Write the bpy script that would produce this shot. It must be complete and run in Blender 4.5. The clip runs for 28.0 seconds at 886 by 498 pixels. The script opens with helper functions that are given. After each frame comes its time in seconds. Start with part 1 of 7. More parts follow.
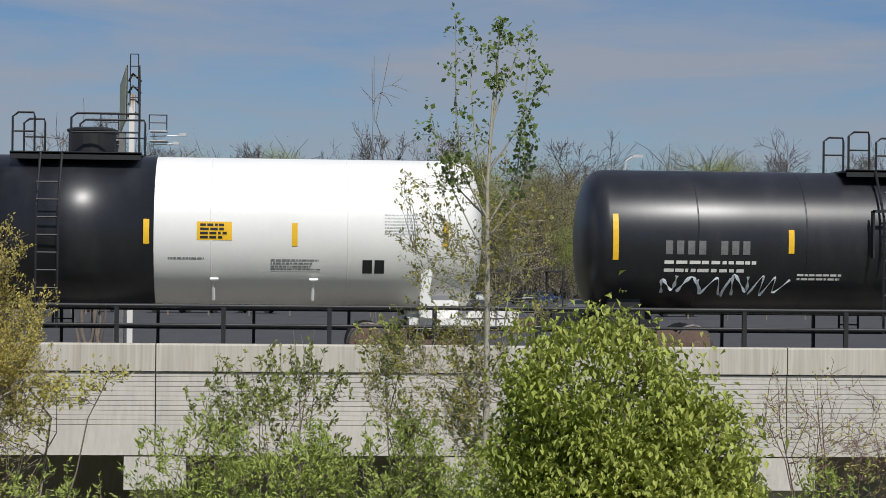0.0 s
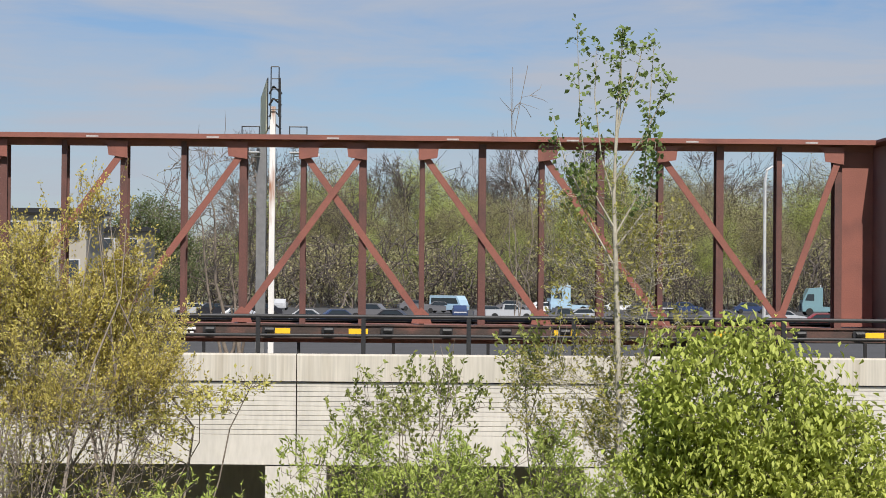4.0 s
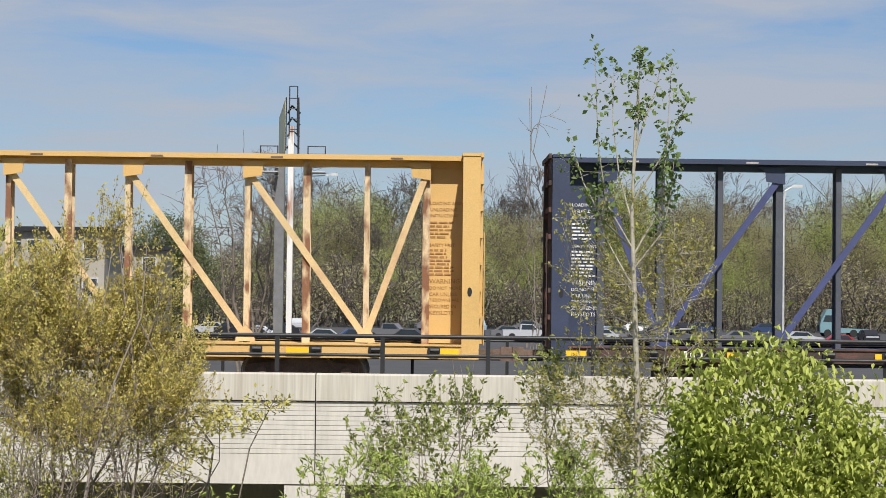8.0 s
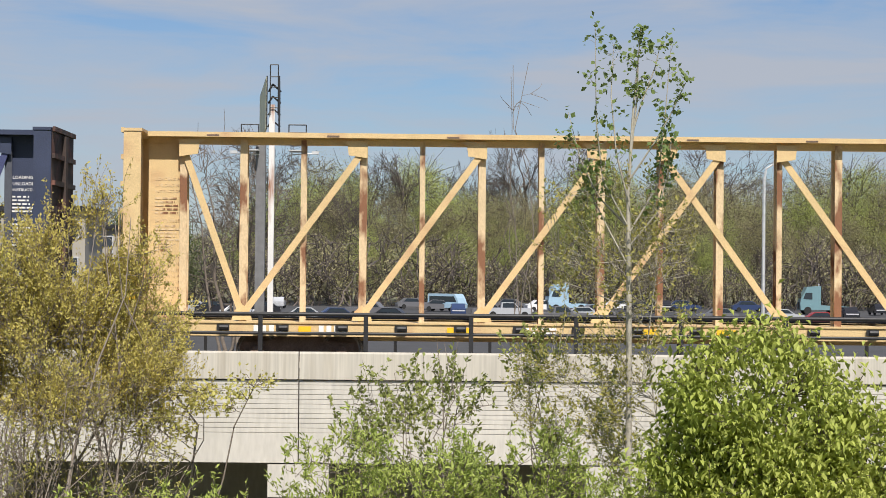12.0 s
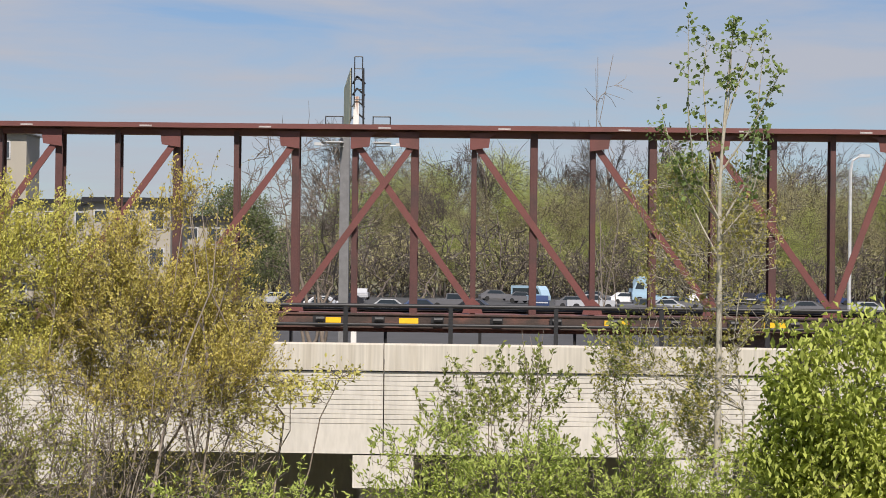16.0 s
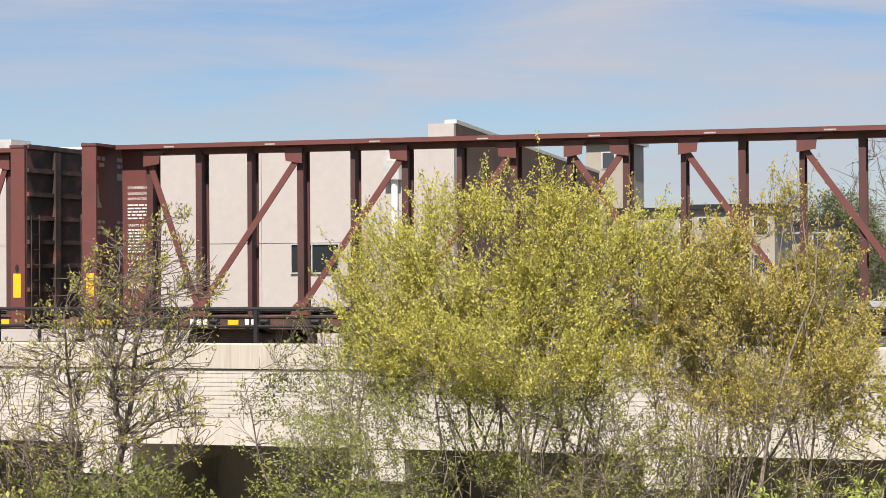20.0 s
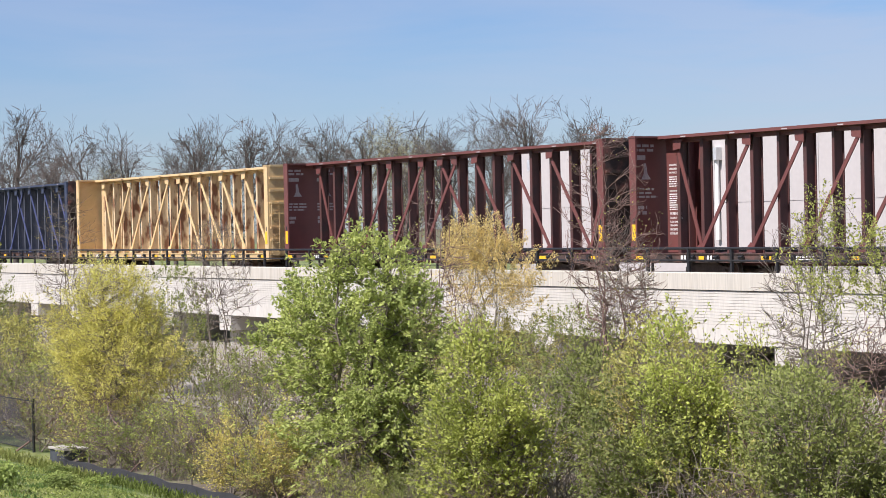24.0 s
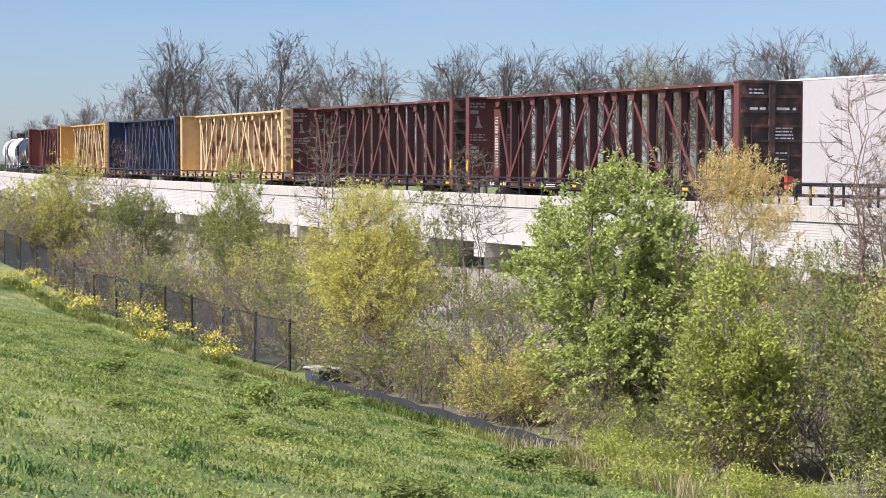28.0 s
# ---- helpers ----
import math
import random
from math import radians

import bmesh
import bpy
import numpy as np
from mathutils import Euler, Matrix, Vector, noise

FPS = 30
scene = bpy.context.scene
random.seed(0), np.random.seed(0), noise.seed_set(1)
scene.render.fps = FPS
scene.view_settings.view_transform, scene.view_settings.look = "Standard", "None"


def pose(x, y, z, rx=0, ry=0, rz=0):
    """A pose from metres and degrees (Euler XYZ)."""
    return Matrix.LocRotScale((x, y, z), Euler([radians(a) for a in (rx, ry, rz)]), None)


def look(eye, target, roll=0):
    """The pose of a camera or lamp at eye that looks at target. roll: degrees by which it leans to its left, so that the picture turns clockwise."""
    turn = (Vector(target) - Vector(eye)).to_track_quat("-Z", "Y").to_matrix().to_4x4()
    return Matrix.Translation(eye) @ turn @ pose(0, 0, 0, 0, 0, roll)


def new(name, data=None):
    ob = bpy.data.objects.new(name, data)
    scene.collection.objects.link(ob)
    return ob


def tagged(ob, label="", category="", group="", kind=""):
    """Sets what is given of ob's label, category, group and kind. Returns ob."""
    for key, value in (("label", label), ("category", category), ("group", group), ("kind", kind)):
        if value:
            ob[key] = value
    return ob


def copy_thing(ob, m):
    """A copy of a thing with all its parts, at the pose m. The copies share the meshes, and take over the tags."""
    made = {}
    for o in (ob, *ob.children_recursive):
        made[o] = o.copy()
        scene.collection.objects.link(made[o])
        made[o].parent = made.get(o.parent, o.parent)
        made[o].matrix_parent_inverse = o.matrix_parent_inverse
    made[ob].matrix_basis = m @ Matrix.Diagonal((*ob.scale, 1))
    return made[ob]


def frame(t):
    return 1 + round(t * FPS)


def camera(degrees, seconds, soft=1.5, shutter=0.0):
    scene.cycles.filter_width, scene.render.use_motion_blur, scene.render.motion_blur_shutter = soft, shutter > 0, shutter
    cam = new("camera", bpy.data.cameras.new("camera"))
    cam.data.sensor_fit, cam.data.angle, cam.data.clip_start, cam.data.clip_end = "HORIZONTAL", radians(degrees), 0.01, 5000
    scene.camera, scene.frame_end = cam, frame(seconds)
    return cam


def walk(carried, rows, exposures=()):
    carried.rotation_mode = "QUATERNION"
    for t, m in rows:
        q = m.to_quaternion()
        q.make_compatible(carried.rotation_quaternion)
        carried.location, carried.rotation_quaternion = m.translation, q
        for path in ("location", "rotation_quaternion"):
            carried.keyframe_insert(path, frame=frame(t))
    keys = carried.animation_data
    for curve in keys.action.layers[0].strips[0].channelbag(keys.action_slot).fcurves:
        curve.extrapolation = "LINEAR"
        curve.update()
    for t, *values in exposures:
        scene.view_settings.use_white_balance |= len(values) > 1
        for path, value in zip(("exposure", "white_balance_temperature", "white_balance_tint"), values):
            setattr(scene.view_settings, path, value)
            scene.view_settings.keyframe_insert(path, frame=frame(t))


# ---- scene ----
EYE = Vector((0, 0, 6.3))
LENS = 24.222


SHIFT = ((0, 0.07), (3.5, 0.07), (15.2, -0.08), (17.5, -0.08), (20.5, 0.0), (28, 0.0))


def aim(t, yaw, pitch, roll):
    """Camera pose: yaw to the right of the bridge's normal, pitch up, roll to the left, in degrees. The hand-held camera drifts a
    little sideways while it stays turned to the same place on the bridge."""
    off = float(np.interp(t, [r[0] for r in SHIFT], [r[1] for r in SHIFT]))
    y, p = radians(yaw) - off / 42.0, radians(pitch)
    way = Vector((math.sin(y) * math.cos(p), math.cos(y) * math.cos(p), math.sin(p)))
    eye = EYE + Vector((off, 0, 0))
    return look(eye, eye + way * 10, roll)


AIM = (
    (0.0, 4.859, 0.397, 0.592), (0.5, 4.829, 0.387, 0.764), (1.0, 4.974, 0.383, 0.976), (1.5, 4.677, 0.404, 1.172),
    (2.0, 4.469, 0.454, 1.180), (2.5, 4.119, 0.482, 1.201), (3.0, 3.280, 0.649, 0.600), (3.5, 2.404, 0.699, 0.816),
    (4.0, 0.996, 0.653, 0.498), (4.5, 1.074, 0.505, 0.340), (6.5, 1.698, 0.534, 0.171), (7.0, 1.439, 0.762, 0.384),
    (7.5, 0.711, 0.977, 0.402), (8.0, 0.449, 1.199, 0.687), (8.5, 0.241, 1.244, 0.338), (9.0, 0.494, 1.143, 0.141),
    (9.5, 1.080, 0.817, 0.580), (10.0, 1.531, 0.635, 0.633), (10.5, 1.622, 0.610, 0.615), (11.0, 1.193, 0.660, 0.745),
    (11.5, 1.055, 0.653, 0.665), (13.5, 0.227, 0.400, 0.606), (14.0, -0.342, 0.425, 1.013), (14.5, -0.644, 0.372, 0.528),
    (15.0, -0.697, 0.429, 0.721), (15.5, -0.846, 0.408, 0.695), (16.0, -1.428, 0.353, 0.674), (16.5, -1.835, 0.379, 0.352),
    (17.0, -2.245, 0.725, 0.177), (17.5, -3.830, 0.755, -0.535), (18.0, -6.571, 0.788, -0.158), (18.5, -8.766, 0.822, 0.092),
    (19.0, -13.134, 0.667, -0.554), (19.5, -15.696, 0.709, -0.363), (20.0, -18.015, 0.481, -0.351), (20.5, -22.401, 0.258, -0.433),
    (22.5, -45.006, -0.398, -1.178), (23.0, -49.283, -1.039, -0.684), (23.5, -53.765, -1.235, -0.960), (24.0, -57.987, -0.653, -1.222),
    (24.5, -62.285, -0.951, -1.476), (25.0, -64.129, -1.778, -1.547), (25.5, -64.772, -2.093, -1.261), (26.0, -64.682, -2.293, -1.343),
    (26.5, -64.857, -2.335, -0.911), (27.0, -65.025, -2.435, -0.695), (27.5, -64.977, -2.493, -0.346), (28.0, -65.063, -2.542, 0.055),
)
cam = camera(LENS, 28.0, soft=0.85)
walk(cam, [(t, aim(t, y, p, r)) for t, y, p, r in AIM],
     ((0, -0.27, 6180, 10), (1.0, -0.05, 6250, 10), (2.0, 0.22, 6420, 10), (3, 0.32, 6500, 11), (9, 0.28, 6450, 10), (14, 0.31, 6620, 12), (17.5, 0.37, 6780, 14),
      (20.5, 0.55, 6900, 14), (22.5, 0.57, 6330, 17), (28, 0.65, 6050, 17)))

# ---------------------------------------------------------------- light
SUN_TO = Vector((0.10, -0.62, 0.78)).normalized()
world = bpy.data.worlds.new("world")
scene.world = world
world.use_nodes = True
wn, wl = world.node_tree.nodes, world.node_tree.links
wn.clear()
sky = wn.new("ShaderNodeTexSky")
sky.sky_type = "NISHITA"
sky.sun_disc = False
sky.sun_elevation = math.asin(SUN_TO.z)
sky.sun_rotation = math.atan2(SUN_TO.x, SUN_TO.y)
sky.air_density, sky.dust_density, sky.ozone_density = 1.0, 0.3, 2.5
coord = wn.new("ShaderNodeTexCoord")
stretch = wn.new("ShaderNodeMapping")
stretch.inputs["Scale"].default_value = (1.0, 1.0, 6.5)
puffs = wn.new("ShaderNodeTexNoise")
puffs.inputs["Scale"].default_value = 5.2
puffs.inputs["Detail"].default_value = 7.0
puffs.inputs["Roughness"].default_value = 0.57
puffs.inputs["Distortion"].default_value = 0.35
cover = wn.new("ShaderNodeValToRGB")
cover.color_ramp.elements[0].position, cover.color_ramp.elements[0].color = 0.36, (0, 0, 0, 1)
cover.color_ramp.elements[1].position, cover.color_ramp.elements[1].color = 0.62, (0.9, 0.9, 0.9, 1)
clouds = wn.new("ShaderNodeMixRGB")
clouds.inputs["Color2"].default_value = (6.0, 6.45, 7.35, 1)
back = wn.new("ShaderNodeBackground")
back.inputs["Strength"].default_value = 0.062
wout = wn.new("ShaderNodeOutputWorld")
wl.new(coord.outputs["Generated"], stretch.inputs["Vector"])
wl.new(stretch.outputs["Vector"], puffs.inputs["Vector"])
wl.new(puffs.outputs["Fac"], cover.inputs["Fac"])
# the cloud sheet thins out towards the far end of the line
side = wn.new("ShaderNodeSeparateXYZ")
thin_out = wn.new("ShaderNodeMapRange")
thin_out.inputs["From Min"].default_value, thin_out.inputs["From Max"].default_value = -0.85, -0.40
thin_out.inputs["To Min"].default_value, thin_out.inputs["To Max"].default_value = 0.25, 1.0
sheet = wn.new("ShaderNodeMath")
sheet.operation = "MULTIPLY"
wl.new(coord.outputs["Generated"], side.inputs["Vector"])
wl.new(side.outputs["X"], thin_out.inputs["Value"])
wl.new(cover.outputs["Color"], sheet.inputs[0])
wl.new(thin_out.outputs["Result"], sheet.inputs[1])
wl.new(sheet.outputs[0], clouds.inputs["Fac"])
tint = wn.new("ShaderNodeMixRGB")
tint.blend_type = "MULTIPLY"
tint.inputs["Fac"].default_value = 1.0
tint.inputs["Color2"].default_value = (0.80, 0.93, 1.16, 1)
wl.new(sky.outputs["Color"], tint.inputs["Color1"])
wl.new(tint.outputs["Color"], clouds.inputs["Color1"])
wl.new(clouds.outputs["Color"], back.inputs["Color"])
wl.new(back.outputs["Background"], wout.inputs["Surface"])
sun = new("sun", bpy.data.lights.new("sun", "SUN"))
sun.data.energy, sun.data.angle, sun.data.color = 4.8, radians(0.6), (1.0, 0.95, 0.87)
sun.matrix_world = look(SUN_TO * 200, (0, 0, 0))


# ---------------------------------------------------------------- materials
def material(name, colour, rough=0.7, metal=0.0, vary=0.25, scale=3.0, grain=40.0, bump=0.15, second=None, cover=(0.45, 0.65),
             stretch=(1, 1, 1), spread=0.0, through_light=0.0):
    """Procedural surface: colour with stains at one scale and grain at another, an optional second colour in patches, and a random
    shift from object to object and piece to piece."""
    m = bpy.data.materials.new(name)
    m.use_nodes = True
    n, l = m.node_tree.nodes, m.node_tree.links
    bsdf = n["Principled BSDF"]
    bsdf.inputs["Roughness"].default_value = rough
    bsdf.inputs["Metallic"].default_value = metal
    tc, mp = n.new("ShaderNodeTexCoord"), n.new("ShaderNodeMapping")
    mp.inputs["Scale"].default_value = stretch
    l.new(tc.outputs["Object"], mp.inputs["Vector"])
    big, fine = n.new("ShaderNodeTexNoise"), n.new("ShaderNodeTexNoise")
    for node, s, d in ((big, scale, 6.0), (fine, grain, 4.0)):
        node.inputs["Scale"].default_value, node.inputs["Detail"].default_value = s, d
        l.new(mp.outputs["Vector"], node.inputs["Vector"])
    base = n.new("ShaderNodeRGB")
    base.outputs[0].default_value = (*colour, 1)
    out = base.outputs[0]
    if second:
        ramp, mix = n.new("ShaderNodeValToRGB"), n.new("ShaderNodeMixRGB")
        ramp.color_ramp.elements[0].position, ramp.color_ramp.elements[1].position = cover
        l.new(big.outputs["Fac"], ramp.inputs["Fac"])
        l.new(ramp.outputs["Color"], mix.inputs["Fac"])
        l.new(out, mix.inputs["Color1"])
        mix.inputs["Color2"].default_value = (*second, 1)
        out = mix.outputs["Color"]
    shade, add = n.new("ShaderNodeMapRange"), n.new("ShaderNodeMath")
    add.operation = "ADD"
    l.new(big.outputs["Fac"], add.inputs[0])
    l.new(fine.outputs["Fac"], add.inputs[1])
    shade.inputs["From Min"].default_value, shade.inputs["From Max"].default_value = 0.6, 1.4
    shade.inputs["To Min"].default_value, shade.inputs["To Max"].default_value = 1 - vary, 1 + vary
    l.new(add.outputs[0], shade.inputs["Value"])
    factor = shade.outputs["Result"]
    if spread:
        info, geo, both, rnd, mul = (n.new("ShaderNodeObjectInfo"), n.new("ShaderNodeNewGeometry"), n.new("ShaderNodeMath"),
                                     n.new("ShaderNodeMapRange"), n.new("ShaderNodeMath"))
        both.operation, mul.operation = "ADD", "MULTIPLY"
        l.new(info.outputs["Random"], both.inputs[0])
        l.new(geo.outputs["Random Per Island"], both.inputs[1])
        rnd.inputs["From Max"].default_value = 2.0
        rnd.inputs["To Min"].default_value, rnd.inputs["To Max"].default_value = 1 - spread, 1 + spread
        l.new(both.outputs[0], rnd.inputs["Value"])
        l.new(rnd.outputs["Result"], mul.inputs[0])
        l.new(factor, mul.inputs[1])
        factor = mul.outputs[0]
    times = n.new("ShaderNodeVectorMath")
    times.operation = "SCALE"
    l.new(out, times.inputs[0])
    l.new(factor, times.inputs["Scale"])
    l.new(times.outputs["Vector"], bsdf.inputs["Base Color"])
    if bump:
        bp = n.new("ShaderNodeBump")
        bp.inputs["Strength"].default_value, bp.inputs["Distance"].default_value = bump, 0.02
        l.new(fine.outputs["Fac"], bp.inputs["Height"])
        l.new(bp.outputs["Normal"], bsdf.inputs["Normal"])
    if through_light:
        bsdf.inputs["Specular IOR Level"].default_value = 0.22
        leaf, mixed = n.new("ShaderNodeBsdfTranslucent"), n.new("ShaderNodeMixShader")
        mixed.inputs["Fac"].default_value = through_light
        l.new(times.outputs["Vector"], leaf.inputs["Color"])
        l.new(bsdf.outputs[0], mixed.inputs[1])
        l.new(leaf.outputs[0], mixed.inputs[2])
        l.new(mixed.outputs[0], n["Material Output"].inputs["Surface"])
    return m


CONCRETE = material("concrete", (0.56, 0.53, 0.48), 0.85, vary=0.16, scale=0.6, grain=12, second=(0.40, 0.38, 0.34), cover=(0.5, 0.85), stretch=(1, 1, 0.25))
CONCRETE_DARK = material("rough_concrete", (0.44, 0.415, 0.37), 0.9, vary=0.25, scale=0.7, grain=9, second=(0.30, 0.28, 0.24))
PARAPET = material("parapet_concrete", (0.52, 0.485, 0.42), 0.85, vary=0.24, scale=1.6, grain=9, second=(0.30, 0.265, 0.21), cover=(0.50, 0.78), stretch=(2.2, 1, 0.10))
BLACK_STEEL = material("black_steel", (0.018, 0.018, 0.02), 0.5, vary=0.3)
RAIL_STEEL = material("rail_steel", (0.22, 0.19, 0.17), 0.4, 0.8, vary=0.2)
BALLAST = material("ballast", (0.27, 0.25, 0.23), 0.95, vary=0.5, scale=4, grain=30, bump=0.8)
LITTER = material("leaf_litter", (0.135, 0.11, 0.08), 0.95, vary=0.4, scale=0.6, grain=8, second=(0.13, 0.15, 0.06), cover=(0.42, 0.62), bump=0.8)
PALE_SOIL = material("pale_stony_soil", (0.31, 0.285, 0.245), 0.95, vary=0.35, scale=0.9, grain=10, second=(0.22, 0.19, 0.14), cover=(0.46, 0.66), bump=0.8)
# sills and outer wagon ends: shade and some grime in one dark colour
GRIME_SHADE = material("grime_and_shade", (0.060, 0.042, 0.036), 0.85, vary=0.4, scale=2.2, second=(0.15, 0.065, 0.05), cover=(0.48, 0.72), stretch=(0.6, 1, 1))
RED = material("oxide_red_paint", (0.235, 0.085, 0.062), 0.6, vary=0.22, scale=1.2, second=(0.13, 0.05, 0.04), cover=(0.5, 0.75))
MAROON = material("maroon_paint", (0.152, 0.052, 0.046), 0.55, vary=0.2, scale=1.2, second=(0.10, 0.04, 0.035), cover=(0.5, 0.75))
YELLOW = material("faded_yellow_paint", (0.61, 0.385, 0.135), 0.6, vary=0.16, scale=1.0, second=(0.53, 0.35, 0.16), cover=(0.5, 0.8))
CREAM = material("bleached_yellow_paint", (0.63, 0.46, 0.235), 0.65, vary=0.2, scale=1.4, second=(0.44, 0.28, 0.15), cover=(0.52, 0.75))
RUSTY = material("rusted_yellow_paint", (0.64, 0.49, 0.30), 0.75, vary=0.2, scale=2.6, second=(0.20, 0.09, 0.045), cover=(0.48, 0.60), stretch=(1, 1, 0.5))
BLUE = material("dark_blue_paint", (0.035, 0.045, 0.085), 0.5, vary=0.25, scale=1.5)
FADED_INK = material("faded_brown_lettering", (0.34, 0.17, 0.06), 0.7, vary=0.3, scale=6, bump=0)
# posts in a darker tone than the red and maroon wagon paint
RED_POST = material("dark_red_post", (0.125, 0.052, 0.042), 0.65, vary=0.3, scale=1.6, second=(0.07, 0.035, 0.03), cover=(0.45, 0.7))
MAROON_POST = material("dark_maroon_post", (0.095, 0.038, 0.034), 0.65, vary=0.3, scale=1.6, second=(0.05, 0.028, 0.026), cover=(0.45, 0.7))
BLUE_BRIGHT = material("blue_brace_paint", (0.055, 0.065, 0.155), 0.5, vary=0.25, scale=1.5)
BLUE_POST = material("slate_post_paint", (0.07, 0.075, 0.095), 0.6, vary=0.3, scale=2)
TANK_BLACK = material("black_tank_paint", (0.016, 0.017, 0.022), 0.36, vary=0.35, scale=1.5, second=(0.030, 0.029, 0.030), cover=(0.5, 0.8), stretch=(1, 1, 0.3), bump=0.025)
TANK_WHITE = material("white_tank_paint", (0.80, 0.79, 0.76), 0.45, vary=0.06, scale=1.0, second=(0.68, 0.66, 0.62), cover=(0.6, 0.9), bump=0.025)
WHITE_PAINT = material("white_lettering", (0.78, 0.77, 0.74), 0.7, vary=0.15, scale=6, bump=0)
REFLECT_YELLOW = material("yellow_reflector", (0.85, 0.50, 0.02), 0.5, vary=0.1, bump=0)
BOGIE = material("rusty_bogie", (0.15, 0.10, 0.075), 0.8, vary=0.5)
WALL_PALE = material("pale_wall_panel", (0.47, 0.435, 0.42), 0.85, vary=0.07, scale=0.25, grain=3, second=(0.42, 0.385, 0.37), cover=(0.45, 0.75))
BROWN_BRICK = material("brown_brick", (0.20, 0.125, 0.095), 0.9, vary=0.2, scale=0.6)
GALVANISED = material("galvanised_steel", (0.62, 0.62, 0.62), 0.5, 0.5, vary=0.2)
RUST_STEEL = material("white_pole_rusting", (0.70, 0.68, 0.66), 0.7, vary=0.2, scale=0.5, second=(0.30, 0.14, 0.08), cover=(0.52, 0.62), stretch=(3, 3, 0.4))
GRASS = material("grass_ground", (0.11, 0.155, 0.04), 0.95, vary=0.5, scale=0.55, grain=9, second=(0.22, 0.22, 0.085), cover=(0.42, 0.66), bump=0.8)
ASPHALT = material("asphalt", (0.055, 0.055, 0.058), 0.9, vary=0.3, scale=0.4, grain=20)
BARK = material("grey_brown_bark", (0.19, 0.155, 0.125), 0.9, vary=0.35, scale=4, grain=30)
BARK_PALE = material("pale_bark", (0.36, 0.33, 0.27), 0.85, vary=0.3, scale=5, grain=30)


# ---------------------------------------------------------------- mesh tools
class Build:
    """Collects vertices and faces for one mesh."""

    def __init__(self):
        self.v, self.f, self.n = [], [], 0

    def add(self, verts, faces):
        self.v.append(np.asarray(verts, float).reshape(-1, 3))
        base = self.n
        self.f.extend([tuple(base + i for i in face) for face in faces])
        self.n += len(self.v[-1])
        return self

    def box(self, a, b):
        (x0, y0, z0), (x1, y1, z1) = a, b
        return self.add([(x0, y0, z0), (x1, y0, z0), (x1, y1, z0), (x0, y1, z0), (x0, y0, z1), (x1, y0, z1), (x1, y1, z1), (x0, y1, z1)],
                        [(3, 2, 1, 0), (4, 5, 6, 7), (0, 1, 5, 4), (1, 2, 6, 5), (2, 3, 7, 6), (3, 0, 4, 7)])

    def plate(self, outline, depth, axis="y", at=0.0):
        """A flat outline (pairs) with thickness: in x and z along y, in x and y along z, or in y and z along x."""
        k = len(outline)
        def put(p, d):
            return {"y": (p[0], at + d, p[1]), "z": (p[0], p[1], at + d), "x": (at + d, p[0], p[1])}[axis]
        verts = [put(p, 0) for p in outline] + [put(p, depth) for p in outline]
        faces = [tuple(range(k)), tuple(range(2 * k - 1, k - 1, -1))] + [(i, i + k, (i + 1) % k + k, (i + 1) % k) for i in range(k)]
        return self.add(verts, faces)

    def beam(self, p, q, w, h, up=(0, 0, 1)):
        """A bar of w x h from p to q."""
        p, q = Vector(p), Vector(q)
        d = (q - p).normalized()
        side = d.cross(Vector(up))
        side = (side if side.length > 1e-4 else d.cross(Vector((0, 1, 0)))).normalized()
        top = side.cross(d).normalized()
        s, t = side * w / 2, top * h / 2
        return self.add([c + a * s + b * t for c in (p, q) for a, b in ((-1, -1), (1, -1), (1, 1), (-1, 1))],
                        [(0, 1, 2, 3), (7, 6, 5, 4), (0, 4, 5, 1), (1, 5, 6, 2), (2, 6, 7, 3), (3, 7, 4, 0)])

    def tube(self, points, radii, sides=8, caps=True):
        """A round tube through points."""
        pts = [Vector(p) for p in points]
        rad = radii if hasattr(radii, "__len__") else [radii] * len(pts)
        verts, faces = [], []
        ref = Vector((0.31, 0.87, 0.38))
        for i, p in enumerate(pts):
            d = (pts[min(i + 1, len(pts) - 1)] - pts[max(i - 1, 0)]).normalized()
            a = d.cross(ref if abs(d.dot(ref)) < 0.95 else Vector((1, 0, 0))).normalized()
            b = d.cross(a)
            for k in range(sides):
                w = 2 * math.pi * k / sides
                verts.append(p + (a * math.cos(w) + b * math.sin(w)) * rad[i])
        for i in range(len(pts) - 1):
            for k in range(sides):
                k2 = (k + 1) % sides
                faces.append((i * sides + k, i * sides + k2, (i + 1) * sides + k2, (i + 1) * sides + k))
        if caps:
            faces += [tuple(range(sides - 1, -1, -1)), tuple(range((len(pts) - 1) * sides, len(pts) * sides))]
        return self.add(verts, faces)

    def lathe(self, profile, axis="x", at=(0, 0, 0), sides=32):
        """Turns a profile of (along, radius) about an axis."""
        verts, faces = [], []
        for s, r in profile:
            for k in range(sides):
                w = 2 * math.pi * k / sides
                c, t = r * math.cos(w), r * math.sin(w)
                q = {"x": (s, c, t), "y": (c, s, t), "z": (c, t, s)}[axis]
                verts.append((q[0] + at[0], q[1] + at[1], q[2] + at[2]))
        for i in range(len(profile) - 1):
            for k in range(sides):
                k2 = (k + 1) % sides
                quad = (i * sides + k, i * sides + k2, (i + 1) * sides + k2, (i + 1) * sides + k)
                faces.append(quad if axis != "y" else quad[::-1])
        faces += [tuple(range(sides - 1, -1, -1)), tuple(range((len(profile) - 1) * sides, len(profile) * sides))]
        return self.add(verts, faces)

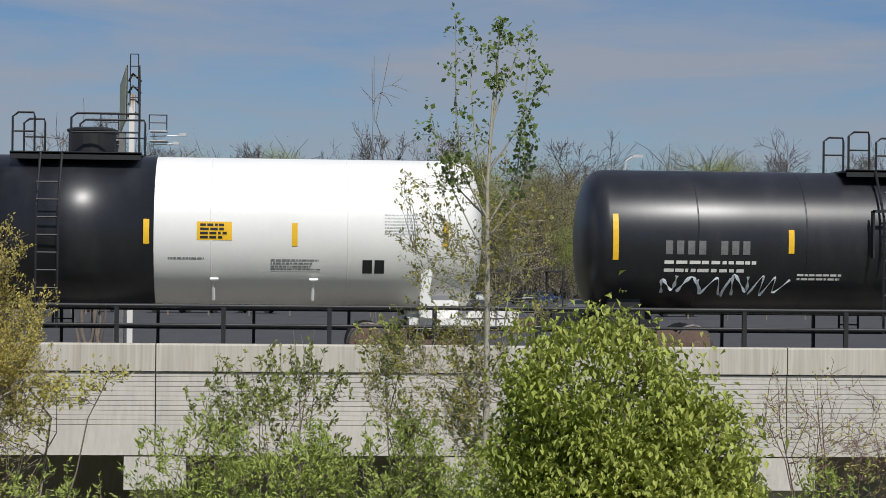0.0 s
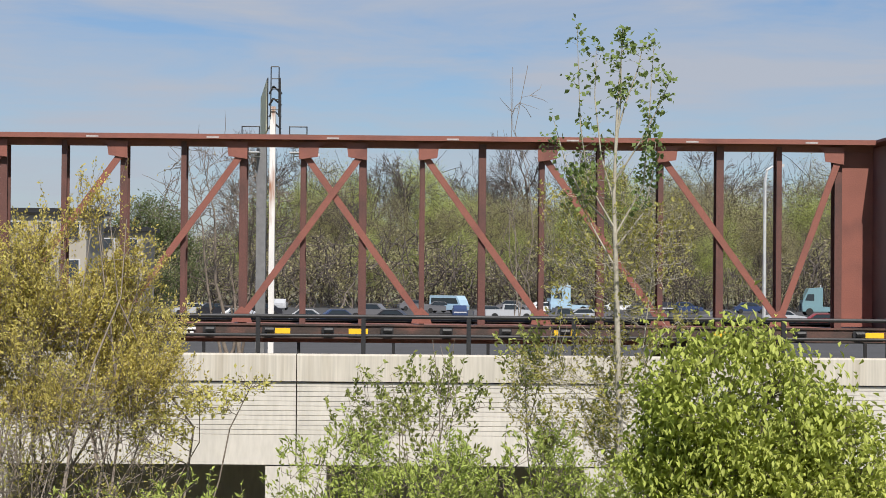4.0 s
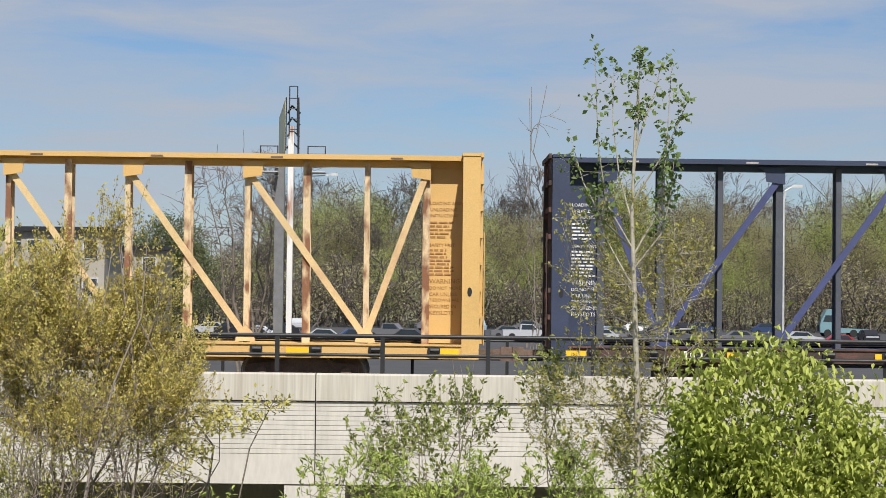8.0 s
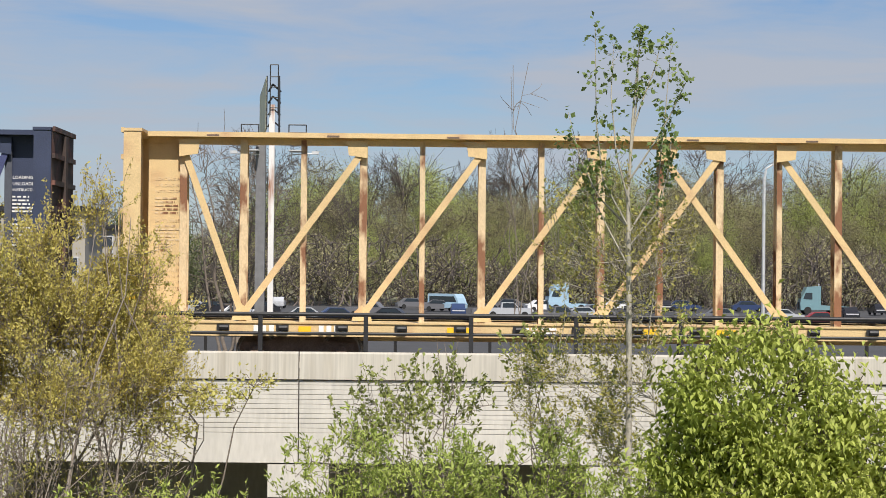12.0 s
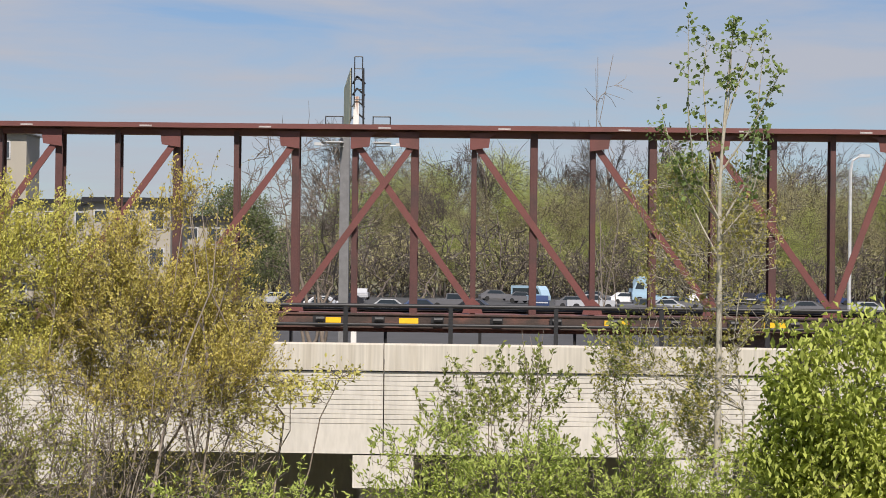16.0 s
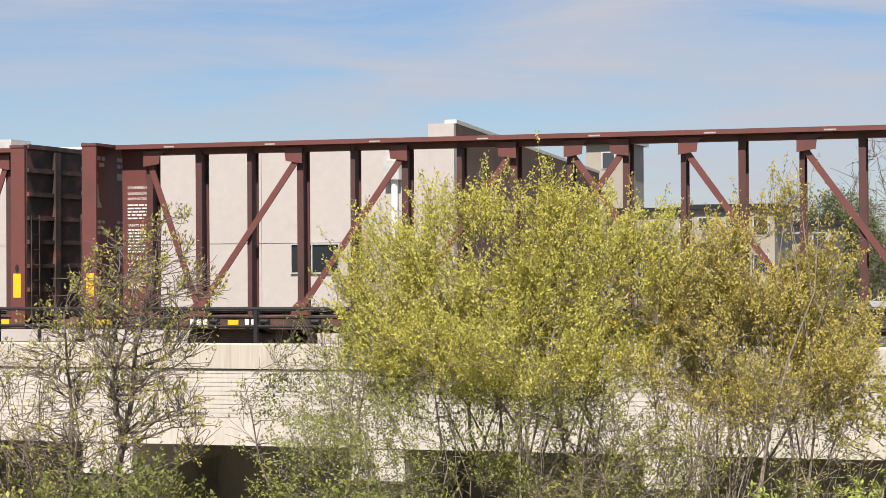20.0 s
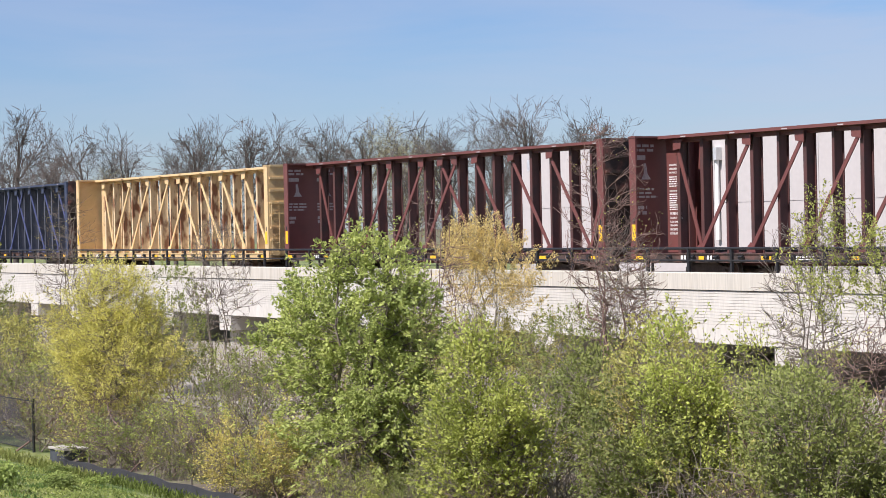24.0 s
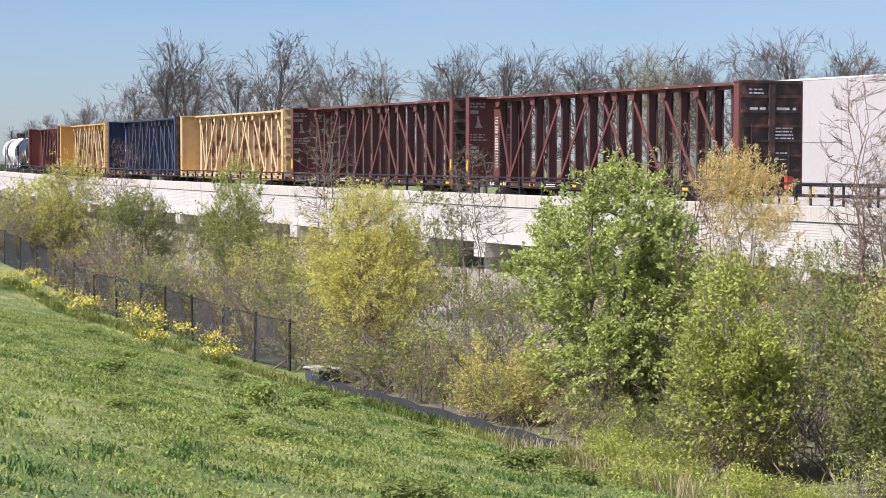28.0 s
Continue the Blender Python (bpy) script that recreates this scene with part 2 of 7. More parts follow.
    def mesh(self, name, mat, smooth=False):
        me = bpy.data.meshes.new(name)
        verts = np.concatenate(self.v) if self.v else np.zeros((0, 3))
        me.from_pydata(verts.tolist(), [], self.f)
        me.materials.append(mat)
        if smooth:
            me.polygons.foreach_set("use_smooth", [True] * len(me.polygons))
        me.update()
        return me


def part(name, build, mat, parent, label="", smooth=False, m=None):
    """One mesh object under a thing or under a part."""
    ob = new(name, build if isinstance(build, bpy.types.Mesh) else build.mesh(name, mat, smooth))
    ob.parent = parent
    if m is not None:
        ob.matrix_basis = m
    if label:
        ob["label"] = label
    return ob


def thing(name, label, category, m=None, group="", kind="", data=None):
    ob = new(name, data)
    if m is not None:
        ob.matrix_basis = m
    return tagged(ob, label, category, group, kind)


# ---------------------------------------------------------------- ground
def smooth(f):
    f = min(max(f, 0.0), 1.0)
    return f * f * (3 - 2 * f)


def ground_height(x, y):
    """Mown bank under the viewpoint, flat bottom along the fence and the bridge, and a gentle rise far off."""
    top = 4.75 + 0.25 * noise.noise(Vector((x * 0.05, y * 0.08, 3)))
    bank = min(max((y + 2.0) / 22.5, 0.0), 1.0)
    bank = bank * bank * (3 - 2 * bank) * 0.35 + bank * 0.65
    z = top * (1 - bank)
    if x < -82 and y < 40:
        z += min((-82 - x) * 0.075, 4.0) * (1 if y < 24 else max(0.0, 1 - (y - 24) / 12))
    if 18.5 < y < 34:
        z -= 0.32 * smooth((x + 76) / 14) * smooth((y - 18.5) / 3) * smooth((34 - y) / 4)
    if 32 < y < 52:
        z += 0.95 * smooth((y - 32) / 9) * smooth((-16 - x) / 14)
    if y > 60:
        z += min((y - 60) * 0.006, 1.2)
    return z + 0.05 * noise.noise(Vector((x * 0.35, y * 0.35, 0)))


def make_ground():
    xs = sorted(set([-2500, -1200, -700, -450, -320, -260, -220] + [-200 + 2.5 * i for i in range(101)] + [52, 56, 62, 70, 90, 120, 180, 300, 600, 1200, 2500]))
    ys = sorted(set([-1500, -500, -150, -60, -30, -16, -10] + [-8 + 1.5 * i for i in range(24)] + [28, 29, 30.5, 32, 33.5, 35, 36.5, 38, 39.5, 41, 44, 50, 52, 58, 70, 90, 120, 170, 240, 330, 450, 700, 1200, 2500]))
    b = Build()
    verts = [(x, y, ground_height(x, y)) for y in ys for x in xs]
    w = len(xs)
    faces = [(j * w + i, j * w + i + 1, (j + 1) * w + i + 1, (j + 1) * w + i) for j in range(len(ys) - 1) for i in range(w - 1)]
    b.add(verts, faces)
    me = b.mesh("ground", GRASS, True)
    me.materials.append(LITTER)
    me.materials.append(ASPHALT)
    me.materials.append(PALE_SOIL)
    for poly in me.polygons:
        x, y, _ = poly.center
        poly.material_index = 3 if 31.5 < y < 52 and x < -18 else 2 if 120 < y < 300 and x > -70 else 1 if (22.9 if x < -57 else 21.5) < y < 120 or y > 300 else 0
    thing("ground", "rough grassy ground sloping down from a mown bank", "ground", kind="structure", data=me)


make_ground()

# ---------------------------------------------------------------- bridge
FACE, RAIL = 42.0, 4.15          # near face of the girders, top of the rails
PARAPET_TOP, SEAM, GIRDER_BOTTOM = 4.62, 4.07, 2.37
SPAN, PIER_X = 6.479, -2.84      # pier pitch, left edge of the pier cap beside the pole
CAP_W = 1.24
TRACK_Y = 44.3


CURVE_X, CURVE_R = -75.0, 1050.0


def on_track(x, off=0.0, z=0.0):
    """Pose on the line: straight, then a wide bend away beyond CURVE_X. x along the line, off to the far side of its middle."""
    if x >= CURVE_X:
        return pose(x, TRACK_Y + off, z)
    a = (CURVE_X - x) / CURVE_R
    return pose(CURVE_X - (CURVE_R - off) * math.sin(a), TRACK_Y + CURVE_R - (CURVE_R - off) * math.cos(a), z, 0, 0, -math.degrees(a))


def make_bridge():
    bridge = thing("bridge", "pale concrete railway viaduct with grooved girders and a low parapet", "bridge", kind="structure")
    first, last = -56, 12
    half = SPAN - 0.012
    near = FACE - TRACK_Y
    g = Build()
    rows = 11
    step = (SEAM - 0.03 - GIRDER_BOTTOM - 0.60) / rows
    section = [(near + 0.45, SEAM - 0.03), (near + 0.45, GIRDER_BOTTOM), (near, GIRDER_BOTTOM), (near, GIRDER_BOTTOM + 0.60)]
    for i in range(rows):
        z = GIRDER_BOTTOM + 0.60 + i * step
        section += [(near + 0.014, z + 0.005), (near + 0.014, z + 0.013), (near, z + 0.018), (near, z + step)]
    g.plate(section, half * 2, "x", -half)
    p = Build()
    p.plate([(near - 0.05, SEAM), (near - 0.05, PARAPET_TOP - 0.03), (near - 0.035, PARAPET_TOP), (near + 0.27, PARAPET_TOP), (near + 0.28, SEAM)], half * 2, "x", -half)
    q = Build()
    q.box((-half, 2.7, SEAM - 1.0), (half, 3.0, PARAPET_TOP - 0.2))
    d = Build()
    d.box((-half, near + 0.47, GIRDER_BOTTOM + 0.02), (half, 2.68, RAIL - 0.45))
    b = Build()
    b.box((-half - 0.05, near + 0.47, RAIL - 0.446), (half + 0.05, 2.68, RAIL - 0.17))
    rails = []
    for y in (-0.7525, 0.7525):
        r = Build()
        r.plate([(y + a, RAIL + c) for a, c in ((-0.035, 0), (-0.035, -0.04), (-0.01, -0.05), (-0.01, -0.13), (-0.07, -0.165), (0.07, -0.165), (0.01, -0.13), (0.01, -0.05), (0.035, -0.04), (0.035, 0))],
                half * 2 + 0.1, "x", -half - 0.05)
        rails.append(("rail", r.mesh("rail", RAIL_STEEL)))
    meshes = (("girder", g.mesh("girder", CONCRETE)), ("parapet", p.mesh("parapet", PARAPET)), ("far_parapet", q.mesh("far_parapet", PARAPET)),
              ("deck", d.mesh("deck", CONCRETE_DARK)), ("ballast_bed", b.mesh("ballast_bed", BALLAST)), *rails)
    for k in range(first, last, 2):
        for name, me in meshes:
            part(name, me, None, bridge, m=on_track(PIER_X + CAP_W / 2 + (k + 1) * SPAN))
    back = Build()
    back.box((-half - 0.05, 2.75, -0.6), (half + 0.05, 2.95, SEAM - 1.0))
    bm = back.mesh("back_wall", CONCRETE)
    for k in range(first, last, 2):
        part("back_wall", bm, None, bridge, m=on_track(PIER_X + CAP_W / 2 + (k + 1) * SPAN))
    cap, shaft = Build(), Build()
    w = CAP_W / 2
    cap.box((-w, near + 0.02, GIRDER_BOTTOM - 0.70), (w, 2.7, GIRDER_BOTTOM - 0.03))
    shaft.box((-w + 0.12, near + 0.5, -0.6), (w - 0.12, 2.6, GIRDER_BOTTOM - 0.70))
    cm, sm = cap.mesh("pier_cap", CONCRETE), shaft.mesh("pier", CONCRETE_DARK)
    for k in range(first, last):
        part("pier_cap", cm, None, bridge, m=on_track(PIER_X + w + k * SPAN))
        part("pier", sm, None, bridge, m=on_track(PIER_X + w + k * SPAN))


make_bridge()


def make_railing():
    railing = thing("bridge_railing", "black steel tube railing along the bridge parapet", "railing", kind="structure")
    y = FACE + 0.38 - TRACK_Y
    for z, r in ((5.38, 0.045), (4.99, 0.035)):
        b = Build()
        b.tube([(-5.45, y, z), (5.45, y, z)], r, 8, False)
        me = b.mesh("rail_tube", BLACK_STEEL, True)
        for i in range(-30, 6):
            part("rail_tube", me, None, railing, m=on_track(i * 10.8))
    post = Build()
    post.box((-0.045, y - 0.045, 4.3), (0.045, y + 0.045, 5.36))
    pm = post.mesh("post", BLACK_STEEL)
    for i in range(-150, 28):
        part("post", pm, None, railing, m=on_track(-0.88 + i * 2.16))
    far = Build()
    far.tube([(-5.45, 2.85, 4.78), (5.45, 2.85, 4.78)], 0.03, 6, False)
    far.tube([(-5.45, 2.85, 5.20), (5.45, 2.85, 5.20)], 0.03, 6, False)
    fm = far.mesh("far_rail_tube", BLACK_STEEL, True)
    stub = Build()
    stub.box((-0.035, 2.81, 4.3), (0.035, 2.89, 5.2))
    sm = stub.mesh("far_post", BLACK_STEEL)
    for i in range(-8, 4):
        part("far_rail_tube", fm, None, railing, m=on_track(i * 10.8))
    for i in range(-40, 18):
        part("far_post", sm, None, railing, m=on_track(-0.3 + i * 2.16))


make_railing()


# ---------------------------------------------------------------- rolling stock
CAR_LEN, CAR_PITCH = 23.9, 25.4
PALE_MARK = material("faded_letters_and_lit_slots", (0.40, 0.36, 0.35), 0.7, vary=0.3, scale=8, bump=0)
TRAIN = []          # (thing, offset along the track)


def wheel_mesh():
    b = Build()
    prof = [(-0.07, 0.10), (-0.07, 0.36), (-0.065, 0.40), (0.0, 0.42), (0.05, 0.425), (0.055, 0.45), (0.075, 0.45), (0.08, 0.36), (0.045, 0.33), (0.045, 0.16), (0.09, 0.13), (0.09, 0.05)]
    for s in (-1, 1):
        side = [(s * 0.76 - s * a, r) for a, r in prof]
        b.lathe(side if s < 0 else side[::-1], "y", sides=20)
    b.lathe([(-0.95, 0.07), (-0.8, 0.08), (0.8, 0.08), (0.95, 0.07)], "y", sides=10)
    me = b.mesh("wheelset", BOGIE, False)
    me.materials.append(RAIL_STEEL)
    for poly in me.polygons:
        if math.hypot(poly.center.x, poly.center.z) > 0.37 and len(poly.vertices) == 4:
            poly.material_index = 1
    return me


WHEEL = wheel_mesh()


def bogie_meshes():
    frame_side = Build()
    pts = [(-1.15, 0.42), (-1.15, 0.60), (-0.6, 0.66), (-0.35, 0.80), (0.35, 0.80), (0.6, 0.66), (1.15, 0.60), (1.15, 0.42), (0.75, 0.42), (0.45, 0.22), (-0.45, 0.22), (-0.75, 0.42)]
    frame_side.plate(pts, 0.12, "y", -0.06)
    spring = Build()
    for i in range(-2, 3):
        spring.tube([(i * 0.11, 0, 0.28), (i * 0.11, 0, 0.56)], 0.045, 6)
    box = Build()
    box.lathe([(-0.12, 0.10), (-0.10, 0.12), (0.10, 0.12), (0.12, 0.10)], "y", sides=10)
    bolster = Build()
    bolster.box((-0.2, -1.05, 0.5), (0.2, 1.05, 0.78))
    return (frame_side.mesh("side_frame", BOGIE), spring.mesh("spring", BOGIE), box.mesh("axle_box", BOGIE),
            bolster.mesh("bolster", BOGIE))


BOGIE_MESHES = bogie_meshes()
SPIN = []


def add_bogie(car, x):
    side, spring, box, bolster = BOGIE_MESHES
    bogie = part("bogie", bolster, None, car, "dark rusty cast steel bogie", m=pose(x, 0, 0))
    for s in (-1, 1):
        part("side_frame", side, None, bogie, m=pose(0, s * 1.0, 0))
        part("spring_nest", spring, None, bogie, m=pose(0, s * 1.0, 0))
        for w in (-0.89, 0.89):
            part("axle_box", box, None, bogie, m=pose(w, s * 1.04, 0.44))
    for w in (-0.89, 0.89):
        SPIN.append((part("wheelset", WHEEL, None, bogie, "steel wheels on their axle", m=pose(w, 0, 0.45)), w))


def add_coupler(car, x, sign):
    b = Build()
    b.box((min(x, x + sign * 0.52), -0.09, 0.74), (max(x, x + sign * 0.52), 0.09, 0.94))
    b.box((min(x + sign * 0.50, x + sign * 0.742), -0.17, 0.69), (max(x + sign * 0.50, x + sign * 0.742), 0.15, 0.99))
    part("coupler", b, BOGIE, car)


def bars(car, name, rows, x0, width, z_top, y, mat=None, height=0.055, gap=0.045, sign=1, seed=1, label="", face="y", ragged=0.35):
    """Lines of small writing, as broken bars on a face."""
    rnd = random.Random(seed)
    b = Build()
    z = z_top
    for r in range(rows):
        w = width * (1 - ragged * rnd.random())
        x = 0.0
        while x < w:
            k = min(w - x, rnd.uniform(0.10, 0.30) * max(0.5, height / 0.055))
            if face == "y":
                b.box((x0 + x, min(y, y + sign * 0.006), z - height), (x0 + x + k, max(y, y + sign * 0.006), z))
            else:
                b.box((min(y, y + sign * 0.006), x0 + x, z - height), (max(y, y + sign * 0.006), x0 + x + k, z))
            x += k + rnd.uniform(0.03, 0.06) * max(0.6, height / 0.055)
        z -= height + gap
    return tagged(part(name, b, mat or WHITE_PAINT, car), label, kind="stuff")


def lettering(car, text, size, m, mat, name="lettering"):
    """Words that can be read, as flat letters."""
    cu = bpy.data.curves.new(name, "FONT")
    cu.body, cu.size, cu.extrude, cu.resolution_u, cu.align_x = text, size, 0.003, 2, "LEFT"
    tmp = bpy.data.objects.new(name, cu)
    scene.collection.objects.link(tmp)
    me = bpy.data.meshes.new_from_object(tmp.evaluated_get(bpy.context.evaluated_depsgraph_get()))
    bpy.data.objects.remove(tmp)
    bpy.data.curves.remove(cu)
    me.materials.clear()
    me.materials.append(mat)
    return part(name, me, None, car, m=m)


def centrebeam(label, paint, post_paint, brace_paint, chord_paint, ink, offset, seed, logo=None, panel=1.1, webs=True, corner=True):
    """Centre-beam flatcar: two full-width bulkheads, a lattice on the centre line, a flat top chord and a low side sill."""
    car = thing("centrebeam_flatcar", label, "railway wagon", group="centrebeam flatcars of the train")
    rnd = random.Random(seed)
    h, top = CAR_LEN / 2, 5.03
    deck = 1.06
    # yellow wagons keep plain paint, the others get the dark grime-and-shade coat
    sill_end_coat = paint if paint in (YELLOW, CREAM) else GRIME_SHADE
    for s in (-1, 1):
        sill = Build()
        y0, y1 = sorted((s * 1.40, s * 1.28))
        sill.box((-h, y0, deck - 0.30), (h, y1, deck))
        sill.box((-h, min(s * 1.43, s * 1.28), deck - 0.035), (h, max(s * 1.43, s * 1.28), deck + 0.002))
        part("side_sill", sill, sill_end_coat, car)
    floor = Build()
    floor.box((-h, -1.28, deck - 0.12), (h, 1.28, deck - 0.04))
    floor.box((-h + 2.5, -0.35, deck - 0.42), (h - 2.5, 0.35, deck - 0.12))
    part("deck", floor, paint, car)
    for i in range(19):
        x = -h + 0.9 + i * (CAR_LEN - 1.8) / 18
        b = Build()
        b.box((x - 0.16, -1.47, deck - 0.19), (x + 0.10, -1.435, deck - 0.06))
        b.tube([(x - 0.1, -1.49, deck - 0.125), (x + 0.08, -1.49, deck - 0.125)], 0.05, 6)
        part("winch", b, BLACK_STEEL, car)
    # bulkheads
    for s in (-1, 1):
        face = Build()
        xo = s * h
        xi = s * (h - 0.05)
        face.box((min(xo, xi), -1.38, deck - 0.1), (max(xo, xi), 1.38, top - 0.05))
        bulk = part("bulkhead", face, paint, car)
        # thin cover sheet: end shade painted in, except on yellow wagons
        outer = Build()
        outer.box((min(xo + s * 0.003, xo + s * 0.012), -1.36, deck - 0.08), (max(xo + s * 0.003, xo + s * 0.012), 1.36, top - 0.08))
        part("outer_sheet", outer, sill_end_coat, bulk)
        for y in (-1.44, 1.44):
            post = Build()
            post.box((min(xo, s * (h - 0.36)), min(y, y * 0.955), deck - 0.3), (max(xo, s * (h - 0.36)), max(y, y * 0.955), top - 0.04))
            part("corner_post", post, paint, bulk)
        for z in [deck + 0.55 + 0.56 * i for i in range(7)]:
            rib = Build()
            rib.box((min(xo + s * 0.012, xo + s * 0.07), -1.34, z), (max(xo + s * 0.012, xo + s * 0.07), 1.34, z + 0.10))
            part("rib", rib, sill_end_coat, bulk)
        cap = Build()
        cap.box((min(xo, s * (h - 0.38)), -1.46, top - 0.04), (max(xo, s * (h - 0.38)), 1.46, top + 0.02))
        part("bulkhead_cap", cap, paint, bulk)
        pole = Build()
        pole.box((min(xo + s * 0.012, xo + s * 0.10), -0.13, deck), (max(xo + s * 0.012, xo + s * 0.10), 0.13, top - 0.1))
        part("end_stiffener", pole, sill_end_coat, bulk)
        # solid web beside the bulkhead, on the centre line
        web = Build()
        a, c = sorted((s * (h - 0.36), s * (h - panel)))
        web.box((a, -0.10, deck), (c, 0.10, top - 0.18))
        if webs:
            part("end_web", web, paint, car)
        hole = Build()
        hole.plate([(s * (h - 0.20) + 0.05 * math.cos(w), deck + 1.10 + 0.10 * math.sin(w)) for w in [k * math.pi / 4 for k in range(8)]], 0.006, "y", -1.446)
        part("hand_hole", hole, BLACK_STEEL, bulk)
        strip = Build()
        strip.box((s * (h - 0.20) - 0.10, -1.452, deck + 0.42), (s * (h - 0.20) + 0.10, -1.446, deck + 0.98))
        if corner:
            part("reflector", strip, REFLECT_YELLOW, bulk)
        add_coupler(car, s * h, s)
        ladder = Build()
        for i in range(7):
            z = deck + 0.1 + i * 0.36
            ladder.tube([(xo + s * 0.10, -1.30, z), (xo + s * 0.10, -0.92, z)], 0.012, 5)
        for y in (-1.30, -0.92):
            ladder.tube([(xo + s * 0.10, y, deck), (xo + s * 0.10, y, deck + 2.35)], 0.014, 5)
        part("end_ladder", ladder, sill_end_coat, bulk)
    # top chord: a wide flat beam with dark underside plates
    chord = Build()
    lip, low, mid_low = top - 0.05, top - 0.085, top - 0.22
    chord.plate([(-0.48, top + 0.02), (-0.48, low), (-0.45, low), (-0.45, lip), (-0.14, lip), (-0.14, mid_low), (0.14, mid_low), (0.14, lip), (0.45, lip), (0.45, low), (0.48, low), (0.48, top + 0.02)],
                CAR_LEN - 0.72, "x", -h + 0.36)
    part("top_chord", chord, chord_paint, car)
    n = 18
    xs = [-h + 1.12 + i * (CAR_LEN - 2.24) / (n - 1) for i in range(n)]
    for i, x in enumerate(xs):
        p = Build()
        w = 0.078 if i % 2 or i in (0, n - 1) else 0.056
        half_web = 0.012
        flange = [(-w, -0.21), (w, -0.21), (w, -0.18), (half_web, -0.18), (half_web, 0.18), (w, 0.18), (w, 0.21), (-w, 0.21), (-w, 0.18), (-half_web, 0.18), (-half_web, -0.18), (-w, -0.18)]
        p.plate([(x + a, c) for a, c in flange], top - 0.13 - deck + 0.04, "z", deck - 0.04)
        part("post", p, post_paint, car, m=pose(0, 0, 0, 0, rnd.uniform(-0.12, 0.12)))
    for i in range(0, n - 1, 2):
        # pale plate paints in the sky through the slot; brown on yellow wagons
        slot = Build()
        x = (xs[i] + xs[i + 1]) / 2
        slot.box((x - 0.13, -0.487, low + 0.016), (x + 0.13, -0.482, low + 0.052))
        part("tie_down_slot", slot, PALE_MARK if sill_end_coat is GRIME_SHADE else BOGIE, car)

    def brace(i, j):
        b = Build()
        s = 1 if j > i else -1
        y = -0.24 if s > 0 else -0.288
        b.beam((xs[i], y, top - 0.34), (xs[j], y, deck + 0.10), 0.14, 0.04, up=(0, 1, 0))
        b.plate([(xs[j] - 0.22, deck), (xs[j] + 0.22, deck), (xs[j] + 0.16, deck + 0.20), (xs[j], deck + 0.34), (xs[j] - 0.16, deck + 0.20)], 0.02, "y", -0.332 - 0.008 * s)
        part("brace", b, brace_paint, car)
        b = Build()
        x = xs[i]
        b.plate([(x - s * 0.09, top - 0.135), (x + s * 0.46, top - 0.135), (x + s * 0.34, top - 0.22), (x + s * 0.31, top - 0.44), (x - s * 0.09, top - 0.50)], 0.03, "y", -0.345 - 0.006 * s)
        part("gusset", b, chord_paint, car)

    brace(0, 1)
    brace(n - 1, n - 2)
    for top_i, low_i in ((3, 1), (5, 3), (7, 5), (9, 7)):
        brace(top_i, low_i)
        brace(n - 1 - top_i, n - 1 - low_i)
    for x in (-8.3, 8.3):
        add_bogie(car, x)
    for x, w in ((-11.4, 0.24), (-8.16, 0.13), (-4.97, 0.24), (-1.05, 0.24), (0.60, 0.20), (4.9, 0.24), (8.2, 0.24), (11.3, 0.24)):
        b = Build()
        b.box((x - w, -1.452, deck - 0.22), (x + w, -1.446, deck - 0.09))
        part("reflector", b, REFLECT_YELLOW, car)
    for x0 in (-9.22, -7.87):
        for k in range(4):
            b = Build()
            b.box((x0 + 0.16 * k, -1.452, deck - 0.24), (x0 + 0.16 * k + 0.10, -1.446, deck - 0.07))
            part("fleet_mark", b, WHITE_PAINT, car)
    bars(car, "small_writing", 2, -3.6, 1.0, deck - 0.08, -1.446, WHITE_PAINT, 0.05, 0.04, -1, seed + 2)
    if ink:
        x0 = -h + 0.50
        for sx in (-1, 1):
            xx = x0 if sx < 0 else h - panel + 0.06
            wd = panel - 0.56
            y, z = -0.106, top - 0.93
            for text, size, drop in (("LOADING AND", 0.098, 0.135), ("UNLOADING", 0.098, 0.135), ("INSTRUCTIONS", 0.086, 0.17)):
                lettering(car, text, size, pose(xx, y, z - size * 0.8, 90), ink, "instruction_heading")
                z -= drop
            bars(car, "instruction_text", 5, xx, wd, z, y, ink, 0.036, 0.042, -1, seed + 3)
            z -= 0.46
            lettering(car, "SAFETY FIRST", 0.09, pose(xx, y, z - 0.07, 90), ink, "instruction_heading")
            bars(car, "instruction_text", 8, xx, wd, z - 0.13, y, ink, 0.036, 0.038, -1, seed + 4)
            z -= 0.75
            for text, size, drop in (("WARNING", 0.135, 0.165), ("DO NOT MOVE", 0.096, 0.13), ("CAR UNLESS", 0.105, 0.13), ("TIEDOWNS ARE", 0.088, 0.13), ("SECURED IN", 0.105, 0.13), ("KEYSLOTS", 0.115, 0.13)):
                lettering(car, text, size, pose(xx, y, z - size * 0.8, 90), ink, "instruction_heading")
                z -= drop
    if logo:
        xi = -h + 0.052
        for z, rows, w, hh in ((top - 0.25, 2, 1.5, 0.09), (top - 0.62, 1, 1.1, 0.16), (top - 1.75, 3, 1.6, 0.07), (top - 2.35, 2, 0.9, 0.12)):
            for y0 in (-1.28, 0.22):
                bars(car, "instruction_text", rows, y0, w * 0.66, z, xi, PALE_MARK, hh, 0.06, 1, seed + 30 + rows, face="x")
        for y0 in (0.0, 1.5):
            fig = Build()
